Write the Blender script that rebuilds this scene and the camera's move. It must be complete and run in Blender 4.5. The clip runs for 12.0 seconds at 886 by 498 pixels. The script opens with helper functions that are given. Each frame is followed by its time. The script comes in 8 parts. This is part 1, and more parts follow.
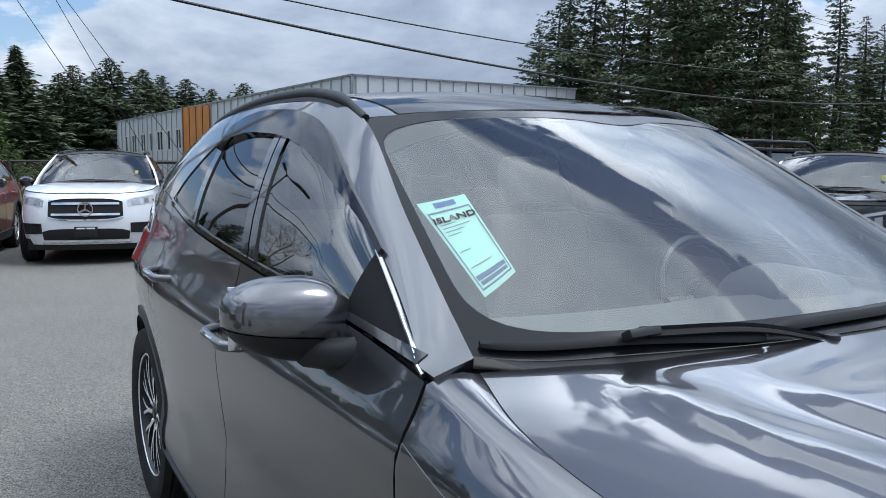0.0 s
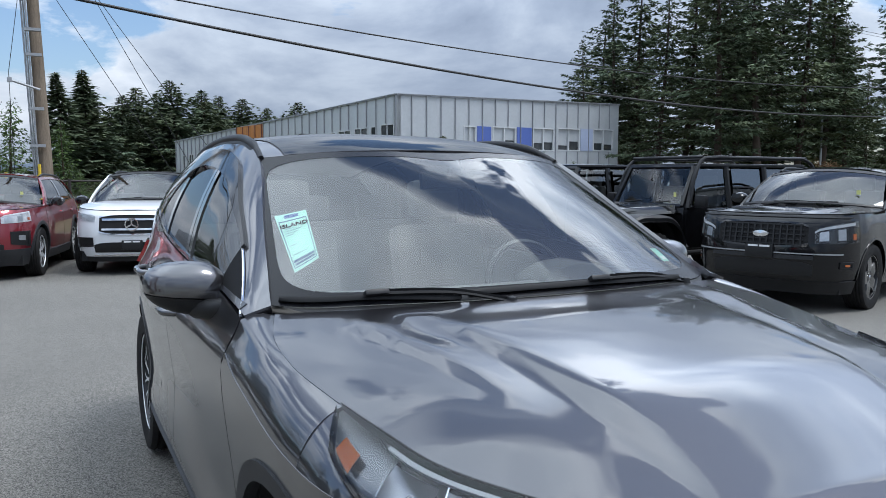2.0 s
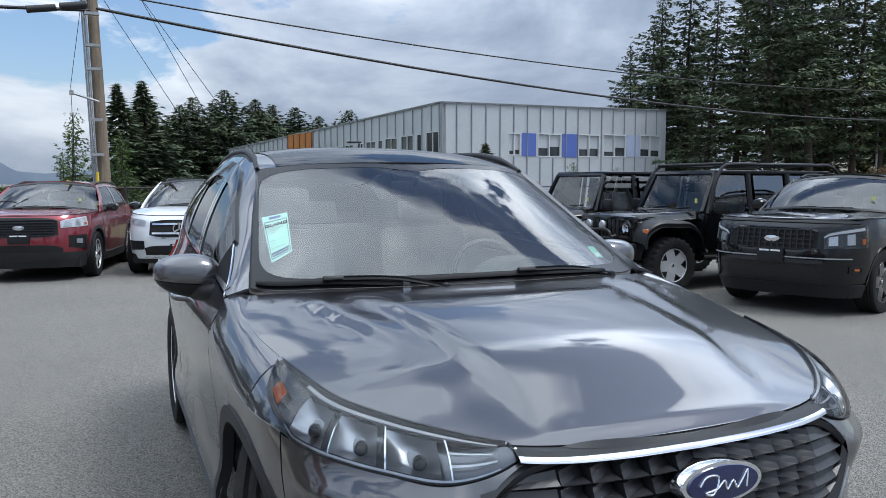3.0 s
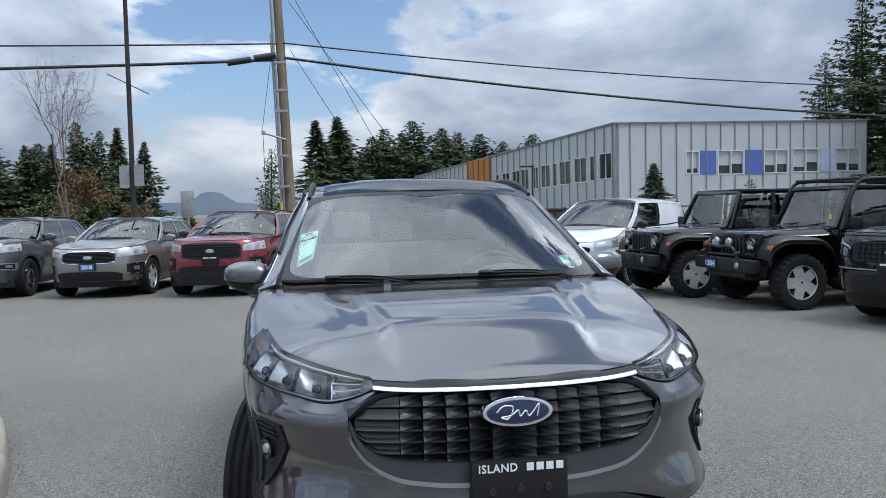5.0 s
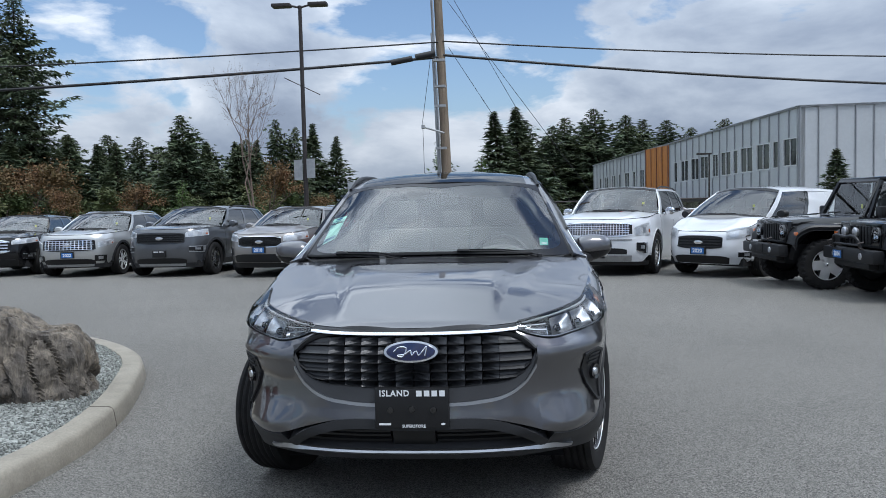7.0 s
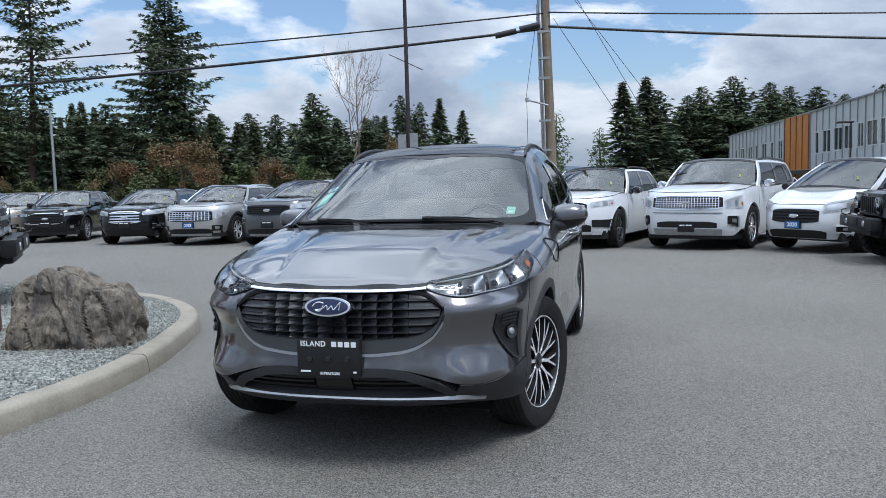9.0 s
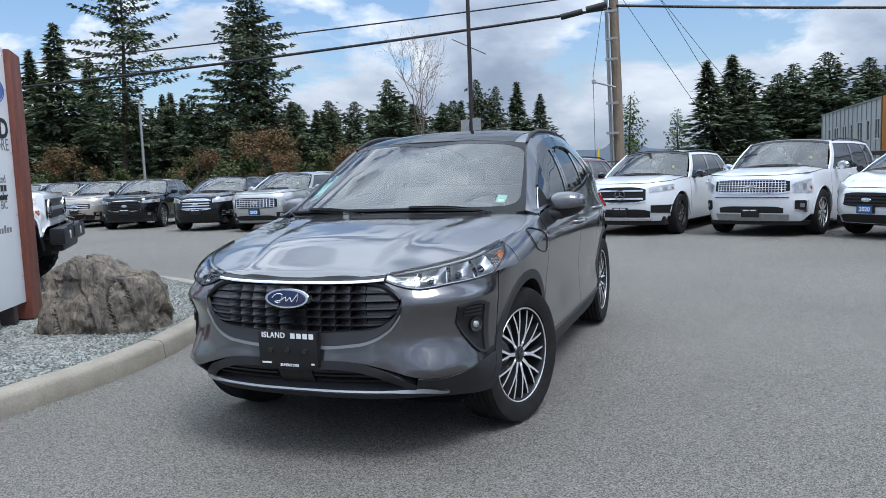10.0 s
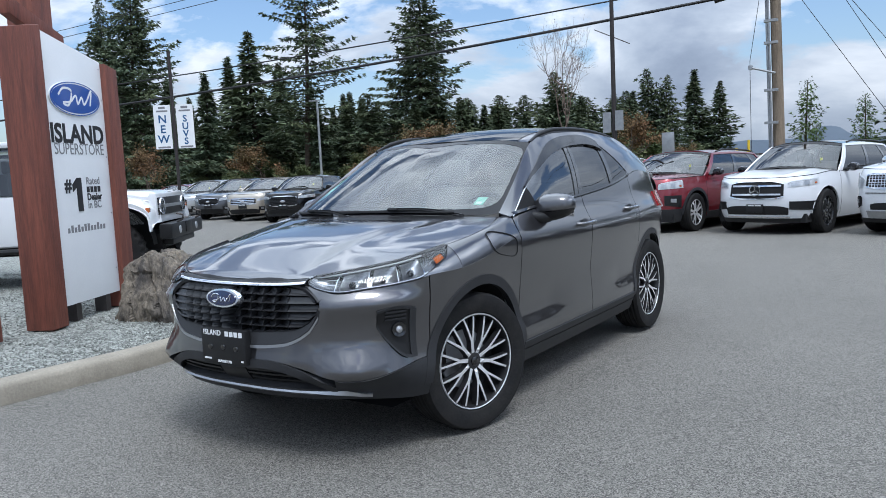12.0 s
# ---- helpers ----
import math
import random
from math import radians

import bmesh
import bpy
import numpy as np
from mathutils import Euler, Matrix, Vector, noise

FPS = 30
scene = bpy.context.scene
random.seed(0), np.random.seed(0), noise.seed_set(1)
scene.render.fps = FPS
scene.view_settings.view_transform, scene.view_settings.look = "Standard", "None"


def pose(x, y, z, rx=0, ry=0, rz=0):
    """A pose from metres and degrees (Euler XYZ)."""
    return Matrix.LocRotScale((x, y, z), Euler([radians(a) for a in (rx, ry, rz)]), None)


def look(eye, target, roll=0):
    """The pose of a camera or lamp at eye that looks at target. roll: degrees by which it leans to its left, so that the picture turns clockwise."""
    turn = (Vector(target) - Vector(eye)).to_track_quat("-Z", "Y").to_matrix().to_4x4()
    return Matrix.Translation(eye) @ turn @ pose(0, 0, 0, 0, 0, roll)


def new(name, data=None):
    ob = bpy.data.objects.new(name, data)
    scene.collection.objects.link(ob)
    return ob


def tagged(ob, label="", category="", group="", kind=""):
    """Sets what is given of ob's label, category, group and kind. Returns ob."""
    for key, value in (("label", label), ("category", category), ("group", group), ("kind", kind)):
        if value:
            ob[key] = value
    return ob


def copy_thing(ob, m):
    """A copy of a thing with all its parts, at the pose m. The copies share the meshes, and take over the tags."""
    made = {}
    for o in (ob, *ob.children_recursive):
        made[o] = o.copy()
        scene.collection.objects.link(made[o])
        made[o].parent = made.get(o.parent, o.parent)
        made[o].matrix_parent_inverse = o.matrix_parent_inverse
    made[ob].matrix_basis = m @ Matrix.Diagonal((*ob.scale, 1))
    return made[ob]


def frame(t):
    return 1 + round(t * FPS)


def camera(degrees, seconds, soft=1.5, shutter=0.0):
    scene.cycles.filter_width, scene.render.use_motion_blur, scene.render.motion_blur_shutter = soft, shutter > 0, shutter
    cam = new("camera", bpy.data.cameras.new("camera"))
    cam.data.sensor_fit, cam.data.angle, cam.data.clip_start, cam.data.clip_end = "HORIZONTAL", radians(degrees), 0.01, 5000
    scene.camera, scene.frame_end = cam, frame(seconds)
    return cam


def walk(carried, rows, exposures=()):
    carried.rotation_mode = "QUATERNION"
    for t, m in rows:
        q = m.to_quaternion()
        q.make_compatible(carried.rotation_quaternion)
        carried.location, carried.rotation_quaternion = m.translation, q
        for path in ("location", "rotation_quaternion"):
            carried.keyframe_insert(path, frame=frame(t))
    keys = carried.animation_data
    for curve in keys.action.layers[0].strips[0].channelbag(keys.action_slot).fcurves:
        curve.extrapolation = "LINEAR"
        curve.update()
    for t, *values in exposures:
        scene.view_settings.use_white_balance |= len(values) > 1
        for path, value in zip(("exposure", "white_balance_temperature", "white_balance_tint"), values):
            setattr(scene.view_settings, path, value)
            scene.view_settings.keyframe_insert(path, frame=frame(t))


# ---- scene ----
cam = camera(59.6, 12.0, soft=0.9)
PATH = [
    (0, (-1.453, -1.943, 1.418), (-0.425, -0.243, 1.193), 0.5),
    (0.5, (-1.415, -2.186, 1.441), (-0.411, -0.469, 1.233), 0.3),
    (1, (-1.427, -2.43, 1.445), (-0.45, -0.697, 1.248), 0.3),
    (1.5, (-1.411, -2.7, 1.462), (-0.464, -0.949, 1.273), 0.2),
    (2, (-1.324, -2.982, 1.456), (-0.414, -1.211, 1.27), 0.1),
    (2.5, (-1.285, -3.274, 1.466), (-0.424, -1.478, 1.286), 0.1),
    (4.5, (-0.81, -4.387, 1.447), (-0.342, -2.447, 1.323), -0.9),
    (5, (-0.616, -4.624, 1.449), (-0.287, -2.654, 1.344), -1.3),
    (5.5, (-0.369, -4.879, 1.444), (-0.171, -2.89, 1.356), -1.5),
    (6, (-0.168, -5.151, 1.441), (-0.092, -3.154, 1.354), -1.5),
    (6.5, (0.071, -5.314, 1.44), (0.029, -3.317, 1.338), -1.4),
    (7, (0.385, -5.458, 1.424), (0.234, -3.468, 1.303), -1.4),
    (9, (1.399, -5.585, 1.377), (0.906, -3.655, 1.198), -1.6),
    (9.5, (1.622, -5.448, 1.382), (1.031, -3.547, 1.184), -1.9),
    (10, (1.916, -5.339, 1.381), (1.22, -3.476, 1.17), -2.2),
    (10.5, (2.166, -5.212, 1.368), (1.365, -3.392, 1.153), -2.5),
    (11, (2.403, -5.041, 1.37), (1.499, -3.269, 1.157), -2.6),
    (11.5, (2.675, -4.902, 1.372), (1.669, -3.186, 1.164), -2.7),
    (12, (2.962, -4.779, 1.381), (1.857, -3.126, 1.173), -2.8),
]
EXPO = [(0.0, 0.28, 5790, 9), (2.5, 0.24, 5820, 9), (5.0, 0.16, 5880, 9), (7.0, 0.08, 5820, 9), (9.0, 0.20, 5780, 9), (12.0, 0.28, 5740, 9)]
walk(cam, [(t, look(eye, target, roll)) for t, eye, target, roll in PATH], EXPO)

# ---------------- world, sun ----------------
SUN_EL, SUN_AZ = 62.0, 56.0          # degrees; azimuth turned from -y towards +x
world = bpy.data.worlds.new("world")
scene.world = world
world.use_nodes = True
wn, wl = world.node_tree.nodes, world.node_tree.links
wn.clear()


def wnode(kind, **props):
    n = wn.new(kind)
    for k, v in props.items():
        if k == "op":
            n.operation = v
    return n


def wmath(op, a, b=None):
    n = wnode("ShaderNodeMath", op=op)
    for i, v in enumerate((a, b)):
        if v is None:
            continue
        if isinstance(v, (int, float)):
            n.inputs[i].default_value = v
        else:
            wl.new(v, n.inputs[i])
    return n.outputs[0]


tc = wn.new("ShaderNodeTexCoord")
sep = wn.new("ShaderNodeSeparateXYZ")
wl.new(tc.outputs["Generated"], sep.inputs[0])
up = wmath("MAXIMUM", sep.outputs[2], 0.0)


def wramp(fac, stops):
    r = wn.new("ShaderNodeValToRGB")
    while len(r.color_ramp.elements) < len(stops):
        r.color_ramp.elements.new(0.5)
    for e, (p, c) in zip(r.color_ramp.elements, stops):
        e.position, e.color = p, (*c, 1)
    wl.new(fac, r.inputs[0])
    return r.outputs["Color"]


# clouds: one density field; what lies thick below more cloud is grey, what lies under open air is white
def density(lift_by):
    m = wn.new("ShaderNodeMapping")
    m.inputs["Location"].default_value = (0.55, 2.30, 0.9 + lift_by)
    m.inputs["Scale"].default_value = (1.0, 1.0, 2.3)
    wl.new(tc.outputs["Generated"], m.inputs["Vector"])
    n = wn.new("ShaderNodeTexNoise")
    n.inputs["Scale"].default_value, n.inputs["Detail"].default_value, n.inputs["Roughness"].default_value = 3.1, 13, 0.56
    n.inputs["Distortion"].default_value = 0.25
    wl.new(m.outputs[0], n.inputs["Vector"])
    return n.outputs["Fac"]


def toward(c, width):
    """How near the view is to the direction c, from 0 to 1."""
    dot = wn.new("ShaderNodeVectorMath")
    dot.operation = "DOT_PRODUCT"
    wl.new(tc.outputs["Generated"], dot.inputs[0])
    dot.inputs[1].default_value = tuple(Vector(c).normalized())
    r = wn.new("ShaderNodeMapRange")
    r.interpolation_type = "SMOOTHSTEP"
    r.inputs[1].default_value, r.inputs[2].default_value = math.cos(radians(width)), 1.0
    wl.new(dot.outputs["Value"], r.inputs[0])
    return r.outputs[0]


here, above = density(0.0), density(0.17)


def along(n):
    """The height of the view over the plane through the eye with normal n."""
    dot = wn.new("ShaderNodeVectorMath")
    dot.operation = "DOT_PRODUCT"
    wl.new(tc.outputs["Generated"], dot.inputs[0])
    dot.inputs[1].default_value = tuple(Vector(n).normalized())
    return dot.outputs["Value"]


# the sky clears to the west, and a long lane lies open between the cloud banks high in the east
across = along((0.54, 0.43, -0.723))
lane = wmath("MULTIPLY", wmath("MINIMUM", wmath("MAXIMUM", wmath("MULTIPLY", wmath("SUBTRACT", 0.125, wmath("ABSOLUTE", wmath("ADD", across, 0.105))), 12.0), 0.0), 1.0), wmath("MINIMUM", wmath("MULTIPLY", toward((0.60, 0.33, 0.73), 36), 2.5), 1.0))
sunlit = wmath("MULTIPLY", wmath("MINIMUM", wmath("MAXIMUM", wmath("MULTIPLY", wmath("SUBTRACT", 0.20, wmath("ABSOLUTE", wmath("SUBTRACT", across, 0.16))), 8.0), 0.0), 1.0), toward((0.72, 0.36, 0.59), 34))
clearing = wmath("ADD", wmath("MULTIPLY", toward((-0.80, 0.62, 0.42), 38), 0.048), wmath("MULTIPLY", lane, 0.20))
bulk = wmath("ADD", wmath("ADD", wmath("MULTIPLY", toward((0.88, 0.30, 0.40), 26), 0.07), wmath("MULTIPLY", sunlit, 0.08)), 0.035)
thick = wmath("SUBTRACT", wmath("ADD", here, bulk), clearing)
cover = wramp(thick, [(0.450, (0, 0, 0)), (0.500, (1, 1, 1))])
tone = wmath("ADD", wmath("MULTIPLY", wmath("SUBTRACT", here, above), 2.6), wmath("SUBTRACT", 1.0, wmath("MULTIPLY", wmath("SUBTRACT", thick, 0.46), 3.4)))
shade = wramp(wmath("ADD", wmath("MULTIPLY", tone, 0.5), wmath("MULTIPLY", sunlit, 0.22)), [(0.10, (0.29, 0.335, 0.42)), (0.27, (0.42, 0.47, 0.555)), (0.43, (0.62, 0.665, 0.725)), (0.58, (0.95, 0.96, 0.97))])
sky = wn.new("ShaderNodeTexSky")
sky.sky_type, sky.sun_disc = "NISHITA", False
sky.sun_elevation, sky.sun_rotation = radians(SUN_EL), radians(180 - SUN_AZ)
sky.air_density, sky.dust_density, sky.ozone_density = 1.0, 1.8, 1.6
# the cloud closes to a pale even veil overhead, thinner towards +x
bank = wmath("MINIMUM", wmath("MAXIMUM", wmath("SUBTRACT", wmath("MULTIPLY", wmath("SUBTRACT", up, 0.58), 4.6), wmath("MULTIPLY", wmath("MAXIMUM", sep.outputs[0], 0.0), 1.1)), 0.0), wmath("MULTIPLY", wmath("SUBTRACT", 1.0, lane), 0.85))


def wmix(fac, a, b):
    x = wn.new("ShaderNodeMix")
    x.data_type = "RGBA"
    wl.new(fac, x.inputs[0]), wl.new(a, x.inputs[6])
    x.inputs[7].default_value = (*b, 1)
    return x.outputs[2]


cover, shade = wmix(bank, cover, (1, 1, 1)), wmix(wmath("MULTIPLY", bank, 0.68), shade, (0.82, 0.87, 0.88))
bg_sky, bg_cloud, mixer = wn.new("ShaderNodeBackground"), wn.new("ShaderNodeBackground"), wn.new("ShaderNodeMixShader")
bg_sky.inputs["Strength"].default_value, bg_cloud.inputs["Strength"].default_value = 0.13, 1.0
wl.new(sky.outputs[0], bg_sky.inputs["Color"])
# an overcast vault is brighter overhead than at the horizon
lift = wmath("MULTIPLY", wmath("ADD", wmath("MULTIPLY", up, 2.3), 1.0), 0.64)
# thin bright cloud: the lit edge of the eastern bank, and the western half of the veil
thin = wmath("ADD", wmath("MULTIPLY", sunlit, 1.35), wmath("MULTIPLY", toward((-0.55, 0.40, 0.73), 40), 0.45))
lift = wmath("MULTIPLY", lift, wmath("ADD", thin, 1.0))
wl.new(lift, bg_cloud.inputs["Strength"])
wl.new(shade, bg_cloud.inputs["Color"])
wl.new(cover, mixer.inputs[0])
wl.new(bg_sky.outputs[0], mixer.inputs[1]), wl.new(bg_cloud.outputs[0], mixer.inputs[2])
wout = wn.new("ShaderNodeOutputWorld")
wl.new(mixer.outputs[0], wout.inputs["Surface"])

sun_data = bpy.data.lights.new("sun", "SUN")
sun_data.energy, sun_data.angle, sun_data.color = 2.0, radians(20), (1.0, 0.96, 0.90)
sun = new("sun", sun_data)
sun_dir = Vector((math.sin(radians(SUN_AZ)) * math.cos(radians(SUN_EL)), -math.cos(radians(SUN_AZ)) * math.cos(radians(SUN_EL)), math.sin(radians(SUN_EL))))
sun.matrix_world = look(sun_dir * 60, (0, 0, 0))

# ---------------- materials ----------------
MATS = {}


def mat(name, base, rough=0.5, metal=0.0, vary=0.0, scale=8.0, fine=0.0, fine_scale=80.0, bump=0.0, bump_scale=120.0, coat=0.0, tint=None, spec=0.5, island=0.0, rough_vary=0.0, flakes=0.0, stretch=(1, 1, 1), coat_ior=0.0, specks=0.0, speck_scale=210.0):
    """A surface with variation at two scales: broad (vary, towards tint) and fine grain, with relief."""
    if name in MATS:
        return MATS[name]
    m = bpy.data.materials.new(name)
    m.use_nodes = True
    n, l = m.node_tree.nodes, m.node_tree.links
    b = n["Principled BSDF"]
    b.inputs["Base Color"].default_value = (*base, 1)
    b.inputs["Roughness"].default_value, b.inputs["Metallic"].default_value = rough, metal
    b.inputs["Specular IOR Level"].default_value = spec
    if coat:
        b.inputs["Coat Weight"].default_value, b.inputs["Coat Roughness"].default_value = coat, 0.02
    if coat_ior:
        b.inputs["Coat IOR"].default_value = coat_ior
    c = n.new("ShaderNodeTexCoord")
    mp = n.new("ShaderNodeMapping")
    mp.inputs["Scale"].default_value = stretch
    l.new(c.outputs["Object"], mp.inputs["Vector"])

    def noise_node(s, d=5.0, r=0.6):
        t = n.new("ShaderNodeTexNoise")
        t.inputs["Scale"].default_value, t.inputs["Detail"].default_value, t.inputs["Roughness"].default_value = s, d, r
        l.new(mp.outputs[0], t.inputs["Vector"])
        return t.outputs["Fac"]

    def mix(fac, a, bcol, mode="MIX"):
        x = n.new("ShaderNodeMix")
        x.data_type, x.blend_type = "RGBA", mode
        for sock, v in ((x.inputs[0], fac), (x.inputs[6], a), (x.inputs[7], bcol)):
            if isinstance(v, tuple):
                sock.default_value = (*v, 1)
            elif isinstance(v, float):
                sock.default_value = v
            else:
                l.new(v, sock)
        return x.outputs[2]

    def ramp(f, lo, hi):
        r = n.new("ShaderNodeMapRange")
        r.inputs[1].default_value, r.inputs[2].default_value = lo, hi
        l.new(f, r.inputs[0])
        return r.outputs[0]

    col = None
    if vary:
        other = tint or tuple(max(0.0, v * (1 - vary)) for v in base)
        col = mix(ramp(noise_node(scale), 0.32, 0.68), base, other)
    if fine:
        f = ramp(noise_node(fine_scale, 3.0, 0.7), 0.25, 0.75)
        g = n.new("ShaderNodeMapRange")
        g.inputs[3].default_value, g.inputs[4].default_value = 1 - fine, 1 + fine
        l.new(f, g.inputs[0])
        gg = n.new("ShaderNodeCombineColor")
        for i in range(3):
            l.new(g.outputs[0], gg.inputs[i])
        col = mix(1.0, col if col is not None else base, gg.outputs[0], "MULTIPLY")
    if specks:
        vo = n.new("ShaderNodeTexVoronoi")
        vo.inputs["Scale"].default_value = speck_scale
        l.new(mp.outputs[0], vo.inputs["Vector"])
        hue = n.new("ShaderNodeSeparateColor")
        l.new(vo.outputs["Color"], hue.inputs[0])
        g = n.new("ShaderNodeMapRange")
        g.inputs[3].default_value, g.inputs[4].default_value = 1 - specks, 1 + specks
        l.new(hue.outputs[0], g.inputs[0])
        gg = n.new("ShaderNodeCombineColor")
        for i in range(3):
            l.new(g.outputs[0], gg.inputs[i])
        col = mix(1.0, col if col is not None else base, gg.outputs[0], "MULTIPLY")
    if island:
        o = n.new("ShaderNodeNewGeometry")
        g = n.new("ShaderNodeMapRange")
        g.inputs[3].default_value, g.inputs[4].default_value = 1 - island, 1 + island
        l.new(o.outputs["Random Per Island"], g.inputs[0])
        gg = n.new("ShaderNodeCombineColor")
        for i in range(3):
            l.new(g.outputs[0], gg.inputs[i])
        col = mix(1.0, col if col is not None else base, gg.outputs[0], "MULTIPLY")
    if col is not None:
        l.new(col, b.inputs["Base Color"])
    if rough_vary:
        g = n.new("ShaderNodeMapRange")
        g.inputs[3].default_value, g.inputs[4].default_value = max(0.0, rough - rough_vary), min(1.0, rough + rough_vary)
        l.new(noise_node(scale * 1.7), g.inputs[0])
        l.new(g.outputs[0], b.inputs["Roughness"])
    if bump:
        bp = n.new("ShaderNodeBump")
        bp.inputs["Strength"].default_value, bp.inputs["Distance"].default_value = bump, 0.01
        l.new(noise_node(bump_scale, 4.0, 0.65), bp.inputs["Height"])
        l.new(bp.outputs[0], b.inputs["Normal"])
    MATS[name] = m
    return m


def glass(name, tint, rough=0.0, ior=2.1):
    """Thin automotive glass: a glossy skin over a tinted see-through layer."""
    if name in MATS:
        return MATS[name]
    m = bpy.data.materials.new(name)
    m.use_nodes = True
    n, l = m.node_tree.nodes, m.node_tree.links
    n.clear()
    t, g, mx, f, o = (n.new(k) for k in ("ShaderNodeBsdfTransparent", "ShaderNodeBsdfGlossy", "ShaderNodeMixShader", "ShaderNodeFresnel", "ShaderNodeOutputMaterial"))
    t.inputs["Color"].default_value = (*tint, 1)
    g.inputs["Roughness"].default_value = rough
    f.inputs["IOR"].default_value = ior
    l.new(f.outputs[0], mx.inputs[0]), l.new(t.outputs[0], mx.inputs[1]), l.new(g.outputs[0], mx.inputs[2])
    l.new(mx.outputs[0], o.inputs["Surface"])
    MATS[name] = m
    return m


def paint(name, base, metal=0.0, rough=0.35, gloss=1.6):
    return mat(name, base, rough=rough, metal=metal, fine=0.06, fine_scale=900.0, coat=1.0, vary=0.06, scale=1.5, coat_ior=gloss)


M_ASPHALT = mat("asphalt", (0.176, 0.167, 0.150), rough=0.85, vary=0.18, scale=0.35, fine=0.40, fine_scale=110.0, bump=0.8, bump_scale=130.0, spec=0.3, specks=0.66, speck_scale=180.0)
M_KERB = mat("kerb_concrete", (0.305, 0.275, 0.222), rough=0.9, vary=0.3, scale=3.0, fine=0.15, fine_scale=60.0, bump=0.35, bump_scale=50.0)
M_GRAVEL = mat("gravel_stone", (0.27, 0.278, 0.255), rough=0.9, vary=0.3, scale=2.0, fine=0.4, fine_scale=60.0, bump=0.8, bump_scale=60.0, island=0.45)
M_BED = mat("gravel_ground", (0.235, 0.243, 0.222), rough=0.95, vary=0.25, scale=2.0, fine=0.45, fine_scale=45.0, bump=1.0, bump_scale=45.0, specks=0.65, speck_scale=48.0)
M_GRASS = mat("rough_grass", (0.07, 0.09, 0.03), rough=0.95, vary=0.5, scale=0.6, tint=(0.14, 0.12, 0.06), fine=0.4, fine_scale=25.0, bump=0.6, bump_scale=20.0)
M_RUBBER = mat("tyre_rubber", (0.014, 0.014, 0.015), rough=0.7, vary=0.3, scale=9.0, fine=0.2, fine_scale=90.0, tint=(0.024, 0.023, 0.022), spec=0.12)
M_BLACK = mat("black_plastic", (0.013, 0.013, 0.014), rough=0.45, fine=0.2, fine_scale=150.0, vary=0.2, spec=0.35)
M_SATIN = mat("grey_cladding", (0.028, 0.0285, 0.031), rough=0.5, fine=0.15, fine_scale=200.0, vary=0.2, spec=0.3)
M_GLOSS = mat("gloss_black", (0.008, 0.008, 0.009), rough=0.12, coat=0.8, vary=0.1)
M_CHROME = mat("chrome", (0.82, 0.83, 0.85), rough=0.09, metal=1.0, rough_vary=0.05, scale=6)
M_ALLOY = mat("machined_alloy", (0.78, 0.79, 0.80), rough=0.36, metal=0.6, rough_vary=0.08, scale=20)
M_DARKALLOY = mat("dark_alloy", (0.03, 0.03, 0.032), rough=0.35, metal=0.3, vary=0.2)
M_LAMP = mat("lamp_reflector", (0.62, 0.63, 0.65), rough=0.36, metal=0.9, vary=0.2, scale=30)
M_LAMPPALE = mat("lamp_pale", (0.74, 0.75, 0.77), rough=0.3, metal=0.1, vary=0.35, scale=12)
M_LAMPDARK = mat("lamp_dark", (0.05, 0.052, 0.056), rough=0.2, metal=0.5, vary=0.3, scale=20)
M_LAMPWHITE = mat("running_light_white", (0.55, 0.56, 0.58), rough=0.25, vary=0.06, scale=20, coat=0.5)
M_LENS = glass("lamp_lens", (0.93, 0.95, 0.97), 0.0, 1.5)
M_AMBER = mat("amber_lens", (0.50, 0.13, 0.03), rough=0.15, coat=1.0, vary=0.1)
M_REDLENS = mat("red_lens", (0.35, 0.008, 0.008), rough=0.1, coat=1.0, vary=0.1)
M_GLASS = glass("car_glass", (0.46, 0.50, 0.50), 0.0, 2.3)
M_TINT = glass("tinted_glass", (0.10, 0.11, 0.12), 0.0, 2.5)
M_WOOD = mat("stained_timber", (0.19, 0.058, 0.035), rough=0.6, vary=0.4, scale=2.5, fine=0.3, fine_scale=14.0, bump=0.25, bump_scale=18.0, stretch=(6, 6, 0.5), tint=(0.10, 0.03, 0.02))
M_POLEWOOD = mat("weathered_pole", (0.23, 0.18, 0.13), rough=0.9, vary=0.45, scale=2.0, fine=0.35, fine_scale=20.0, bump=0.5, bump_scale=25.0, stretch=(6, 6, 0.35))
M_STEEL = mat("dark_steel", (0.05, 0.042, 0.04), rough=0.5, metal=0.4, vary=0.3)
M_GALV = mat("galvanised", (0.42, 0.43, 0.44), rough=0.45, metal=0.7, vary=0.25, scale=6)
M_CABLE = mat("cable_black", (0.012, 0.012, 0.013), rough=0.6, vary=0.2)
M_WHITE = mat("white_board", (0.78, 0.79, 0.80), rough=0.4, vary=0.06, scale=2.0, fine=0.02)
M_PANEL = mat("metal_cladding", (0.50, 0.52, 0.54), rough=0.45, metal=0.15, vary=0.12, scale=0.4, fine=0.05, fine_scale=6)
M_SEAM = mat("cladding_seam", (0.33, 0.34, 0.36), rough=0.5, metal=0.2, vary=0.1)
M_ORANGE = mat("orange_timber", (0.52, 0.20, 0.04), rough=0.55, vary=0.35, scale=1.2, fine=0.2, fine_scale=10, stretch=(3, 3, 0.4))
M_BLUE = mat("blue_panel", (0.09, 0.14, 0.42), rough=0.4, vary=0.1)
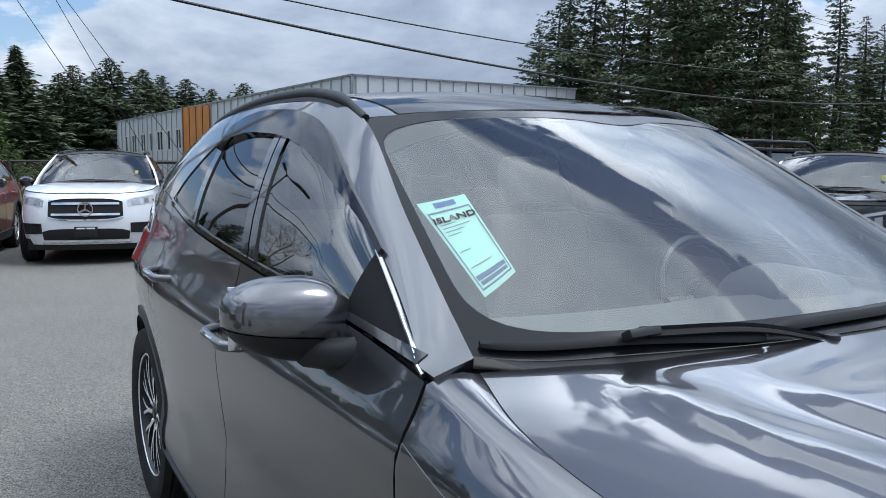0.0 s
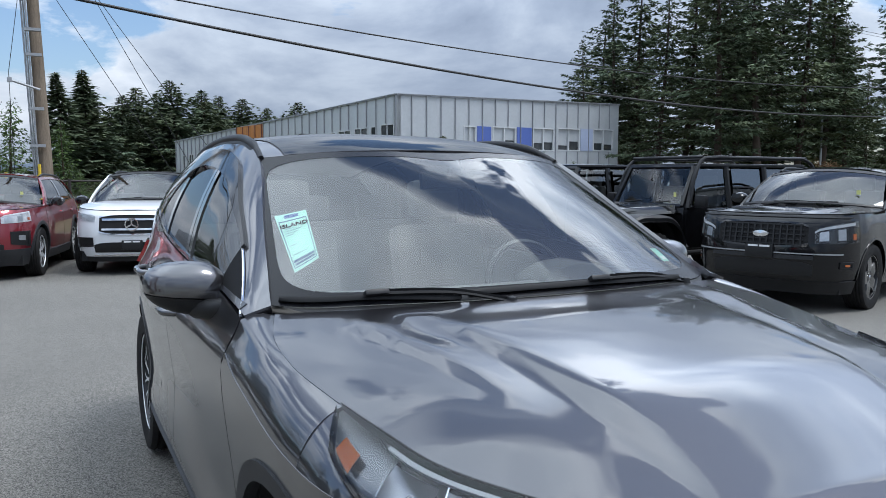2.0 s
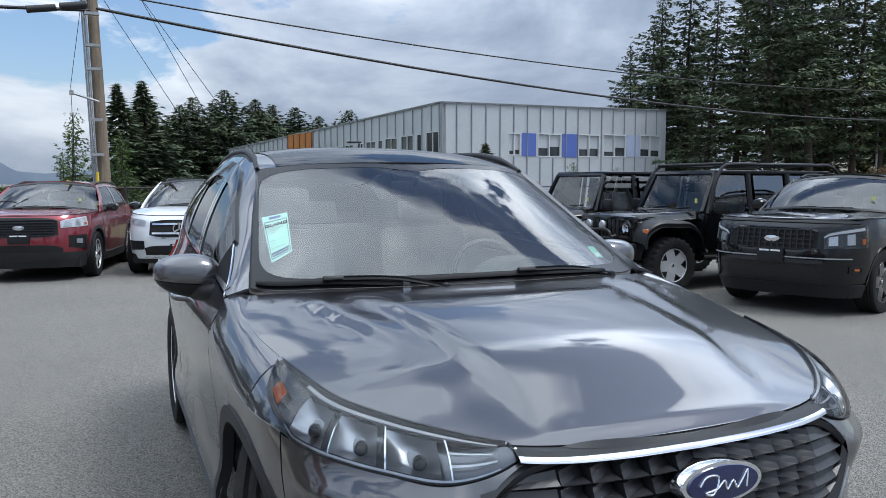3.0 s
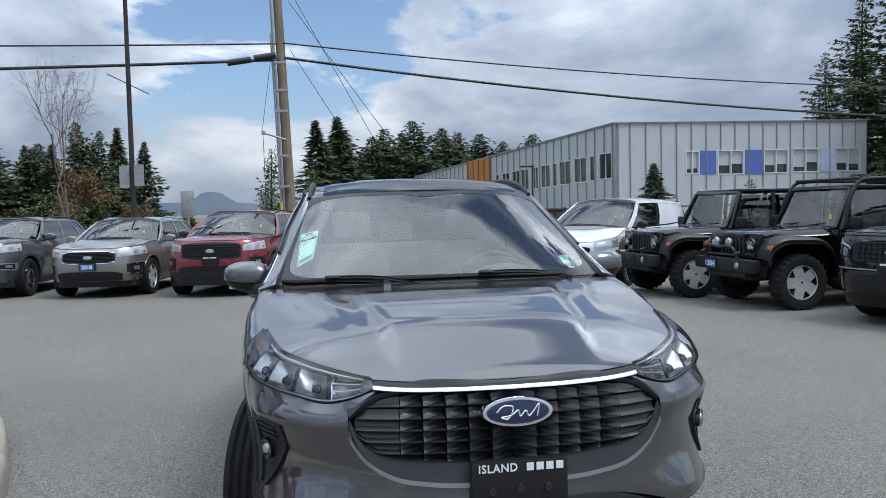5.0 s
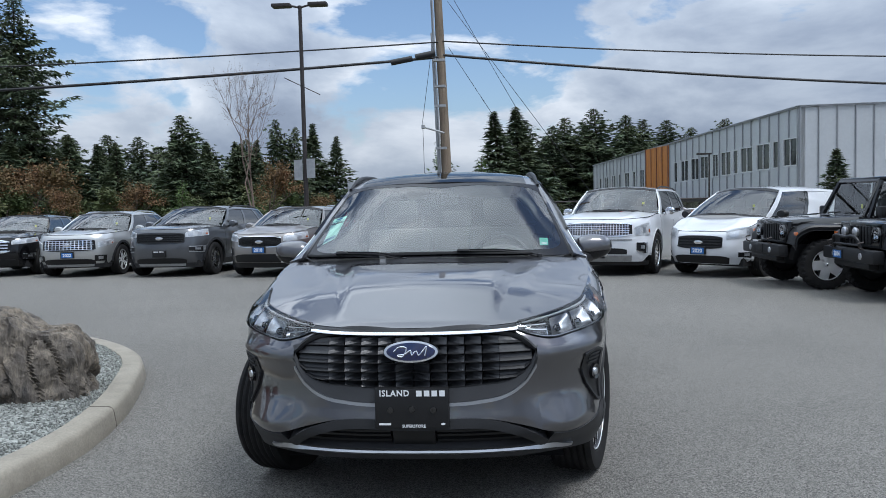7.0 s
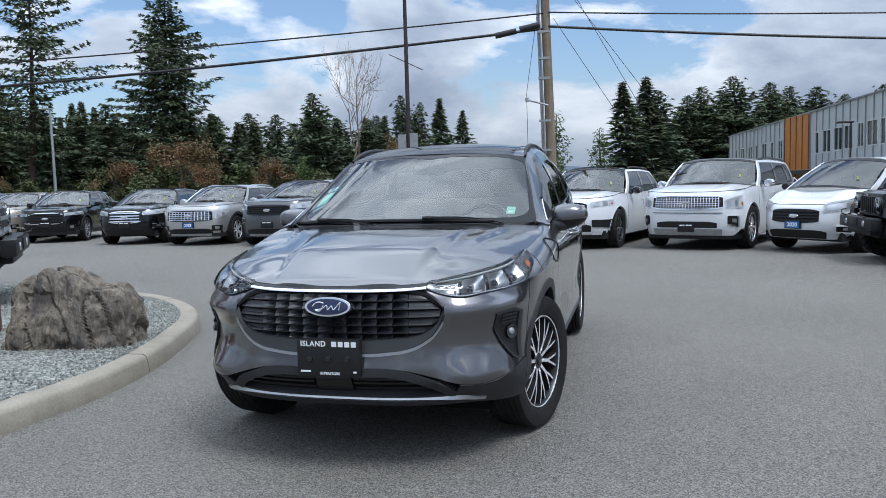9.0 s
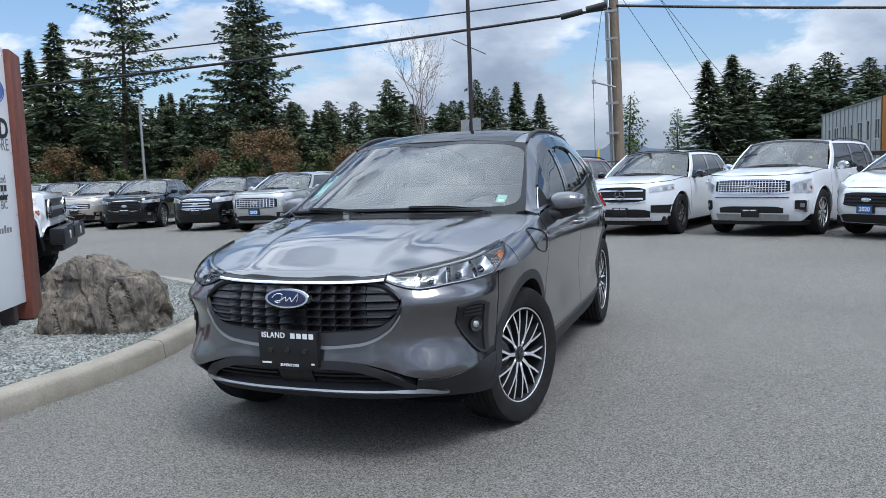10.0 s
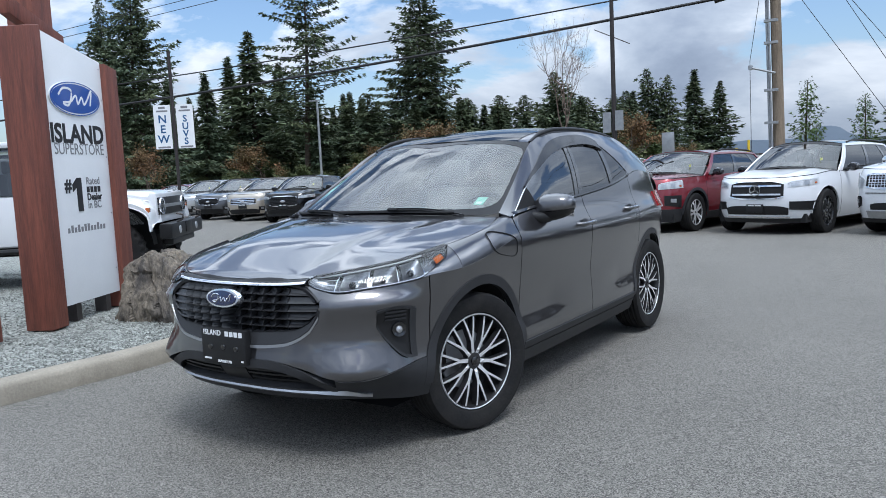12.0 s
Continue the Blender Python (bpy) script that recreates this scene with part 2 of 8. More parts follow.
M_PALE = mat("pale_panel", (0.40, 0.45, 0.60), rough=0.4, vary=0.1)
M_FRAME = mat("window_frame", (0.62, 0.63, 0.64), rough=0.4, vary=0.1)
M_WINDOW = mat("building_glass", (0.018, 0.021, 0.024), rough=0.06, vary=0.3, scale=0.7, tint=(0.06, 0.066, 0.07))
M_BARK = mat("bark", (0.075, 0.055, 0.042), rough=0.95, vary=0.4, scale=3.0, fine=0.3, fine_scale=15, bump=0.6, bump_scale=20)
M_BARE = mat("pale_twig", (0.19, 0.14, 0.11), rough=0.9, vary=0.3, scale=3.0)
M_NEEDLE = mat("conifer_needles", (0.070, 0.100, 0.064), rough=0.8, vary=0.5, scale=0.35, tint=(0.096, 0.112, 0.058), island=0.5, spec=0.2)
M_NEEDLE2 = mat("fir_needles", (0.075, 0.106, 0.067), rough=0.8, vary=0.5, scale=0.3, tint=(0.088, 0.100, 0.046), island=0.5, spec=0.2)
M_LEAFG = mat("spring_leaves", (0.085, 0.135, 0.036), rough=0.7, vary=0.4, scale=1.0, island=0.4, spec=0.3)
M_LEAFD = mat("dark_shrub_leaves", (0.060, 0.085, 0.035), rough=0.75, vary=0.5, scale=0.6, tint=(0.10, 0.10, 0.045), island=0.45, spec=0.2)
M_LEAFB = mat("bronze_leaves", (0.16, 0.085, 0.045), rough=0.8, vary=0.5, scale=0.5, tint=(0.10, 0.09, 0.04), island=0.45, spec=0.2)
M_ROCK = mat("rough_rock", (0.185, 0.155, 0.118), rough=0.9, vary=0.8, scale=4.5, tint=(0.062, 0.055, 0.05), fine=0.7, fine_scale=26, bump=1.0, bump_scale=28, stretch=(1.6, 1.6, 0.55))
# the haze of distance is put into this pale blue base colour
M_HILL = mat("far_hill_hazed", (0.27, 0.33, 0.41), rough=1.0, vary=0.2, scale=0.01)
M_DARK = mat("underbody_dark", (0.008, 0.008, 0.009), rough=0.9, vary=0.2)
M_BLUEPL = mat("blue_card", (0.03, 0.14, 0.42), rough=0.4, vary=0.1)
M_OVAL = mat("badge_blue", (0.004, 0.010, 0.060), rough=0.15, coat=1.0, vary=0.1)
M_SIGNBLUE = mat("sign_oval_blue", (0.012, 0.075, 0.36), rough=0.3, coat=0.5, vary=0.15, scale=3)
M_INK = mat("sign_ink", (0.012, 0.012, 0.014), rough=0.5, vary=0.1)
M_INKG = mat("sign_ink_grey", (0.20, 0.20, 0.21), rough=0.5, vary=0.1)
M_TAG = mat("pale_sticker", (0.62, 0.64, 0.22), rough=0.5, vary=0.1)
M_YELLOW = mat("yellow_paint", (0.75, 0.52, 0.03), rough=0.5, vary=0.15)
M_SEAT = mat("grey_upholstery", (0.15, 0.148, 0.14), rough=0.85, fine=0.2, fine_scale=120, vary=0.15)
M_DASH = mat("dashboard_vinyl", (0.15, 0.148, 0.145), rough=0.6, fine=0.15, fine_scale=200, vary=0.1)
M_PAPER = mat("mint_paper", (0.50, 0.80, 0.70), rough=0.7, vary=0.04)
M_SHEETBLUE = mat("sheet_print", (0.02, 0.09, 0.22), rough=0.6, vary=0.05)
M_STICKER = mat("green_sticker", (0.25, 0.62, 0.50), rough=0.5, vary=0.1)

# ---------------- building kit ----------------
def smooth_curve(pts, n):
    """n points along a smooth curve through a few design points (centripetal spacing, Catmull-Rom)."""
    p = np.array(pts, float)
    d = np.sqrt(np.maximum(np.linalg.norm(np.diff(p, axis=0), axis=1), 1e-6))
    d = np.maximum(np.linalg.norm(np.diff(p, axis=0), axis=1), 1e-6)
    t = np.concatenate([[0], np.cumsum(d)])
    return spline(t, p, np.linspace(0, t[-1], n))


def spline(t, p, q):
    """Cubic Hermite through (t, p) with limited slopes, at q."""
    t, p, q = np.asarray(t, float), np.asarray(p, float), np.asarray(q, float)
    one = p.ndim == 1
    if one:
        p = p[:, None]
    h = np.diff(t)[:, None]
    s = np.diff(p, axis=0) / h
    m = np.empty_like(p)
    m[0], m[-1] = s[0], s[-1]
    if len(t) > 2:
        m[1:-1] = (s[:-1] * h[1:] + s[1:] * h[:-1]) / (h[1:] + h[:-1])
    q = np.clip(q, t[0], t[-1])
    i = np.clip(np.searchsorted(t, q, side="right") - 1, 0, len(t) - 2)
    u = ((q - t[i]) / (t[i + 1] - t[i]))[:, None]
    hh = (t[i + 1] - t[i])[:, None]
    r = (2 * u**3 - 3 * u**2 + 1) * p[i] + (u**3 - 2 * u**2 + u) * hh * m[i] + (-2 * u**3 + 3 * u**2) * p[i + 1] + (u**3 - u**2) * hh * m[i + 1]
    return r[:, 0] if one else r


def fn(pairs):
    """A smooth function of one variable through (t, value) pairs."""
    a = np.array(pairs, float)
    return lambda q: spline(a[:, 0], a[:, 1], np.atleast_1d(np.asarray(q, float)))


def grid_faces(nu, nv, off=0, flip=False, wrap=False):
    f = []
    for i in range(nu if wrap else nu - 1):
        for j in range(nv - 1):
            a, b = off + i * nv + j, off + ((i + 1) % nu) * nv + j
            f.append((a, a + 1, b + 1, b) if flip else (a, b, b + 1, a + 1))
    return f


def sheet(P, flip=False):
    P = np.asarray(P)
    return P.reshape(-1, 3), grid_faces(P.shape[0], P.shape[1], 0, flip)


def normals_of(P):
    du, dv = np.gradient(P, axis=0), np.gradient(P, axis=1)
    n = np.cross(du, dv)
    return n / np.maximum(np.linalg.norm(n, axis=2, keepdims=True), 1e-9)


def slab(P, out, back, flip=False):
    """A panel on the surface P: its face lifted by out along the normal, its rim folded back."""
    P = np.asarray(P)
    N = normals_of(P) * (-1 if flip else 1)
    nu, nv = P.shape[:2]
    top = P + N * out
    v, f = list(top.reshape(-1, 3)), grid_faces(nu, nv, 0, flip)
    idx = [(i, 0) for i in range(nu)] + [(nu - 1, j) for j in range(1, nv)] + [(i, nv - 1) for i in range(nu - 2, -1, -1)] + [(0, j) for j in range(nv - 2, 0, -1)]
    base = len(v)
    for i, j in idx:
        v.append(P[i, j] - N[i, j] * back)
    n = len(idx)
    for k in range(n):
        a, b = idx[k], idx[(k + 1) % n]
        q = (a[0] * nv + a[1], base + k, base + (k + 1) % n, b[0] * nv + b[1])
        f.append(q[::-1] if flip else q)
    return np.array(v), f


def joined(*pieces):
    v, f = [], []
    for pv, pf in pieces:
        o = len(v)
        v.extend(map(tuple, pv))
        f.extend(tuple(i + o for i in q) for q in pf)
    return np.array(v), f


def mirrored(piece):
    v, f = piece
    v = np.array(v, float).copy()
    v[:, 0] *= -1
    return v, [q[::-1] for q in f]


def moved(piece, m):
    v, f = piece
    v = np.array(v, float)
    return v @ np.array(m.to_3x3()).T + np.array(m.translation), f


def mesh_of(name, piece, material, smooth=True, angle=40, bevel=0.0):
    me = bpy.data.meshes.new(name)
    v, f = piece
    me.from_pydata([tuple(map(float, a)) for a in v], [], [tuple(int(i) for i in q) for q in f])
    if bevel:
        bm = bmesh.new()
        bm.from_mesh(me)
        sharp = [e for e in bm.edges if len(e.link_faces) == 2 and e.calc_face_angle() > 0.6]
        bmesh.ops.bevel(bm, geom=sharp, offset=bevel, segments=2, affect="EDGES", profile=0.6, clamp_overlap=True)
        bm.to_mesh(me)
        bm.free()
    me.materials.append(material)
    if smooth:
        me.polygons.foreach_set("use_smooth", [True] * len(me.polygons))
        me.set_sharp_from_angle(angle=radians(angle))
    me.update()
    return me


def part(name, piece, material, parent, label="", smooth=True, angle=40, bevel=0.0, at=None):
    me = piece if isinstance(piece, bpy.types.Mesh) else mesh_of(name, piece, material, smooth, angle, bevel)
    ob = new(name, me)
    ob.parent = parent
    if at is not None:
        ob.matrix_basis = at
    if label:
        tagged(ob, label)
    return ob


def thing(name, m, label, category, group="", kind=""):
    ob = new(name)
    ob.empty_display_size = 0.2
    ob.matrix_basis = m
    return tagged(ob, label, category, group, kind)


def solo(name, piece, material, m, label, category, group="", kind="", smooth=True, angle=40, bevel=0.0):
    ob = new(name, mesh_of(name, piece, material, smooth, angle, bevel))
    ob.matrix_basis = m
    return tagged(ob, label, category, group, kind)


def box(x0, x1, y0, y1, z0, z1):
    v = [(x, y, z) for x in (x0, x1) for y in (y0, y1) for z in (z0, z1)]
    return np.array(v, float), [(0, 1, 3, 2), (4, 6, 7, 5), (0, 4, 5, 1), (2, 3, 7, 6), (0, 2, 6, 4), (1, 5, 7, 3)]


def tube(path, radius, sides=8, cap=True):
    """A round bar along a path; radius is one number or one for each point."""
    p = np.array(path, float)
    r = np.broadcast_to(np.asarray(radius, float), (len(p),))
    d = np.gradient(p, axis=0)
    d /= np.maximum(np.linalg.norm(d, axis=1, keepdims=True), 1e-9)
    ref = np.array((0.0, 0.0, 1.0)) if abs(d[:, 2]).mean() < 0.8 else np.array((1.0, 0.0, 0.0))
    a = np.cross(d, ref)
    a /= np.maximum(np.linalg.norm(a, axis=1, keepdims=True), 1e-9)
    b = np.cross(d, a)
    th = np.arange(sides) * 2 * math.pi / sides
    P = p[:, None] + r[:, None, None] * (a[:, None] * np.cos(th)[None, :, None] + b[:, None] * np.sin(th)[None, :, None])
    v = P.reshape(-1, 3)
    f = []
    n = len(p)
    for i in range(n - 1):
        for j in range(sides):
            q, k = i * sides + j, i * sides + (j + 1) % sides
            f.append((q, q + sides, k + sides, k))
    if cap:
        f.append(tuple(range(sides)))
        f.append(tuple((n - 1) * sides + j for j in reversed(range(sides))))
    return v, f


def lathe(profile, n=32, axis="x"):
    """Turns (radius, along) pairs about an axis through the origin."""
    pr = np.array(profile, float)
    th = np.arange(n) * 2 * math.pi / n
    P = np.zeros((n, len(pr), 3))
    c, s = np.cos(th)[:, None] * pr[None, :, 0], np.sin(th)[:, None] * pr[None, :, 0]
    along = np.broadcast_to(pr[None, :, 1], c.shape)
    order = {"x": (along, c, s), "y": (c, along, s), "z": (c, s, along)}[axis]
    P = np.stack(order, axis=2)
    return P.reshape(-1, 3), grid_faces(n, len(pr), 0, axis == "y", True)


def prism(outline, depth, axis="y"):
    """A flat outline in x and z given depth along y (from 0 to depth)."""
    n = len(outline)
    v = [(x, 0.0, z) for x, z in outline] + [(x, depth, z) for x, z in outline]
    f = [tuple(range(n)), tuple(range(2 * n - 1, n - 1, -1))]
    for i in range(n):
        j = (i + 1) % n
        f.append((i, i + n, j + n, j))
    return np.array(v, float), f


def words(text, size, material, parent, m, name="lettering", thick=0.001, align="CENTER", squeeze=1.0, spacing=1.0, shear=0.0, label="", weight=0.0):
    """Raised lettering in the built-in font, standing in the x-z plane and facing -y."""
    cu = bpy.data.curves.new(name, "FONT")
    cu.body, cu.size, cu.extrude, cu.align_x, cu.align_y, cu.space_character, cu.shear, cu.offset = text, size, thick, align, "CENTER", spacing, shear, weight
    cu.resolution_u = 3
    tmp = bpy.data.objects.new(name, cu)
    scene.collection.objects.link(tmp)
    me = bpy.data.meshes.new_from_object(tmp.evaluated_get(bpy.context.evaluated_depsgraph_get()))
    bpy.data.objects.remove(tmp)
    bpy.data.curves.remove(cu)
    me.transform(Matrix.Rotation(radians(90), 4, "X") @ Matrix.Diagonal((squeeze, 1, 1, 1)))
    me.materials.clear()
    me.materials.append(material)
    ob = new(name, me)
    if parent is not None:
        ob.parent = parent
    ob.matrix_basis = m
    if label:
        tagged(ob, label)
    return ob


def lot(x, y):
    """Height of the yard, which falls gently away behind the car."""
    return -0.0135 * max(0.0, math.sqrt((y - 1.6) ** 2 + 4) + (y - 1.6)) / 2 if y < 45 else -0.0135 * 43.4

# ---------------- vehicle kit ----------------
class Shell:
    """The skin of a vehicle's lower body: a plan outline (half, from the middle of the nose to the middle of the tail),
    leaned in with height by three profiles of (z, inset): nose, side and tail."""

    def __init__(self, plan, nose, side, tail):
        p = smooth_curve(plan, 400)
        d = np.concatenate([[0], np.cumsum(np.linalg.norm(np.diff(p, axis=0), axis=1))])
        self.len = d[-1]
        self.u, self.p = d / d[-1], p
        t = np.gradient(p, axis=0)
        t /= np.linalg.norm(t, axis=1, keepdims=True)
        self.n = np.stack([-t[:, 1], t[:, 0]], 1) * -1
        self.n[:, 0], self.n[:, 1] = t[:, 1], -t[:, 0]
        self.f = [fn(nose), fn(side), fn(tail)]
        self.swell = None

    def point(self, u, z):
        u, z = np.broadcast_arrays(np.asarray(u, float), np.asarray(z, float))
        sh = u.shape
        u, z = u.ravel(), z.ravel()
        sg, au = np.where(u < 0, -1.0, 1.0), np.abs(u)
        x, y = np.interp(au, self.u, self.p[:, 0]), np.interp(au, self.u, self.p[:, 1])
        nx, ny = np.interp(au, self.u, self.n[:, 0]), np.interp(au, self.u, self.n[:, 1])
        wf, wr = np.clip(-ny, 0, 1) ** 1.6, np.clip(ny, 0, 1) ** 1.6
        d = wf * self.f[0](z) + wr * self.f[2](z) + (1 - wf - wr) * self.f[1](z)
        if self.swell:
            d = d - self.swell(x, y, z)
        return np.stack([(x - nx * d) * sg, y - ny * d, z], 1).reshape(*sh, 3)

    def uy(self, y):
        k = np.argmax(self.p[:, 0])
        i = np.arange(len(self.u))
        ys = np.maximum.accumulate(self.p[:, 1])
        return float(np.interp(y, ys, self.u))

    def ux(self, x):
        k = int(np.argmax(self.p[:, 0] > x))
        return float(np.interp(x, self.p[:k + 1, 0], self.u[:k + 1]))

    def region(self, us, lo, hi, nv=8):
        """Points over the columns us between the heights lo and hi (numbers or functions of u)."""
        us = np.asarray(us, float)
        a = lo(us) if callable(lo) else np.full(len(us), float(lo))
        b = hi(us) if callable(hi) else np.full(len(us), float(hi))
        t = np.linspace(0, 1, nv)
        return self.point(np.repeat(us[:, None], nv, 1), a[:, None] * (1 - t) + b[:, None] * t)

    def patch(self, us, lo, hi, out=0.004, back=0.01, nv=8):
        return slab(self.region(us, lo, hi, nv), out, back)


def loft(A, B, n=9, crown=0.0, power=2.0):
    """Strips from curve A to curve B with a rise in the middle (crown: a number or one for each point)."""
    a = np.linspace(-1, 1, n)
    P = A[:, None] * (1 - a[None, :, None]) / 2 + B[:, None] * (1 + a[None, :, None]) / 2
    P = P.copy()
    P[:, :, 2] += np.broadcast_to(np.asarray(crown, float), (len(A),))[:, None] * (1 - np.abs(a) ** power)[None]
    return P


WHEELS = {}


def wheel_meshes(r, width, style, rim_mat, face_mat):
    """Tyre and rim meshes; the axle lies along x and the outer face looks to +x."""
    key = (round(r, 3), style, rim_mat.name, face_mat.name)
    if key in WHEELS:
        return WHEELS[key]
    rr, h = r * (0.60 if style == "offroad" else 0.70 if style == "twin" else 0.665), width / 2
    tread = [(rr * 1.0, h * 0.72), (rr * 1.03, h * 0.86), (rr + (r - rr) * 0.5, h * 1.0), (r * 0.965, h * 0.93), (r * 0.99, h * 0.78)]
    g = np.linspace(0.7, -0.7, 15)
    for i, a in enumerate(g):
        tread.append((r - (0.009 if i % 3 == 1 else 0.0), h * a))
    tread += [(r * 0.99, -h * 0.78), (r * 0.965, -h * 0.93), (rr + (r - rr) * 0.5, -h), (rr, -h * 0.8)]
    tyre = lathe(tread, 104 if style == "offroad" else 48)
    if style == "offroad":
        # notches between the shoulder lugs
        tv = np.array(tyre[0], float)
        rad, turn = np.hypot(tv[:, 1], tv[:, 2]), np.arctan2(tv[:, 1], tv[:, 2]) / (2 * math.pi) * 26
        cut = (rad > r * 0.955) & (np.abs(tv[:, 0]) > h * 0.35) & (((turn + 0.25 * np.sign(tv[:, 0])) % 1.0) < 0.45)
        tv[cut, 1:] *= (1 - 0.022 / rad[cut])[:, None]
        tyre = (tv, tyre[1])
    barrel = lathe([(rr, h * 0.74), (rr * 0.965, h * 0.80), (rr * 0.945, h * 0.72), (rr * 0.93, h * 0.2), (rr * 0.90, -h * 0.3), (rr * 0.2, -h * 0.4), (0.001, -h * 0.4)], 48)
    lip_in = 0.972 if style == "twin" else 0.955
    lip = lathe([(rr * 1.005, h * 0.78), (rr * 0.990, h * 0.835), (rr * lip_in, h * 0.82), (rr * (lip_in - 0.008), h * 0.74)], 48)
    disc = lathe([(0.001, -h * 0.1), (rr * 0.60, -h * 0.1), (rr * 0.62, -h * 0.16)], 32)
    spokes, pockets = [], []
    count, split, w0, w1 = {"twin": (10, 0.10, 0.014, 0.012), "five": (5, 0.0, 0.16, 0.11), "offroad": (5, 0.0, 0.17, 0.15), "split5": (5, 0.20, 0.055, 0.040), "ten": (10, 0.0, 0.055, 0.036)}[style]
    for i in range(count):
        a = 2 * math.pi * i / count
        for s in ((-1, 0, 1) if style == "twin" else (-1, 1) if split else (0,)):
            o0, o1 = s * w0 * 0.55 * rr, s * split * rr
            q0, q1 = rr * 0.16, rr * 0.965
            ww0, ww1 = w0 * rr / 0.24 * 0.5 * 0.9, w1 * rr / 0.24 * 0.5
            if style == "twin":
                # a stem that forks half-way out
                q0, q1 = (rr * 0.15, rr * 0.50) if s == 0 else (rr * 0.44, rr * 0.965)
                o0, o1 = s * 0.012 * rr, s * 0.145 * rr
                ww0, ww1 = (0.0105, 0.0085) if s == 0 else (0.0068, 0.0055)
            pts = []
            for k in range(6):
                t = k / 5
                rad = q0 + (q1 - q0) * t
                off = o0 * (1 - t) + o1 * t
                wd = ww0 * (1 - t) + ww1 * t
                zx = h * (0.56 + 0.17 * math.sin(2.4 * rad / rr))
                pts.append([(zx, off - wd, rad), (zx, off + wd, rad), (zx - 0.035, off + wd * 1.25, rad), (zx - 0.035, off - wd * 1.25, rad)])
            P = np.array(pts)
            v = P.reshape(-1, 3)
            f = []
            for k in range(5):
                for j in range(4):
                    b = k * 4
                    f.append((b + j, b + (j + 1) % 4, b + 4 + (j + 1) % 4, b + 4 + j))
            top = (v, [q for q in f if q[0] % 4 == 0])
            rest = (v, [q for q in f if q[0] % 4 != 0])
            R = Matrix.Rotation(a, 4, "X")
            spokes.append(moved(top, R)), pockets.append(moved(rest, R))
    hub = lathe([(rr * 0.20, h * 0.30), (rr * 0.20, h * 0.56), (rr * 0.17, h * 0.64), (rr * 0.10, h * 0.66), (rr * 0.095, h * 0.60), (0.001, h * 0.60)], 24)
    cap = lathe([(rr * 0.092, h * 0.60), (rr * 0.09, h * 0.69), (rr * 0.07, h * 0.72), (0.001, h * 0.725)], 20)
    nuts = [moved(lathe([(rr * 0.034, h * 0.4), (rr * 0.034, h * 0.66), (rr * 0.02, h * 0.7), (0.001, h * 0.7)], 8), Matrix.Rotation(2 * math.pi * (k + 0.5) / 5, 4, "X") @ Matrix.Translation((0, 0, rr * 0.245))) for k in range(5)]
    WHEELS[key] = (mesh_of("tyre", tyre, M_RUBBER, angle=35), mesh_of("rim", joined(barrel, *pockets, *([hub] if style == "twin" else [])), rim_mat, angle=35),
                   mesh_of("spokes", joined(lip, *([] if style == "twin" else [hub]), *spokes, *nuts), face_mat, angle=35), mesh_of("brake_disc", disc, M_GALV), mesh_of("hub_cap", cap, M_GLOSS if style == "twin" else M_CHROME))
    return WHEELS[key]


def wheel(parent, x, y, r, width, style="ten", rim_mat=None, face_mat=None, steer=0.0, spin=0.0):
    tyre, rim, spk, disc, cap = wheel_meshes(r, width, style, rim_mat or M_DARKALLOY, face_mat or M_ALLOY)
    w = new("wheel")
    w.parent = parent
    w.matrix_basis = pose(x, y, r, 0, 0, steer + (0 if x > 0 else 180)) @ pose(0, 0, 0, spin, 0, 0)
    for nm, me in (("tyre", tyre), ("rim", rim), ("spokes", spk), ("brake_disc", disc), ("hub_cap", cap)):
        part(nm, me, None, w)
    return w


def arch_floor(shell, axles, ra, sill):
    """Lower edge of the side skin: the sill, lifted over each wheel. axles: (y, hub height)."""
    def low(us):
        p = shell.point(us, np.full(len(us), 0.5))
        z = np.array([sill(v) if callable(sill) else sill for v in p[:, 1]], float)
        side = np.abs(p[:, 0]) > np.abs(shell.p[:, 0]).max() * 0.80
        for ya, za in axles:
            d = p[:, 1] - ya
            k = (np.abs(d) < ra) & side
            z[k] = np.maximum(z[k], za + np.sqrt(np.maximum(ra**2 - d[k] ** 2, 0)))
        return z
    return low


def arch_columns(shell, ya, ra, n=28):
    th = np.linspace(math.pi, 0, n)
    return [shell.uy(ya + ra * math.cos(t)) for t in th]


def well(ra, depth):
    """Inside of a wheel arch, open below: a half barrel and its inner wall, from x = 0 to -depth."""
    th = np.linspace(-0.02, math.pi + 0.02, 30)
    P = np.array([[(x, ra * k * math.cos(t), ra * k * math.sin(t)) for x, k in ((-0.10 * (1 - max(0.0, math.sin(t))), 1.0), (-depth * 0.5, 1.0), (-depth, 1.0), (-depth, 0.5), (-depth, 0.02))] for t in th])
    return sheet(P, True)


def arch_trim(shell, ya, za, ra, width, zmin, out=0.012):
    """Cladding round a wheel opening, on the skin."""
    P = []
    for t in np.linspace(math.pi * 1.0 + 0.04, -0.04, 30):
        row = []
        for k in np.linspace(0, 1, 4):
            rad = ra + width * k
            y, z = ya + rad * math.cos(t), max(zmin, za + rad * math.sin(t))
            row.append(shell.point(shell.uy(y), z))
        P.append(row)
    return slab(np.array(P), out, 0.03)


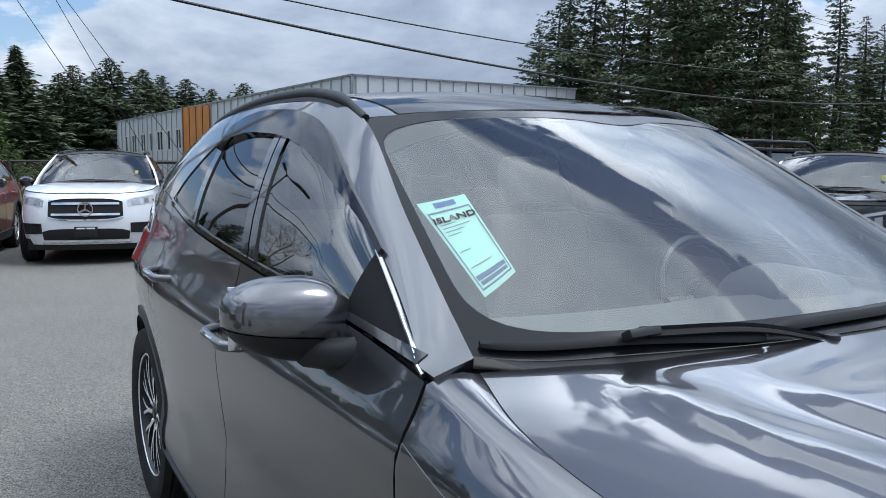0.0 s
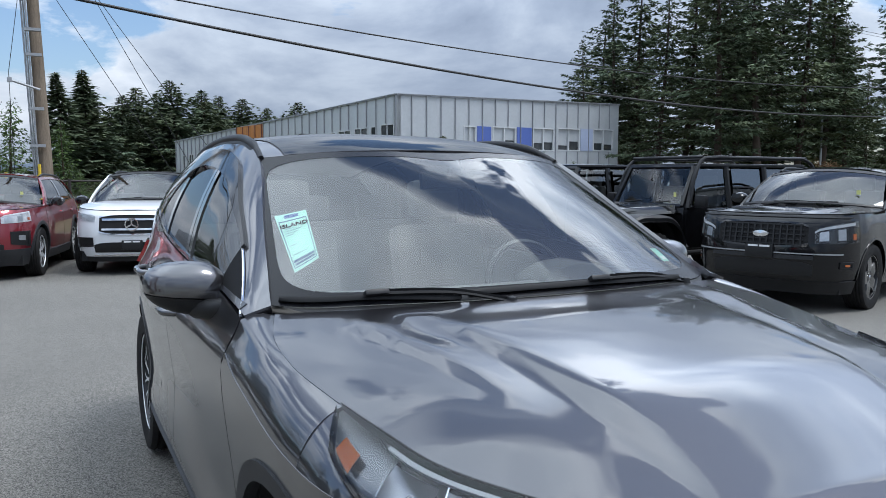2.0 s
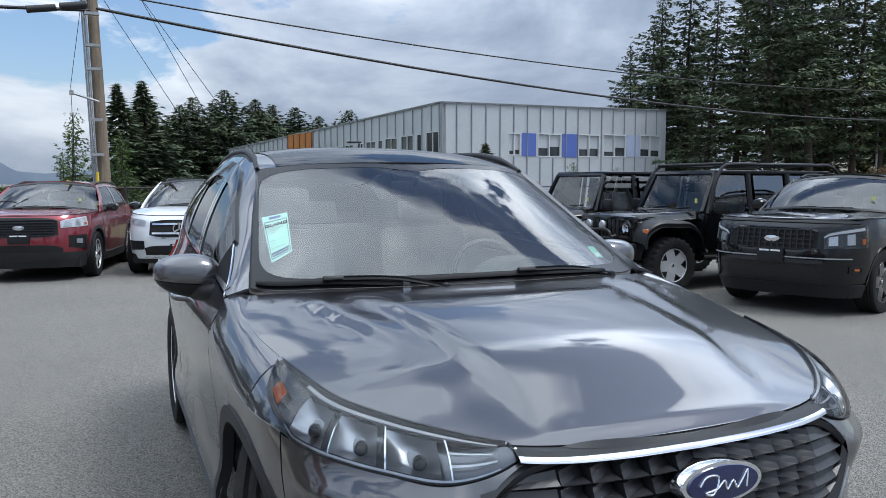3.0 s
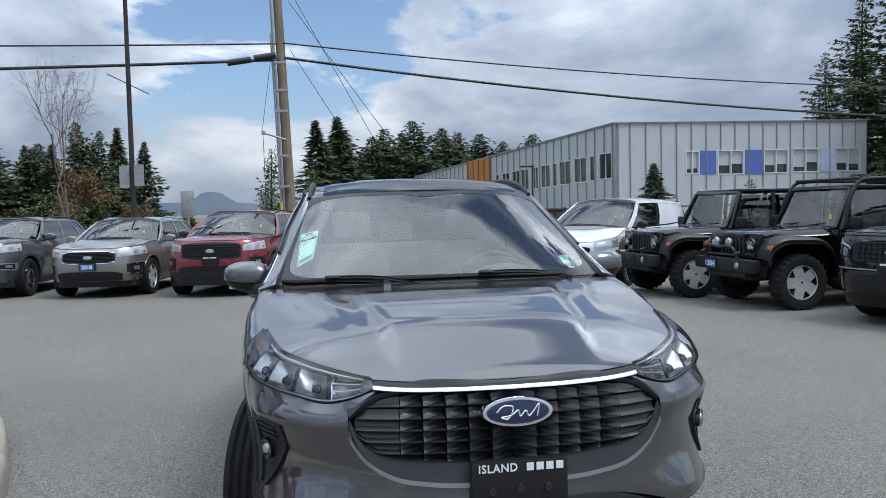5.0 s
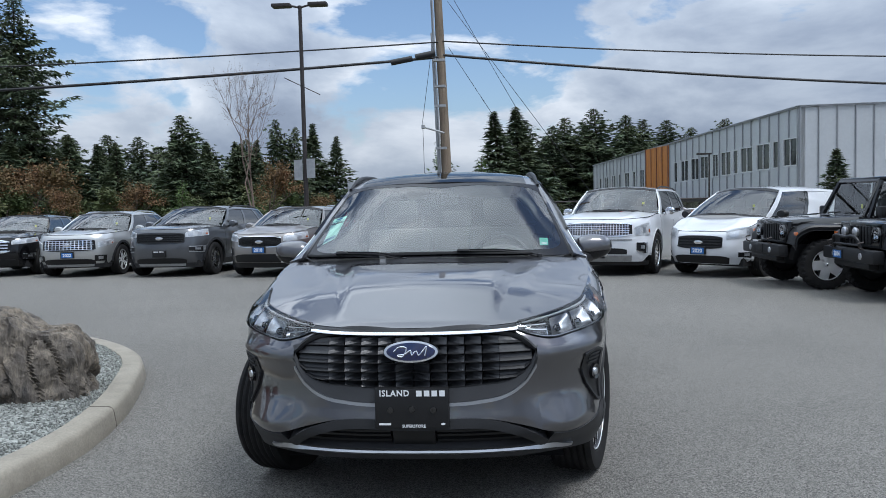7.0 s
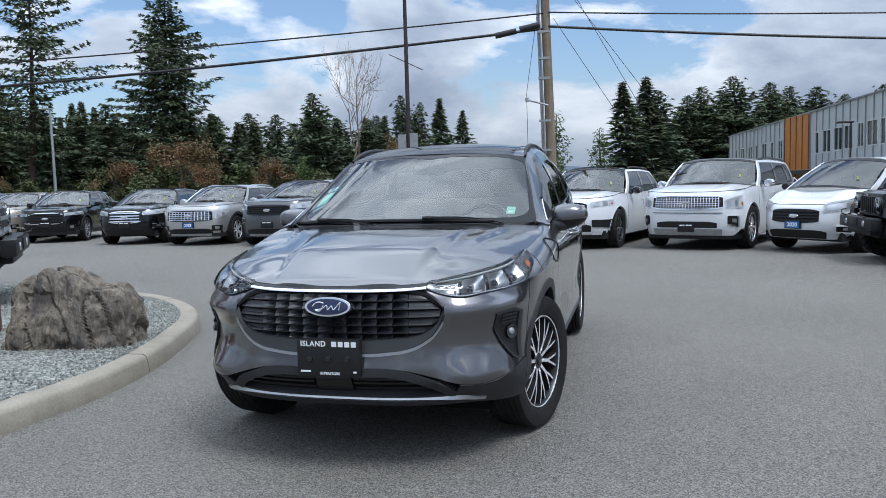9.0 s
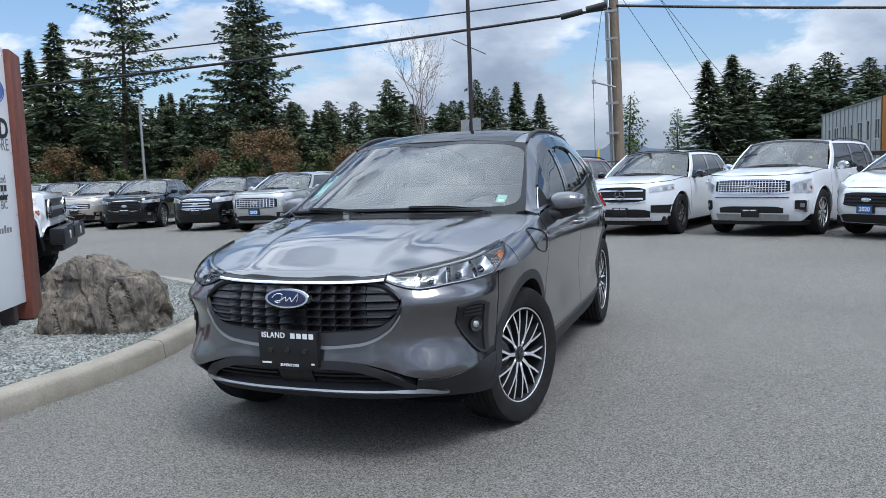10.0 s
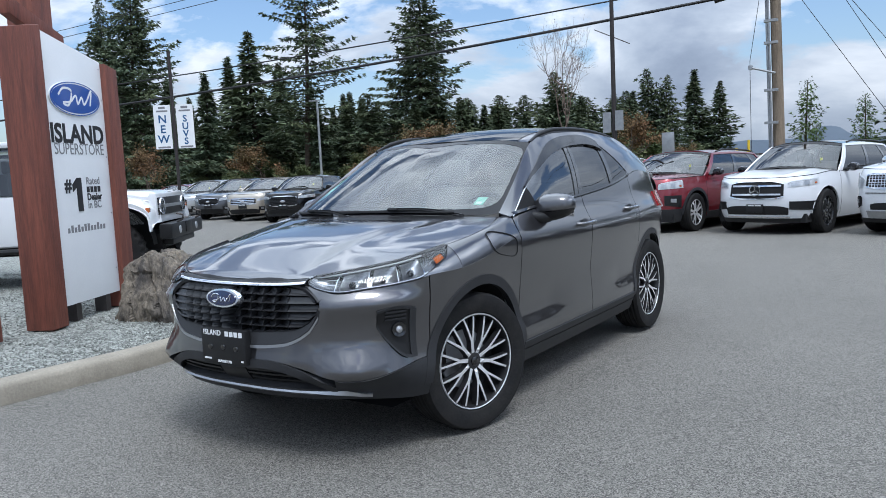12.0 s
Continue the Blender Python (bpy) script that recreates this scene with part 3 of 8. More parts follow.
def parked(name, label, m, L=4.7, W=1.9, H=1.72, wb=2.78, foh=0.93, r=0.36, body=None, cowl=1.22, z_cowl=1.10, z_nose=0.92, z_belt=(1.08, 1.18), ws=(1.25, 2.05), roof_end=4.05, rear_glass=4.55,
           crest=0.05, grille=(0.42, 0.62, 0.86), grille_mat=None, frame_mat=None, slats=5, vert=0, lamp=(0.50, 0.78, 0.74, 0.90, 0.36), low=(0.62, 0.27, 0.44), clad=0.0, rail=None, style="ten", rim=None, face=None,
           card=None, badge="oval", roof_mat=None, pillar_mat=None, square=0.0, fog=True, sill=0.26, strip=None, plate=True, nosein=0.0, category="car", tail=True, skid=None, tinted=True, blank=False, sticker=True, mirror_mat=None, corner=None, valance=0.0, strips=(), star=0.125, lamp_mat=None, plate_z=None):
    """A parked vehicle: x across, its nose at y = 0 and facing -y, standing on z = 0."""
    body = body or paint("white_car_paint", (0.75, 0.76, 0.78))
    H, z_cowl, z_nose, z_belt = H * 0.94, z_cowl * 0.965, z_nose * 0.965, (z_belt[0] * 0.965, z_belt[1] * 0.965)
    grille, lamp = (grille[0], grille[1] * 0.965, grille[2] * 0.965), (lamp[0], lamp[1], lamp[2] * 0.965, lamp[3] * 0.965, lamp[4])
    grille_mat, frame_mat = grille_mat or M_BLACK, frame_mat or M_CHROME
    car = thing(name, m, label, category, "parked vehicles in the yard")
    h = W / 2
    q = 1 - square
    plan = [(0, 0), (h * 0.30, 0.012 * q + 0.002), (h * 0.60, 0.065 * q + 0.01), (h * 0.80, 0.20 * q + 0.03), (h * 0.915, 0.42 * q + 0.06), (h * 0.965, 0.72 * q + 0.12), (h * 0.985, foh + 0.3), (h, L * 0.45), (h * 0.995, L * 0.7), (h * 0.97, L - 0.6), (h * 0.90, L - 0.26), (h * 0.72, L - 0.09), (h * 0.36, L - 0.02), (0, L)]
    zt = z_nose
    nose = [(0.1, 0.16), (sill, 0.10), (0.42, 0.02), (0.55, 0.0), (zt * 0.8, 0.02 + nosein * 0.4), (zt * 0.95, 0.06 + nosein), (zt + 0.02, 0.12 + nosein), (1.6, 0.4 + nosein)]
    side = [(0.1, 0.12), (sill, 0.055), (0.45, 0.015), (0.68, 0.0), (0.9, 0.008), (z_belt[0] - 0.03, 0.04), (z_belt[1] + 0.05, 0.085), (1.6, 0.2)]
    tail_p = [(0.1, 0.16), (0.35, 0.05), (0.55, 0.0), (0.8, 0.03), (1.0, 0.06), (1.25, 0.13), (1.6, 0.3)]
    sh = Shell(plan, nose, side, tail_p)
    axles = [(foh, r), (foh + wb, r)]
    ra = r * 1.16
    ztop = fn([(0, zt), (sh.ux(h * 0.6), zt + 0.01), (sh.uy(0.45), zt + (z_cowl - zt) * 0.35), (sh.uy(cowl), z_cowl - 0.03), (sh.uy(cowl + 0.3), z_belt[0]), (sh.uy(L * 0.62), (z_belt[0] + z_belt[1]) / 2), (sh.uy(L - 0.6), z_belt[1]), (sh.uy(L - 0.3), z_belt[1] - 0.03), (1, z_belt[1] - 0.05)])
    lo = arch_floor(sh, axles, ra, sill)
    us = sorted(set(list(np.linspace(0, sh.ux(h * 0.85), 10)) + arch_columns(sh, foh, ra, 22) + arch_columns(sh, foh + wb, ra, 22) + [sh.uy(v) for v in np.linspace(foh + ra + 0.02, foh + wb - ra - 0.02, 12)] + list(np.linspace(sh.uy(foh + wb + ra + 0.02), 1, 12))))
    us = np.array(us)
    skin = sh.region(us, lo, ztop, 16)
    part("body", joined(sheet(skin), mirrored(sheet(skin))), body, car, angle=50)
    # hood
    uh = np.linspace(0.0, sh.uy(cowl + 0.12), 26)
    E = sh.point(uh, ztop(uh))
    Em = E * (-1, 1, 1)
    rise = np.interp(E[:, 1], [0, 0.25, 0.6, cowl], [0.0, crest * 0.45, crest * 0.9, crest])
    HD = loft(Em, E, 31, rise, 3.5)
    aa_ = np.abs(np.linspace(-1, 1, 31))
    fall = np.interp(E[:, 1], [0, 0.2, 0.5, cowl], [0.0, 0.5, 1.0, 0.6])
    HD[:, :, 2] += 0.012 * fall[:, None] * (np.exp(-((aa_ - 0.62) / 0.07) ** 2) - 0.6 * np.exp(-((aa_ - 0.80) / 0.08) ** 2))[None]
    part("hood", sheet(HD), body, car, angle=60)
    part("hood_gap", joined(tube(E + (0.002, -0.003, -0.004), 0.0065, 5, False), tube(Em + (-0.002, -0.003, -0.004), 0.0065, 5, False)), M_DARK, car)
    # belt deck, floor and simple cabin
    ud = np.linspace(sh.uy(cowl + 0.1), 1, 20)
    D = sh.point(ud, ztop(ud) - 0.02)
    part("cabin_trim", joined(sheet(loft(D * (-1, 1, 1), D, 3)), box(-h * 0.82, h * 0.82, foh * 0.3, L - 0.25, sill * 0.85, sill + 0.12), box(-h * 0.70, h * 0.70, foh - r * 1.1, foh + wb + r * 1.1, sill + 0.1, 0.62)), M_DARK, car, smooth=False)
    for sx in (-0.36, 0.36):
        part("seat", joined(box(sx - 0.22, sx + 0.22, L * 0.44, L * 0.47, 0.9, z_belt[0] + 0.18), box(sx - 0.12, sx + 0.12, L * 0.445, L * 0.465, z_belt[0] + 0.18, z_belt[0] + 0.36)), M_DASH, car, bevel=0.03)
    # greenhouse
    rz = H - 0.03
    wb_y, wt_y = ws
    roof_x = h * (0.70 + 0.12 * square)
    base_x = h * 0.90
    t9 = np.linspace(0, 1, 11)
    bow = lambda x0, y0, z0, y1, z1: np.stack([x0 * t9, y0 + (y1 - y0) * t9**2.4, z0 + (z1 - z0) * t9**2], 1)
    Wb, Wt = bow(base_x, wb_y - 0.13 * q, z_cowl + crest - 0.01, wb_y + 0.16, z_belt[0] - 0.005), bow(roof_x, wt_y - 0.07 * q, rz - 0.02, wt_y + 0.10, rz - 0.085)
    full = lambda c: np.concatenate([(c * (-1, 1, 1))[::-1], c[1:]])
    k7 = np.linspace(0, 1, 7)
    span = lambda A, B, bulge: np.stack([A * (1 - k) + B * k + np.array((0, -bulge * 4 * k * (1 - k), bulge * 3 * k * (1 - k))) for k in k7], 1)
    WS = span(full(Wb), full(Wt), 0.025)
    part("windscreen", sheet(WS), M_GLASS, car).visible_shadow = False
    part("windscreen_band", joined(slab(np.stack([WS[:, 0], WS[:, 0] * 0.72 + WS[:, 1] * 0.28], 1), 0.004, 0.003), slab(np.stack([WS[:, 5] * 0.5 + WS[:, 6] * 0.5, WS[:, 6]], 1), 0.004, 0.003)), M_BLACK, car)
    ys = np.linspace(wt_y + 0.10, roof_end, 9)
    zr = rz - 0.085 + 0.045 * np.sin(np.linspace(0.2, 2.6, 9)) - np.linspace(0, 0.03, 9)
    edge = np.stack([np.interp(ys, [ys[0], ys[-1]], [roof_x, roof_x * 0.93]), ys, zr], 1)
    yb = np.linspace(wb_y + 0.16, rear_glass - 0.12, 9)
    belt = sh.point(np.array([sh.uy(v) for v in yb]), ztop(np.array([sh.uy(v) for v in yb])))
    belt[:, 0] -= 0.012
    SG = np.stack([belt * (1 - k) + edge * k + np.array((0.035 * 4 * k * (1 - k), 0, 0)) for k in k7], 1)
    col = np.array([0, 0.12, 0.30, 0.5, 0.52, 0.7, 0.88, 0.9, 1.0]) * 8
    gm = M_TINT if tinted else M_GLASS
    pm = pillar_mat or body

    def band(a, b, lo_k, hi_k, n=6):
        aa = np.linspace(a, b, n) * 8
        kk = np.linspace(lo_k, hi_k, 5) * 6
        P = np.zeros((n, 5, 3))
        for i, av in enumerate(aa):
            i0 = min(int(av), 7)
            ra_ = SG[i0] + (SG[i0 + 1] - SG[i0]) * (av - i0)
            for j, kv in enumerate(kk):
                j0 = min(int(kv), 5)
                P[i, j] = ra_[j0] + (ra_[j0 + 1] - ra_[j0]) * (kv - j0)
        return P
    for s in (1, -1):
        mir = (lambda p: p) if s > 0 else mirrored
        part("front_side_window", mir(sheet(band(0.04, 0.40, 0.0, 0.92))), M_GLASS if not tinted else gm, car)
        part("blank_panel" if blank else "rear_side_window", mir(sheet(band(0.44, 0.74, 0.0, 0.92))), body if blank else gm, car)
        part("rear_blank_panel" if blank else "quarter_window", mir(sheet(band(0.77, 0.95, 0.0, 0.92))), body if blank else gm, car)
        part("front_pillar", mir(slab(band(0.0, 0.045, 0, 1, 3), 0.012, 0.02)), pm, car)
        part("rear_pillar", mir(slab(band(0.955, 1.0, 0, 1, 3), 0.012, 0.02)), pm, car)
        part("cant_rail", mir(slab(band(0.0, 1.0, 0.91, 1.0, 12), 0.012, 0.02)), pm, car)
        part("b_pillar", mir(slab(band(0.40, 0.445, 0, 0.93, 3), 0.006, 0.01)), M_GLOSS, car)
        part("c_pillar", mir(slab(band(0.735, 0.775, 0, 0.93, 3), 0.006, 0.01)), body if blank else M_GLOSS, car)
        part("waist_trim", mir(slab(band(0.0, 1.0, -0.02, 0.05, 12), 0.008, 0.01)), M_GLOSS, car)
        # mirror
        part("side_mirror", mir(joined(moved(lathe([(0.001, -0.075), (0.07, -0.07), (0.098, -0.02), (0.092, 0.05), (0.001, 0.07)], 14, "y"), Matrix.Translation((h + 0.085, wb_y + 0.46, z_belt[0] + 0.07)) @ Matrix.Diagonal((1.15, 1, 0.85, 1))), tube([(h - 0.06, wb_y + 0.47, z_belt[0]), (h + 0.05, wb_y + 0.46, z_belt[0] + 0.04)], 0.028, 8))), mirror_mat or (pm if pillar_mat is None else body), car)
        # shut lines and handles
        lines = []
        for yy in (cowl + 0.22, cowl + 0.22 + (L * 0.25), cowl + 0.22 + L * 0.25 + L * 0.20):
            u = sh.uy(yy)
            du = 0.004 / sh.len
            lines.append(sh.patch([u - du, u + du], lambda a: np.maximum(lo(a), sill + 0.06), ztop, 0.0015, 0.003, 10))
        for ln_ in lines:
            part("door_seam", mir(ln_), M_DARK, car)
        for yy in (cowl + 0.22 + L * 0.25 - 0.14, cowl + 0.22 + L * 0.45 - 0.14):
            c = sh.point(sh.uy(yy), z_belt[0] - 0.12)
            part("door_handle", mir(moved(tube([(-0.02, -0.09, 0), (0.022, -0.07, 0.004), (0.026, 0, 0.006), (0.022, 0.07, 0.004), (-0.02, 0.09, 0)], 0.012, 6), Matrix.Translation(tuple(map(float, c))))), frame_mat if strip else body, car)
        for ya, za in axles:
            part("wheel_arch", mir(arch_trim(sh, ya, za, ra * 0.985, 0.055 if clad else 0.02, sill, 0.016 if clad else 0.006)), M_SATIN if clad else body, car)
            part("wheel_well", mir(moved(well(ra, 0.30), Matrix.Translation((h - 0.07, ya, za)))), M_DARK, car)
        if clad or strip:
            part("sill_trim", mir(sh.patch(np.linspace(sh.uy(foh + ra), sh.uy(foh + wb - ra), 12), sill - 0.02, sill + 0.10 + clad * 0.3, 0.014, 0.02, 5)), M_SATIN, car)
        # headlamp: reflector, projector and cover
        x0, y1, z0, z1, up_l = lamp
        up_l = up_l or 0.45
        ul = np.linspace(sh.ux(x0), sh.uy(y1), 12)
        rise_l = lambda a: z0 + (z1 - z0) * up_l * (a - ul[0]) / (ul[-1] - ul[0])
        top_l = lambda a: z0 + (z1 - z0) * (0.55 + 0.45 * np.sqrt(np.clip((a - ul[0]) / (ul[-1] - ul[0]), 0, 1)))
        hl = new("headlamp")
        hl.parent = car
        lin = lambda k: (lambda a: rise_l(a) + k * (top_l(a) - rise_l(a)))
        part("lamp_housing", mir(sh.patch(ul, rise_l, top_l, 0.004, 0.01, 6)), lamp_mat or M_LAMPPALE, hl)
        part("running_light", mir(sh.patch(ul[:-1], lin(0.80), lin(0.94), 0.010, 0.004, 3)), M_LAMPWHITE, hl)
        for k0, k1 in ((1, 4), (5, 8)):
            part("reflector", mir(sh.patch(ul[k0:k1], lin(0.16), lin(0.70), 0.009, 0.004, 4)), M_LAMP, hl)
        lens = sh.region(ul, rise_l, top_l, 6)
        part("cover", mir(sheet(lens + normals_of(lens) * 0.016)), M_LENS, hl).visible_shadow = False
        part("indicator", mir(sh.patch(ul[-3:-1], lin(0.15), lin(0.42), 0.012, 0.004, 4)), M_AMBER, hl)
        if corner:
            c0, c1, d0, d1, fm = corner
            uc0, uc1 = sh.ux(h * c0), sh.ux(h * c1)
            ucs = np.linspace(uc0, uc1, 7)
            tilt = lambda a: d0 + (d1 - d0) * 0.22 * (uc1 - a) / (uc1 - uc0)
            part("corner_intake", mir(sh.patch(ucs, tilt, lambda a: d1 + 0 * a, 0.006, 0.01, 5)), M_BLACK, car)
            part("corner_frame", mir(joined(sh.patch(ucs, lambda a: d1 - 0.012 + 0 * a, lambda a: d1 + 0.008 + 0 * a, 0.014, 0.01, 3), sh.patch(ucs, lambda a: tilt(a) - 0.010, lambda a: tilt(a) + 0.010, 0.014, 0.01, 3), sh.patch(ucs[-2:], tilt, lambda a: d1 + 0 * a, 0.014, 0.01, 4))), fm, car)
            if fog:
                part("fog_lamp", mir(sh.patch(ucs[2:5], lambda a: tilt(a) + 0.35 * (d1 - tilt(a)), lambda a: tilt(a) + 0.72 * (d1 - tilt(a)), 0.014, 0.01, 4)), M_AMBER if category == "truck" else M_LAMP, car)
        if fog and not corner:
            c = sh.ux(h * 0.74)
            part("fog_lamp_bezel", mir(sh.patch(np.linspace(c - 0.022, c + 0.026, 5), low[1] + 0.11, low[1] + 0.25, 0.008, 0.01, 5)), M_BLACK, car)
            part("fog_lamp", mir(sh.patch(np.linspace(c - 0.008, c + 0.010, 5), low[1] + 0.155, low[1] + 0.225, 0.018, 0.01, 5)), M_LAMP, car)
        if tail:
            ut = np.linspace(sh.uy(L - 0.32), min(1, sh.uy(L - 0.06) + 0.02), 6)
            part("tail_lamp", mir(sh.patch(ut, z_belt[1] - 0.36, z_belt[1] - 0.10, 0.012, 0.01, 5)), M_REDLENS, car)
        if rail:
            e2 = edge[1:] + np.array((-0.03, 0, 0.055))
            e2[0, 2] -= 0.035
            e2[-1, 2] -= 0.035
            part("roof_rail", mir(tube(e2, 0.018, 8)), rail, car)
    # roof
    E2 = np.concatenate([edge[:1] * 1.0, edge])
    E2[0] = Wt[-1]
    crown = np.full(len(E2), 0.075)
    crown[0] = 0.065
    Rf = loft(E2 * (-1, 1, 1), E2, 15, crown, 2.6)
    part("roof", sheet(Rf), roof_mat or body, car, angle=60)
    # tailgate glass
    gb = np.array([(x, rear_glass + 0.12 - 0.10 * (abs(x) / base_x) ** 2, z_belt[1]) for x in np.linspace(-base_x * 0.92, base_x * 0.92, 9)])
    gt = np.array([(x, roof_end + 0.03, zr[-1] + 0.05 * (1 - (x / roof_x) ** 2)) for x in np.linspace(-roof_x * 0.93, roof_x * 0.93, 9)])
    part("rear_window", sheet(np.stack([gb * (1 - k) + gt * k for k in k7], 1), True), gm, car)
    # grille
    gx, g0, g1 = grille
    ug = np.linspace(-sh.ux(gx), sh.ux(gx), 17)
    taper = lambda a: 1 - 0.30 * (np.abs(a) / ug[-1]) ** 4
    mid = (g0 + g1) / 2
    part("grille_back", sh.patch(ug, lambda a: mid - (mid - g0) * taper(a), lambda a: mid + (g1 - mid) * taper(a), 0.004, 0.01, 6), M_DARK if grille_mat is not body else body, car)
    for i in range(slats):
        z = g0 + (g1 - g0) * (i + 0.5) / slats
        k = 0.93 - 0.10 * abs((i + 0.5) / slats - 0.5)
        part("slat", sh.patch(ug * k, z - (g1 - g0) / slats * (0.13 if vert else 0.10 if slats < 3 else 0.22), z + (g1 - g0) / slats * (0.13 if vert else 0.10 if slats < 3 else 0.22), 0.018, 0.012, 3), grille_mat, car)
    for i in range(vert):
        u = ug[-1] * 0.92 * (2 * (i + 0.5) / vert - 1)
        w = ug[-1] * 0.92 / vert * 0.24
        part("bar", sh.patch([u - w, u, u + w], g0 + 0.015, g1 - 0.015, 0.02, 0.012, 4), grille_mat, car)
    ring = joined(sh.patch(ug, lambda a: mid + (g1 - mid) * taper(a) - 0.008, lambda a: mid + (g1 - mid) * taper(a) + 0.014, 0.014, 0.01, 3), sh.patch(ug, lambda a: mid - (mid - g0) * taper(a) - 0.014, lambda a: mid - (mid - g0) * taper(a) + 0.008, 0.014, 0.01, 3))
    part("grille_frame", ring, frame_mat, car)
    if badge == "oval":
        part("badge", moved(lathe([(0.001, -0.012), (0.085, -0.008), (0.09, 0.0), (0.001, 0.0)], 24, "y"), Matrix.Translation(tuple(sh.point(0.0, mid) + (0, -0.016, 0))) @ Matrix.Diagonal((1, 1, 0.42, 1))), M_CHROME, car)
    elif badge == "round":
        part("badge", moved(joined(moved(lathe([(star * 0.85, -0.02), (star, -0.02), (star, 0.0), (star * 0.85, 0.0)], 28, "y"), Matrix()), *[moved(box(-0.012, 0.012, -0.022, -0.006, 0, star * 0.9), Matrix.Rotation(2 * math.pi * k / 3, 4, "Y")) for k in range(3)]), Matrix.Translation(tuple(sh.point(0.0, mid) + (0, -0.018, 0)))), M_CHROME, car)
    # lower intake, skid, plate
    lx, l0, l1 = low
    uo = np.linspace(-sh.ux(lx), sh.ux(lx), 13)
    part("lower_intake", sh.patch(uo, l0, lambda a: l1 - (l1 - l0) * 0.25 * (np.abs(a) / uo[-1]) ** 6, 0.006, 0.01, 5), M_BLACK, car)
    if valance:
        uv = np.linspace(-sh.uy(foh - ra * 1.05), sh.uy(foh - ra * 1.05), 31)
        part("valance", sh.patch(uv, sill - 0.04, valance, 0.006, 0.02, 5), M_BLACK, car)
    # trim strips, and thin ones that draw a shadow line or a shine
    for w_, z0_, z1_, m_s in strips:
        us_ = np.linspace(-sh.ux(h * w_), sh.ux(h * w_), 19)
        part("trim_shade_shine_strip", sh.patch(us_, z0_, z1_, 0.012, 0.01, 3), m_s, car)
    if skid is not None:
        part("skid_strip", sh.patch(uo * 0.95, sill - 0.0, sill + 0.055, 0.014, 0.01, 3), skid, car)
    if clad:
        uc = np.linspace(-sh.uy(foh - ra * 1.05), sh.uy(foh - ra * 1.05), 31)
        part("lower_cladding", sh.patch(uc, sill - 0.03, l0 + clad, 0.008, 0.02, 5), M_SATIN, car)
    if plate:
        zp = plate_z or l1 + 0.02
        p0 = sh.point(0.0, zp + 0.07)
        pl = part("plate_holder", box(-0.155, 0.155, float(p0[1]) - 0.035, float(p0[1]) + 0.02, zp, zp + 0.15), M_BLACK, car, bevel=0.006)
        if card:
            part("year_card", box(-0.13, 0.13, float(p0[1]) - 0.039, float(p0[1]) - 0.0352, zp + 0.012, zp + 0.125), M_BLUEPL, pl, "blue year card")
            words(card, 0.10, M_WHITE, pl, Matrix.Translation((0, float(p0[1]) - 0.040, zp + 0.068)), weight=0.003)
        else:
            for x0_ in (-0.12, 0.01):
                part("text_bar", box(x0_, x0_ + 0.11, float(p0[1]) - 0.038, float(p0[1]) - 0.0352, zp + 0.118, zp + 0.138), M_WHITE, pl)
    for i, j in ((6, 10), (11, 15)):
        part("wiper", tube([WS[i, 0] + (0, -0.02, 0.02), WS[j, 0] + (0, -0.02, 0.03)], 0.008, 6), M_BLACK, car)
    if sticker:
        part("window_sticker", box(h * 0.58, h * 0.58 + 0.045, float(WS[16, 2][1]) - 0.028, float(WS[16, 2][1]) - 0.024, float(WS[16, 2][2]) - 0.03, float(WS[16, 2][2]) + 0.02), M_TAG, car)
    for ya, za in axles:
        for s in (1, -1):
            wheel(car, s * (h - 0.135), ya, r, 0.235, style, rim, face, spin=17 * s)
    return car

# ---------------- ground ----------------
def ground_sheet(xs, ys, lift=0.0):
    P = np.array([[(x, y, lot(x, y) + lift) for y in ys] for x in xs])
    return sheet(P)


gx = np.concatenate([[-1500, -600, -250, -120, -70], np.linspace(-40, 40, 33), [70, 120, 250, 600, 1500]])
gy = np.concatenate([[-1500, -500, -150, -60, -30], np.linspace(-16, 24, 41), [30, 45, 60, 100, 200, 500, 1500]])
tagged(new("ground", mesh_of("ground", ground_sheet(gx, gy), M_ASPHALT)), "weathered light grey asphalt yard with fine aggregate", "ground", kind="structure")
verge_y = np.concatenate([np.linspace(20.5, 45, 12), [60, 100, 200, 400]])
tagged(new("grass_verge", mesh_of("grass_verge", ground_sheet(np.concatenate([[-400, -120], np.linspace(-60, 12, 20)]), verge_y, 0.02), M_GRASS)), "rough spring grass behind the parked row", "verge", kind="structure")
tagged(new("grass_verge_east", mesh_of("grass_verge_east", ground_sheet(np.concatenate([np.linspace(36, 70, 12), [120, 400]]), np.concatenate([np.linspace(14, 45, 14), [100, 300]]), 0.02), M_GRASS)), "grass under the fir grove", "verge", kind="structure")

# ---------------- planted island: kerb, gravel, rock ----------------
KERB = [(-2.3, -14.0), (-2.26, -8.0), (-2.20, -4.0), (-2.12, -2.0), (-2.08, -1.2), (-2.22, -0.4), (-2.45, 0.3), (-2.76, 1.05), (-3.25, 1.70), (-3.85, 2.22), (-4.6, 2.60), (-5.5, 2.95), (-6.8, 3.35), (-9.0, 3.75), (-12.0, 3.75), (-14.5, 2.8), (-15.5, 1.0), (-15.6, -3.0), (-15.6, -14.0)]
kc = smooth_curve(KERB, 130)
kt = np.gradient(kc, axis=0)
kt /= np.linalg.norm(kt, axis=1, keepdims=True)
kn = np.stack([kt[:, 1], -kt[:, 0]], 1)
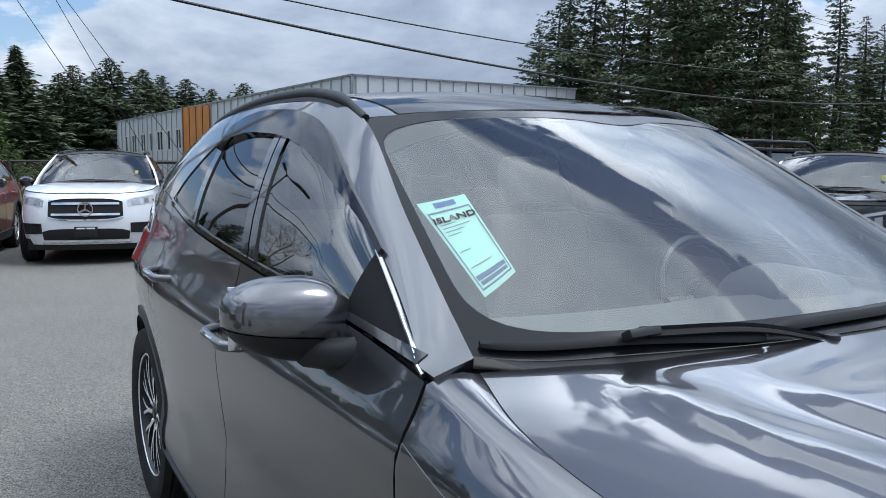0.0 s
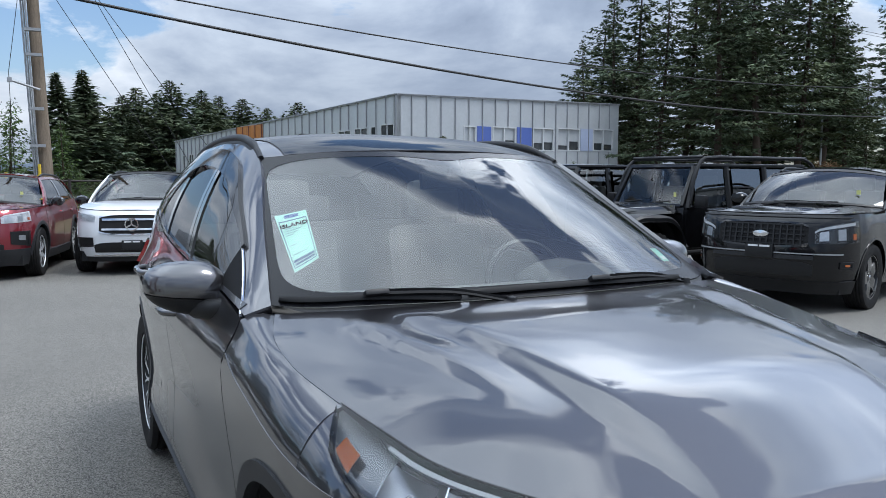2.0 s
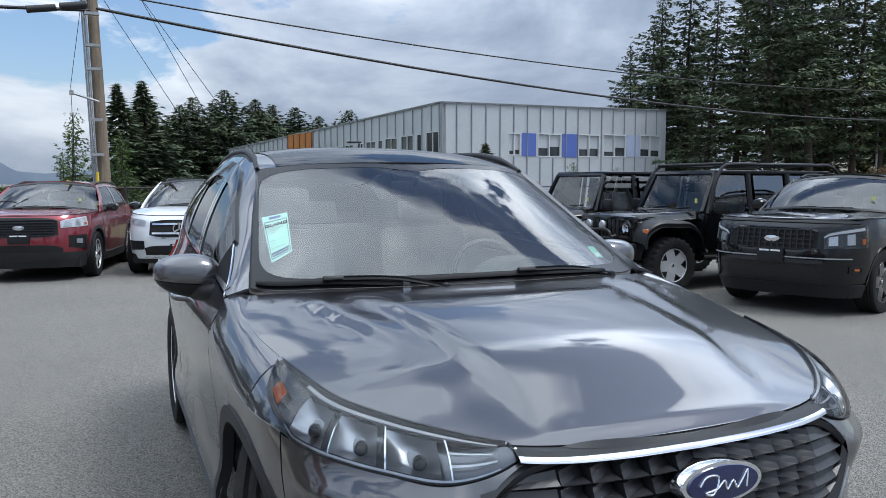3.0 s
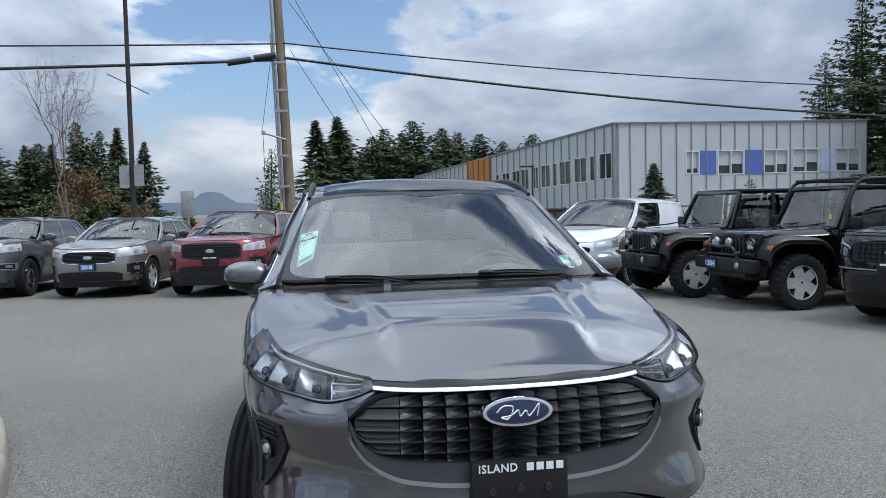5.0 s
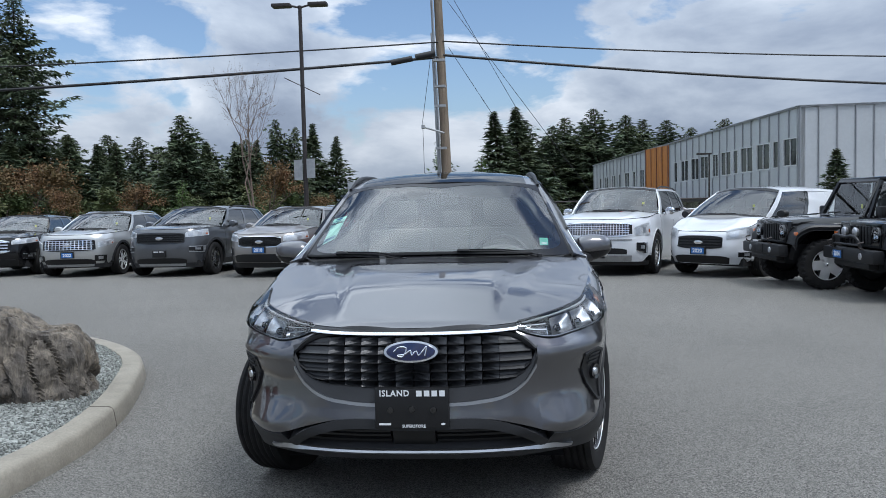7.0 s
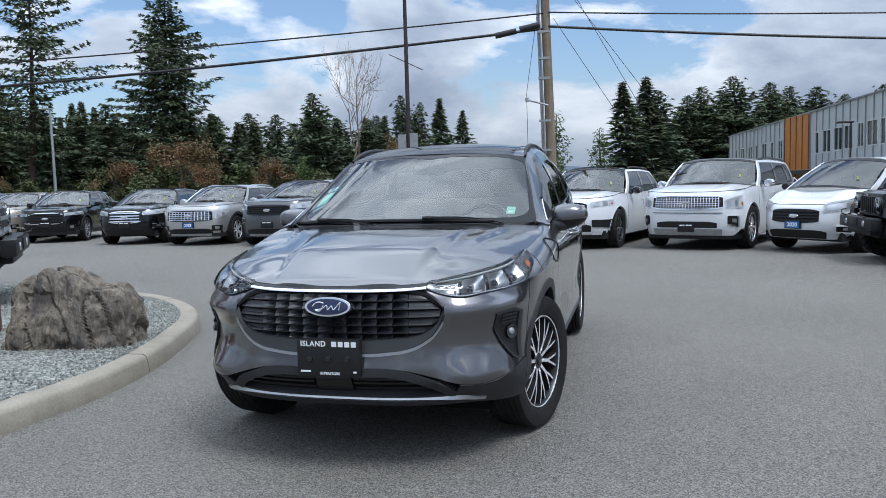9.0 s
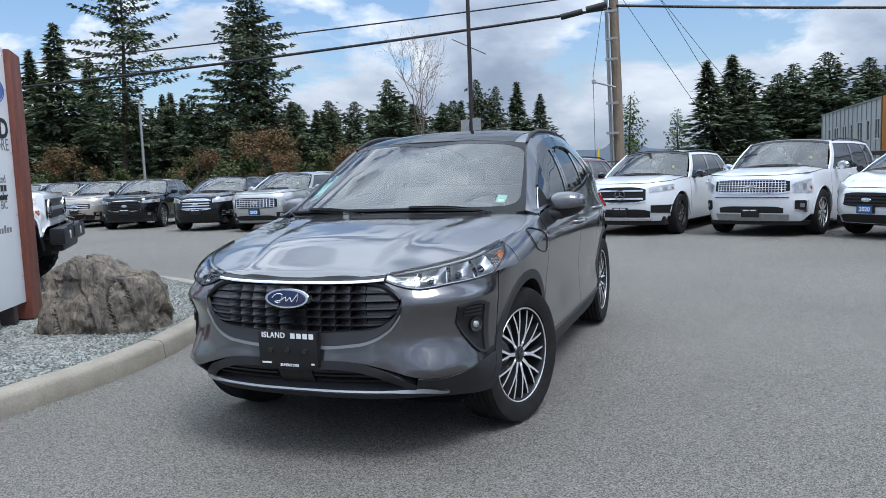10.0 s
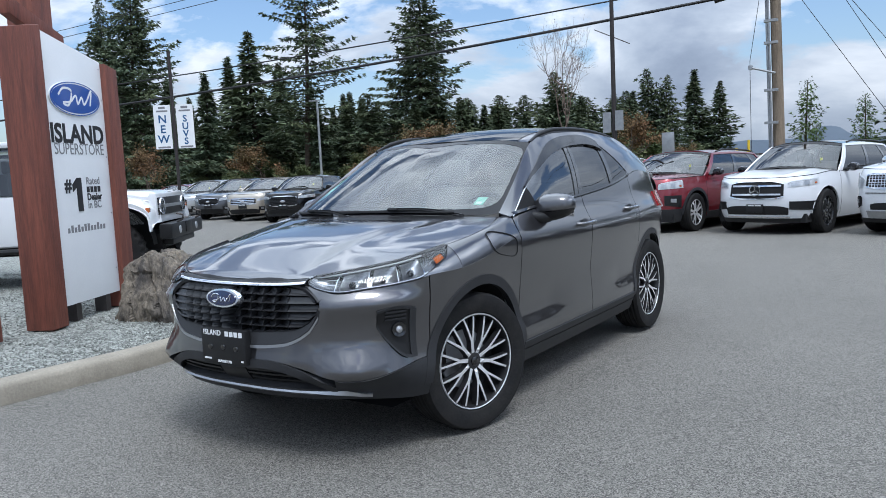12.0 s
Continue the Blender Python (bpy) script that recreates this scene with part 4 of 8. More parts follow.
prof = [(0.0, -0.05), (0.0, 0.02), (-0.012, 0.105), (-0.022, 0.128), (-0.045, 0.140), (-0.16, 0.146), (-0.178, 0.138), (-0.185, 0.12), (-0.185, 0.0)]
KP = np.array([[(c[0] + n[0] * o, c[1] + n[1] * o, z + lot(*c)) for o, z in prof] for c, n in zip(kc, kn)])
kerb = new("kerb", mesh_of("kerb", sheet(KP, True), M_KERB))
tagged(kerb, "stained pale concrete kerb curving round the gravel bed", "kerb", kind="structure")
jo = [slab(np.stack([KP[i] * 0.5 + KP[i + 1] * 0.5 + np.append(kt[i], 0) * s for s in (-0.004, 0.004)]), 0.0015, 0.002, True) for i in range(20, 110, 9)]
part("kerb_joint", joined(*jo), mat("joint_dirt", (0.16, 0.14, 0.12), rough=0.95, vary=0.3), kerb)
inner = [(c[0] - n[0] * 0.17, c[1] - n[1] * 0.17) for c, n in zip(kc, kn)]
half = len(inner) // 2
bed = []
for k in np.linspace(0, 1, 26):
    bed.append([])
    for i in range(half):
        a, b = np.array(inner[i]), np.array(inner[len(inner) - 1 - i])
        p = a * (1 - k) + b * k
        bed[-1].append((p[0], p[1], 0.11 + 0.05 * math.sin(math.pi * k) ** 0.5 + 0.012 * noise.noise((p[0] * 2, p[1] * 2, 0))))
tagged(new("gravel_bed", mesh_of("gravel_bed", sheet(np.array(bed), True), M_BED)), "bed of crushed grey-green gravel inside the kerb", "gravel", kind="structure")


def loose_gravel():
    rng = np.random.default_rng(5)
    v, f = [], []
    oct_f = [(0, 2, 4), (2, 1, 4), (1, 3, 4), (3, 0, 4), (2, 0, 5), (1, 2, 5), (3, 1, 5), (0, 3, 5)]
    while len(v) < 6 * 32000:
        k, i = rng.random() ** 1.9 * 0.45, rng.uniform(20, 60)
        i0 = int(i)
        a = np.array(inner[i0]) * (1 - i + i0) + np.array(inner[i0 + 1]) * (i - i0)
        j0 = len(inner) - 1 - i0
        b = np.array(inner[j0])
        p = a * (1 - k) + b * k
        s = rng.uniform(0.005, 0.013)
        z = 0.11 + 0.05 * math.sin(math.pi * k) ** 0.5 + 0.012 * noise.noise((p[0] * 2, p[1] * 2, 0))
        c = np.array((p[0], p[1], z + s * 0.35))
        R = rng.normal(size=(3, 3))
        qm, _ = np.linalg.qr(R)
        ax = qm * (s * rng.uniform(0.6, 1.15, 3))
        o = len(v)
        for sx, dvec in ((1, 0), (-1, 0), (1, 1), (-1, 1), (1, 2), (-1, 2)):
            v.append(c + sx * ax[dvec])
        f.extend(tuple(o + q for q in t) for t in oct_f)
    return np.array(v), f


tagged(new("gravel", mesh_of("gravel", loose_gravel(), M_GRAVEL, smooth=False)), "loose crushed grey-green stone chips", "gravel", kind="stuff")


def rock():
    """A split boulder: a blocky mass with a stepped crest, steep cleft faces and a rough skin."""
    crest = fn([(-0.54, 0.40), (-0.42, 0.55), (-0.26, 0.60), (-0.10, 0.66), (0.06, 0.61), (0.18, 0.53), (0.38, 0.50), (0.46, 0.46), (0.54, 0.38)])
    bm = bmesh.new()
    bmesh.ops.create_icosphere(bm, subdivisions=6, radius=1.0)
    for v in bm.verts:
        d = v.co.normalized()
        d = d / (abs(d.x) ** 5 + abs(d.y) ** 5 + abs(d.z) ** 5) ** 0.2
        k = d.z * 0.5 + 0.5
        x = d.x * (0.52 - 0.05 * k) + 0.02 * k
        q = Vector((x, d.y * (0.36 - 0.12 * k), k * (float(crest(x)[0]) + 0.06) - 0.06))
        n = Vector((d.x, d.y, d.z * 0.6)).normalized()
        cell = noise.cell_vector((q.x * 4.2 + q.z * 0.8, q.y * 3.0, q.z * 2.0))
        q += n * (0.055 * noise.fractal(q * 3.2 + Vector((3, 1, 2)), 0.8, 2.2, 6) + 0.022 * (cell.x - 0.5))
        rib = abs(noise.noise((q.x * 6 + q.z * 1.5 + 9, q.y * 5, q.z * 1.3)))
        q -= n * 0.045 * max(0, 0.16 - rib) / 0.16
        q += n * 0.010 * noise.noise((q.x * 30, q.y * 30, q.z * 14))
        v.co = q
    me = bpy.data.meshes.new("boulder")
    bm.to_mesh(me)
    bm.free()
    me.materials.append(M_ROCK)
    me.polygons.foreach_set("use_smooth", [True] * len(me.polygons))
    me.set_sharp_from_angle(angle=radians(30))
    return me


boulder = new("boulder", rock())
boulder.matrix_basis = pose(-3.10, -0.22, 0.08, 0, 0, 19)
tagged(boulder, "craggy brown split boulder on the gravel", "rock")

# ---------------- building ----------------
B_C, B_R, B_L = Vector((15.92, 36.2, 0)), Vector((0.985, 0.17, 0)), Vector((-0.17, 0.985, 0))
B_BASE = -0.7


def on_face(d, s, z, out=0.0):
    """A point s metres along a facade, z up, out metres in front of it."""
    n = Vector((B_R.y, -B_R.x, 0)) if d is B_R else Vector((-B_L.y, B_L.x, 0))
    p = B_C + d * s + n * out
    return (p.x, p.y, z)


def face_box(d, s0, s1, z0, z1, o0, o1):
    v = [on_face(d, s, z, o) for s in (s0, s1) for o in (o0, o1) for z in (z0, z1)]
    f = [(0, 1, 3, 2), (4, 6, 7, 5), (0, 4, 5, 1), (2, 3, 7, 6), (0, 2, 6, 4), (1, 5, 7, 3)]
    return np.array(v, float), (f if d is B_R else [q[::-1] for q in f])


hall = thing("school_building", Matrix(), "two-storey metal-clad building with ribbed pale grey panels", "building", kind="")
top_r = lambda s: 5.93 + 0.025 * s
top_l = lambda s: 5.93 - 0.0345 * s


def facade_strip(d, s0, s1, z0, z1, o=0.0, top=None):
    z1a, z1b = (top(s0), top(s1)) if top else (z1, z1)
    v = [on_face(d, s0, z0, o), on_face(d, s1, z0, o), on_face(d, s1, z1b, o), on_face(d, s0, z1a, o), on_face(d, s0, z0, o - 0.3), on_face(d, s1, z0, o - 0.3), on_face(d, s1, z1b, o - 0.3), on_face(d, s0, z1a, o - 0.3)]
    f = [(0, 1, 2, 3), (5, 4, 7, 6), (4, 0, 3, 7), (1, 5, 6, 2), (3, 2, 6, 7), (4, 5, 1, 0)]
    return np.array(v), (f if d is B_R else [q[::-1] for q in f])


WIN_R = [(4.7, 5.65, 3.1, 4.42), (6.93, 8.82, 3.05, 4.47), (10.25, 12.11, 3.1, 4.53), (12.42, 14.49, 3.15, 4.6), (15.78, 17.8, 3.2, 4.66)]
PAN_R = [(5.72, 6.80, 3.08, 4.44, M_BLUE), (8.90, 10.12, 3.06, 4.5, M_BLUE), (14.56, 15.70, 3.18, 4.62, M_PALE)]
WIN_L = [(0.24, 1.6), (2.08, 2.66), (3.02, 4.50), (4.92, 6.42), (6.76, 7.36), (7.70, 9.0), (9.42, 10.24), (10.86, 12.1), (12.3, 13.59), (14.08, 15.37), (16.0, 16.6), (22.8, 23.8), (24.9, 25.5), (26.4, 27.6), (28.6, 29.2), (30.1, 31.2), (32.2, 33.3), (34.3, 35.0)]


def facade(d, length, wins, top, skip=()):
    """Wall strips round real openings."""
    cuts, s = [], 0.0
    for w in wins:
        cuts.append(facade_strip(d, s, w[0], B_BASE, 0, 0, top))
        cuts.append(facade_strip(d, w[0], w[1], B_BASE, w[2]))
        cuts.append(facade_strip(d, w[0], w[1], w[3], 0, 0, top))
        s = w[1]
    cuts.append(facade_strip(d, s, length, B_BASE, 0, 0, top))
    return cuts


wl4 = [(a, b, 2.88 - 0.030 * a, 4.36 - 0.030 * a) for a, b in WIN_L]
for piece in facade(B_R, 18.3, WIN_R, top_r) + facade(B_L, 37.0, wl4, top_l):
    part("wall_panel", piece, M_PANEL, hall, smooth=False)
far_r, far_l = B_C + B_R * 18.3, B_C + B_L * 37.0
bk = far_r + B_L * 37.0
part("back_wall", (np.array([(far_r.x, far_r.y, B_BASE), (bk.x, bk.y, B_BASE), (bk.x, bk.y, 5.1), (far_r.x, far_r.y, 6.38), (far_l.x, far_l.y, B_BASE), (far_l.x, far_l.y, 4.65)]), [(0, 1, 2, 3), (1, 4, 5, 2)]), M_PANEL, hall, smooth=False)
part("roof", (np.array([(*on_face(B_R, -0.12, 5.94, 0.12),), (far_r.x + 0.1, far_r.y - 0.1, 6.40), (bk.x, bk.y, 5.12), (far_l.x - 0.1, far_l.y, 4.67)]), [(0, 1, 2, 3)]), M_SEAM, hall, smooth=False)
part("floor_slab", (np.array([on_face(B_R, 0.3, 2.6, -0.3), on_face(B_R, 18, 2.6, -0.3), (bk.x, bk.y, 2.6), (far_l.x + 0.5, far_l.y, 2.0)]), [(0, 1, 2, 3)]), M_INKG, hall, smooth=False)
for d, ln, top in ((B_R, 18.3, top_r), (B_L, 37.0, top_l)):
    cv = np.array([on_face(d, s, top(s) + dz, o) for s in (0.0, ln) for o in (-0.2, 0.09) for dz in (-0.05, 0.05)])
    cf = [(0, 1, 3, 2), (4, 6, 7, 5), (0, 4, 5, 1), (2, 3, 7, 6), (0, 2, 6, 4), (1, 5, 7, 3)]
    part("coping", (cv, cf if d is B_R else [q[::-1] for q in cf]), M_SEAM, hall, smooth=False)
    for s in np.arange(0.0, ln, 1.02):
        if any(w[0] - 0.02 < s < w[1] + 0.02 for w in (WIN_R if d is B_R else wl4)):
            w = [w for w in (WIN_R if d is B_R else wl4) if w[0] - 0.02 < s < w[1] + 0.02][0]
            part("rib", face_box(d, s - 0.024, s + 0.024, w[3] + 0.05, top(s), 0.0, 0.07), M_SEAM, hall, smooth=False)
            part("rib", face_box(d, s - 0.024, s + 0.024, B_BASE, w[2] - 0.05, 0.0, 0.07), M_SEAM, hall, smooth=False)
        else:
            part("rib", face_box(d, s - 0.024, s + 0.024, B_BASE, top(s), 0.0, 0.07), M_SEAM, hall, smooth=False)
for s0, s1, z0, z1, pm in PAN_R:
    part("coloured_panel", face_box(B_R, s0, s1, z0, z1, 0.0, 0.035), pm, hall, smooth=False)
for d, ws_ in ((B_R, WIN_R), (B_L, wl4)):
    thick_f, back_f = (0.06, -0.12) if d is B_R else (0.038, -0.045)
    for s0, s1, z0, z1 in ws_:
        w = part("window", face_box(d, s0, s1, z0, z1, back_f - 0.04, back_f), M_WINDOW, hall, smooth=False)
        bars = [face_box(d, s0, s0 + thick_f, z0, z1, back_f, 0.02), face_box(d, s1 - thick_f, s1, z0, z1, back_f, 0.02), face_box(d, s0 + thick_f, s1 - thick_f, z0, z0 + 0.06, back_f, 0.03), face_box(d, s0 + thick_f, s1 - thick_f, z1 - thick_f, z1, back_f, 0.02)]
        if s1 - s0 > 0.8:
            bars.append(face_box(d, (s0 + s1) / 2 - thick_f / 2, (s0 + s1) / 2 + thick_f / 2, z0 + 0.06, z1 - thick_f, back_f, 0.02))
        part("window_frame", joined(*bars), M_FRAME, w, smooth=False)
        if d is B_L:
            continue
        for a_, b_ in ((s0 + 0.07, (s0 + s1) / 2 - 0.04), ((s0 + s1) / 2 + 0.04, s1 - 0.07)):
            bl = z1 - (z1 - z0) * random.uniform(0.45, 0.85)
            part("blind", face_box(d, a_, b_, bl, z1 - 0.07, -0.118, -0.11), M_PANEL, w, smooth=False)
part("timber_panel", face_box(B_L, 17.4, 22.1, B_BASE, 5.22, 0.0, 0.10), M_ORANGE, hall, smooth=False)
for i in range(5):
    part("timber_seam", face_box(B_L, 17.45 + i * 1.15, 17.53 + i * 1.15, B_BASE, 5.2, 0.10, 0.14), M_WOOD, hall, smooth=False)
part("entrance_canopy", face_box(B_L, 6.0, 22.0, 1.05, 1.30, 0.0, 2.2), M_STEEL, hall, smooth=False)

# ---------------- poles and cables ----------------
PX, PY = -1.30, 18.8
zb = lot(PX, PY)
pole = thing("utility_pole", pose(PX, PY, zb), "weathered round timber utility pole with conduits", "utility pole")
part("shaft", tube([(0.10 - 0.033 * z, 0.06 * z, z) for z in np.linspace(-0.2, 10.5, 12)], np.linspace(0.165, 0.12, 12), 14), M_POLEWOOD, pole)
for dx, dy, z1 in ((-0.22, -0.06, 8.5), (-0.27, 0.05, 7.0), (-0.17, -0.12, 9.0)):
    part("conduit", tube([(0.10 + dx, dy, 0), (0.10 + dx - 0.033 * z1, dy + 0.06 * z1, z1)], 0.022, 8), M_GALV, pole)
part("standoff_arm", joined(tube([(-0.02, -0.1, 3.8), (-0.65, -0.12, 4.0)], 0.03, 8), box(-0.72, -0.62, -0.2, -0.05, 3.95, 4.06)), M_GALV, pole)
for z in (2.4, 3.3, 4.6, 5.2, 6.0):
    part("bracket", box(-0.30, 0.05, -0.2, -0.05, z, z + 0.07), M_GALV, pole)
part("splice_case", joined(tube([(-0.25, -0.1, 6.25), (-0.85, -0.2, 6.13)], [0.10, 0.10], 10), tube([(-0.95, -0.2, 6.10), (-1.6, -0.3, 5.98)], [0.09, 0.09], 10)), M_CABLE, pole)


def cable(a, b, sag, r, name="cable", label="black overhead cable between poles"):
    t = np.linspace(0, 1, 26)[:, None]
    p = np.array(a) * (1 - t) + np.array(b) * t
    p[:, 2] -= sag * 4 * (t * (1 - t))[:, 0]
    return solo(name, tube(p, r, 6), M_CABLE, Matrix(), label, "cable", "overhead cables")


cable((-1.33, 19.1, 6.03), (58, 28.2, 6.2), 1.5, 0.042)
cable((-1.33, 19.1, 6.46), (58, 28.2, 8.2), 1.4, 0.024)
cable((-1.43, 19.1, 5.97), (-45, 10.3, 4.3), 0.55, 0.045)
cable((-1.43, 19.1, 6.44), (-45, 10.3, 5.2), 0.45, 0.024)
cable((-1.33, 18.9, 9.5), (-45, 10.6, 6.6), 0.3, 0.012)
cable((-1.33, 18.9, 9.8), (-45, 10.9, 7.0), 0.3, 0.012)
cable((-1.33, 18.9, 10.3), (62, 29.5, 10.2), 0.6, 0.012)
cable((-1.23, 18.9, 10.4), (70, 40, 13.2), 0.6, 0.012)
for gxy, ztop_ in (((3.0, 19.6), 6.2), ((3.6, 20.6), 8.0), ((4.6, 19.4), 7.6)):
    g = cable((-1.13, 18.8, ztop_), (gxy[0], gxy[1], lot(*gxy)), 0.02, 0.009, "guy_wire", "thin steel guy wire from the timber pole to the ground")
cable((-1.98, 18.65, 3.95), (-1.63, 18.7, 6.3), 0.0, 0.008, "drop_wire", "thin wire strung down the pole")
cable((-1.98, 18.65, 3.95), (-1.93, 18.6, lot(-1.9, 18.6)), 0.0, 0.008, "drop_wire", "thin wire strung down the pole")


def lamp_post(x, y, h, heads, name="street_lamp", label="", r=0.075, m=None):
    zb_ = lot(x, y)
    t = thing(name, pose(x, y, zb_), label, "street lamp")
    part("post", tube([(0, 0, 0), (0, 0, h)], [r, r * 0.7], 12), m or M_STEEL, t)
    part("base", lathe([(0.001, 0.0), (r * 2.2, 0.0), (r * 2.2, 0.25), (r * 1.2, 0.3)], 14, "z"), m or M_STEEL, t)
    if heads == 2:
        for s in (-1, 1):
            part("arm", tube([(0, 0, h - 0.05), (s * 0.3, 0, h + 0.02)], 0.03, 8), m or M_STEEL, t)
            part("lamp_head", box(s * 0.52 - 0.27, s * 0.52 + 0.27, -0.15, 0.15, h - 0.03, h + 0.07), m or M_STEEL, t, bevel=0.03)
    elif heads == 1:
        part("arm", tube([(0, 0, h - 0.3), (-0.2, 0, h + 0.2), (-0.8, 0, h + 0.45), (-1.5, 0, h + 0.5)], 0.045, 8), m or M_STEEL, t)
        part("lamp_head", box(-2.1, -1.4, -0.14, 0.14, h + 0.42, h + 0.54), m or M_STEEL, t, bevel=0.03)
    else:
        part("lamp_head", box(-0.7, 0.12, -0.15, 0.15, h - 0.03, h + 0.07), m or M_STEEL, t, bevel=0.03)
    return t


lp = lamp_post(-5.16, 16.4, 7.25, 2, label="tall dark steel twin-head parking lot lamp")
part("notice_board", joined(box(-0.30, -0.06, -0.10, -0.08, 2.35, 2.92), box(0.06, 0.30, -0.10, -0.08, 2.40, 2.95)), M_GALV, lp)
part("banner_arm", joined(tube([(-0.5, -0.05, 5.25), (0.5, 0.0, 4.75)], 0.014, 6)), M_STEEL, lp)
lamp_post(12.26, 39.8, 4.3, 3, label="slim dark lamp post beside the clad building", r=0.06)
lamp_post(46.5, 33, 7.4, 1, label="galvanised street lamp with a curved arm", m=M_GALV, r=0.09)
lamp_post(-37.5, 39.6, 7.4, 3, label="pale slim lamp post before the firs", m=M_GALV, r=0.11)
ws_ = thing("sign_post", pose(-4.0, 17.6, lot(-4, 17.6)), "back of a small grey sign on a post", "sign")
part("post", tube([(0, 0, 0), (0, 0, 2.3)], 0.03, 8), M_GALV, ws_)
part("sign_plate", box(-0.18, 0.18, -0.05, -0.035, 1.6, 2.3), M_GALV, ws_, bevel=0.004)
yp = solo("bollard_pole", tube([(0, 0, 0), (0, 0, 1.9)], 0.032, 10), M_YELLOW, pose(-1.4, 15.7, lot(-1.4, 15.7)), "yellow painted steel marker pole", "pole")
copy_thing(yp, pose(-2.1, 17.5, lot(-2.1, 17.5) - 0.15))

# banners
bp = thing("banner_pole", pose(-20.8, 13.6, lot(-20, 13.6)), "dark pole with two white hanging banners", "banner")
part("post", tube([(0, 0, 0), (0, 0, 6.2)], 0.06, 10), M_STEEL, bp)
for s, txt in ((-1, "NEW"), (1, "SUVS")):
    b = part("banner", box(s * 0.40 - 0.30, s * 0.40 + 0.30, -0.012, 0.0, 2.72, 4.3), M_WHITE, bp, "white vertical banner with dark blue letters")
    for i, ch in enumerate(txt):
        words(ch, 0.40 if len(txt) == 3 else 0.33, M_SHEETBLUE, b, Matrix.Translation((s * 0.40, -0.016, 3.78 - i * (0.36 if len(txt) == 3 else 0.27))), weight=0.008)
    for w_, za, zb2 in ((0.2, 4.05, 4.11), (0.12, 4.16, 4.24), (0.22, 2.75, 2.81)):
        part("emblem", box(s * 0.40 - w_, s * 0.40 + w_, -0.016, -0.013, za, zb2), M_INKG, b)
bp.rotation_euler = (0, 0, radians(38))

# fence behind the parked row
fence = thing("chain_fence", Matrix(), "black steel mesh fence behind the parked row", "fence")
fx = np.arange(-3.2, 16, 2.4)
for x in fx:
    y = 17.0 - 0.1 * x
    part("post", tube([(x, y, lot(x, y)), (x, y, lot(x, y) + 1.6)], 0.035, 8), M_STEEL, fence)
part("rail", joined(*[tube([(-3.2, 17.32, lot(0, 17) + z), (15.5, 15.45, lot(0, 15) + z)], 0.024, 6) for z in (1.55, 0.12)]), M_STEEL, fence)
wire = [tube([(x, 17.0 - 0.1 * x, lot(0, 17) + 0.1), (x + 1.4, 17.0 - 0.1 * (x + 1.4), lot(0, 17) + 1.5)], 0.004, 3, False) for x in np.arange(-3.2, 14, 0.14)] + [tube([(x + 1.4, 17.0 - 0.1 * (x + 1.4), lot(0, 17) + 0.1), (x, 17.0 - 0.1 * x, lot(0, 17) + 1.5)], 0.004, 3, False) for x in np.arange(-3.2, 14, 0.14)]
part("mesh_wire", joined(*wire), M_STEEL, fence)
solo("retaining_wall", joined(box(-2.6, 3.4, -0.12, 0.12, 0, 0.42)), M_KERB, pose(-1.0, 14.9, lot(0, 15), 0, 0, -7), "low concrete block wall behind the parked row", "wall", kind="structure", bevel=0.02, smooth=False)
# far hills; their haze is only the colour of the sheet
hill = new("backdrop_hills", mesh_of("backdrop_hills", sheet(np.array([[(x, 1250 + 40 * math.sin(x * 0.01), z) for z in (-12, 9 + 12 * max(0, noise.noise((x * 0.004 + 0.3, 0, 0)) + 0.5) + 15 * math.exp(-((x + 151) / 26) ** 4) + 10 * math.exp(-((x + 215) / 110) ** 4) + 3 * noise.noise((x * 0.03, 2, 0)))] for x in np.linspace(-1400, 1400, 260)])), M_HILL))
tagged(hill, "distant hills with haze painted in as pale blue", "hills", kind="structure")

nb = thing("notice_stand", pose(5.45, 15.6, lot(5.45, 15.6)), "brown timber notice board under a bent white pipe", "notice board")
part("board", box(-0.17, 0.17, -0.02, 0.02, 0.45, 1.22), M_ORANGE, nb, bevel=0.006)
part("notice_sheet", box(-0.20, 0.12, -0.030, -0.022, 0.50, 0.86), M_WHITE, nb)
for s in (-1, 1):
    part("leg", box(s * 0.14 - 0.03, s * 0.14 + 0.03, -0.018, 0.018, 0.0, 0.46), M_WOOD, nb)
    part("pipe_cone", moved(lathe([(0.012, 0.16), (0.02, 0.12), (0.08, 0.0), (0.072, 0.0)], 14, "z"), Matrix.Translation((s * 0.30, 0, 1.12))), M_WHITE, nb)
part("pipe", tube(smooth_curve([(-0.30, 0, 1.26), (-0.27, 0, 1.36), (-0.18, 0, 1.28), (0, 0, 1.27), (0.18, 0, 1.28), (0.27, 0, 1.36), (0.30, 0, 1.26)], 30), 0.016, 8), M_WHITE, nb)

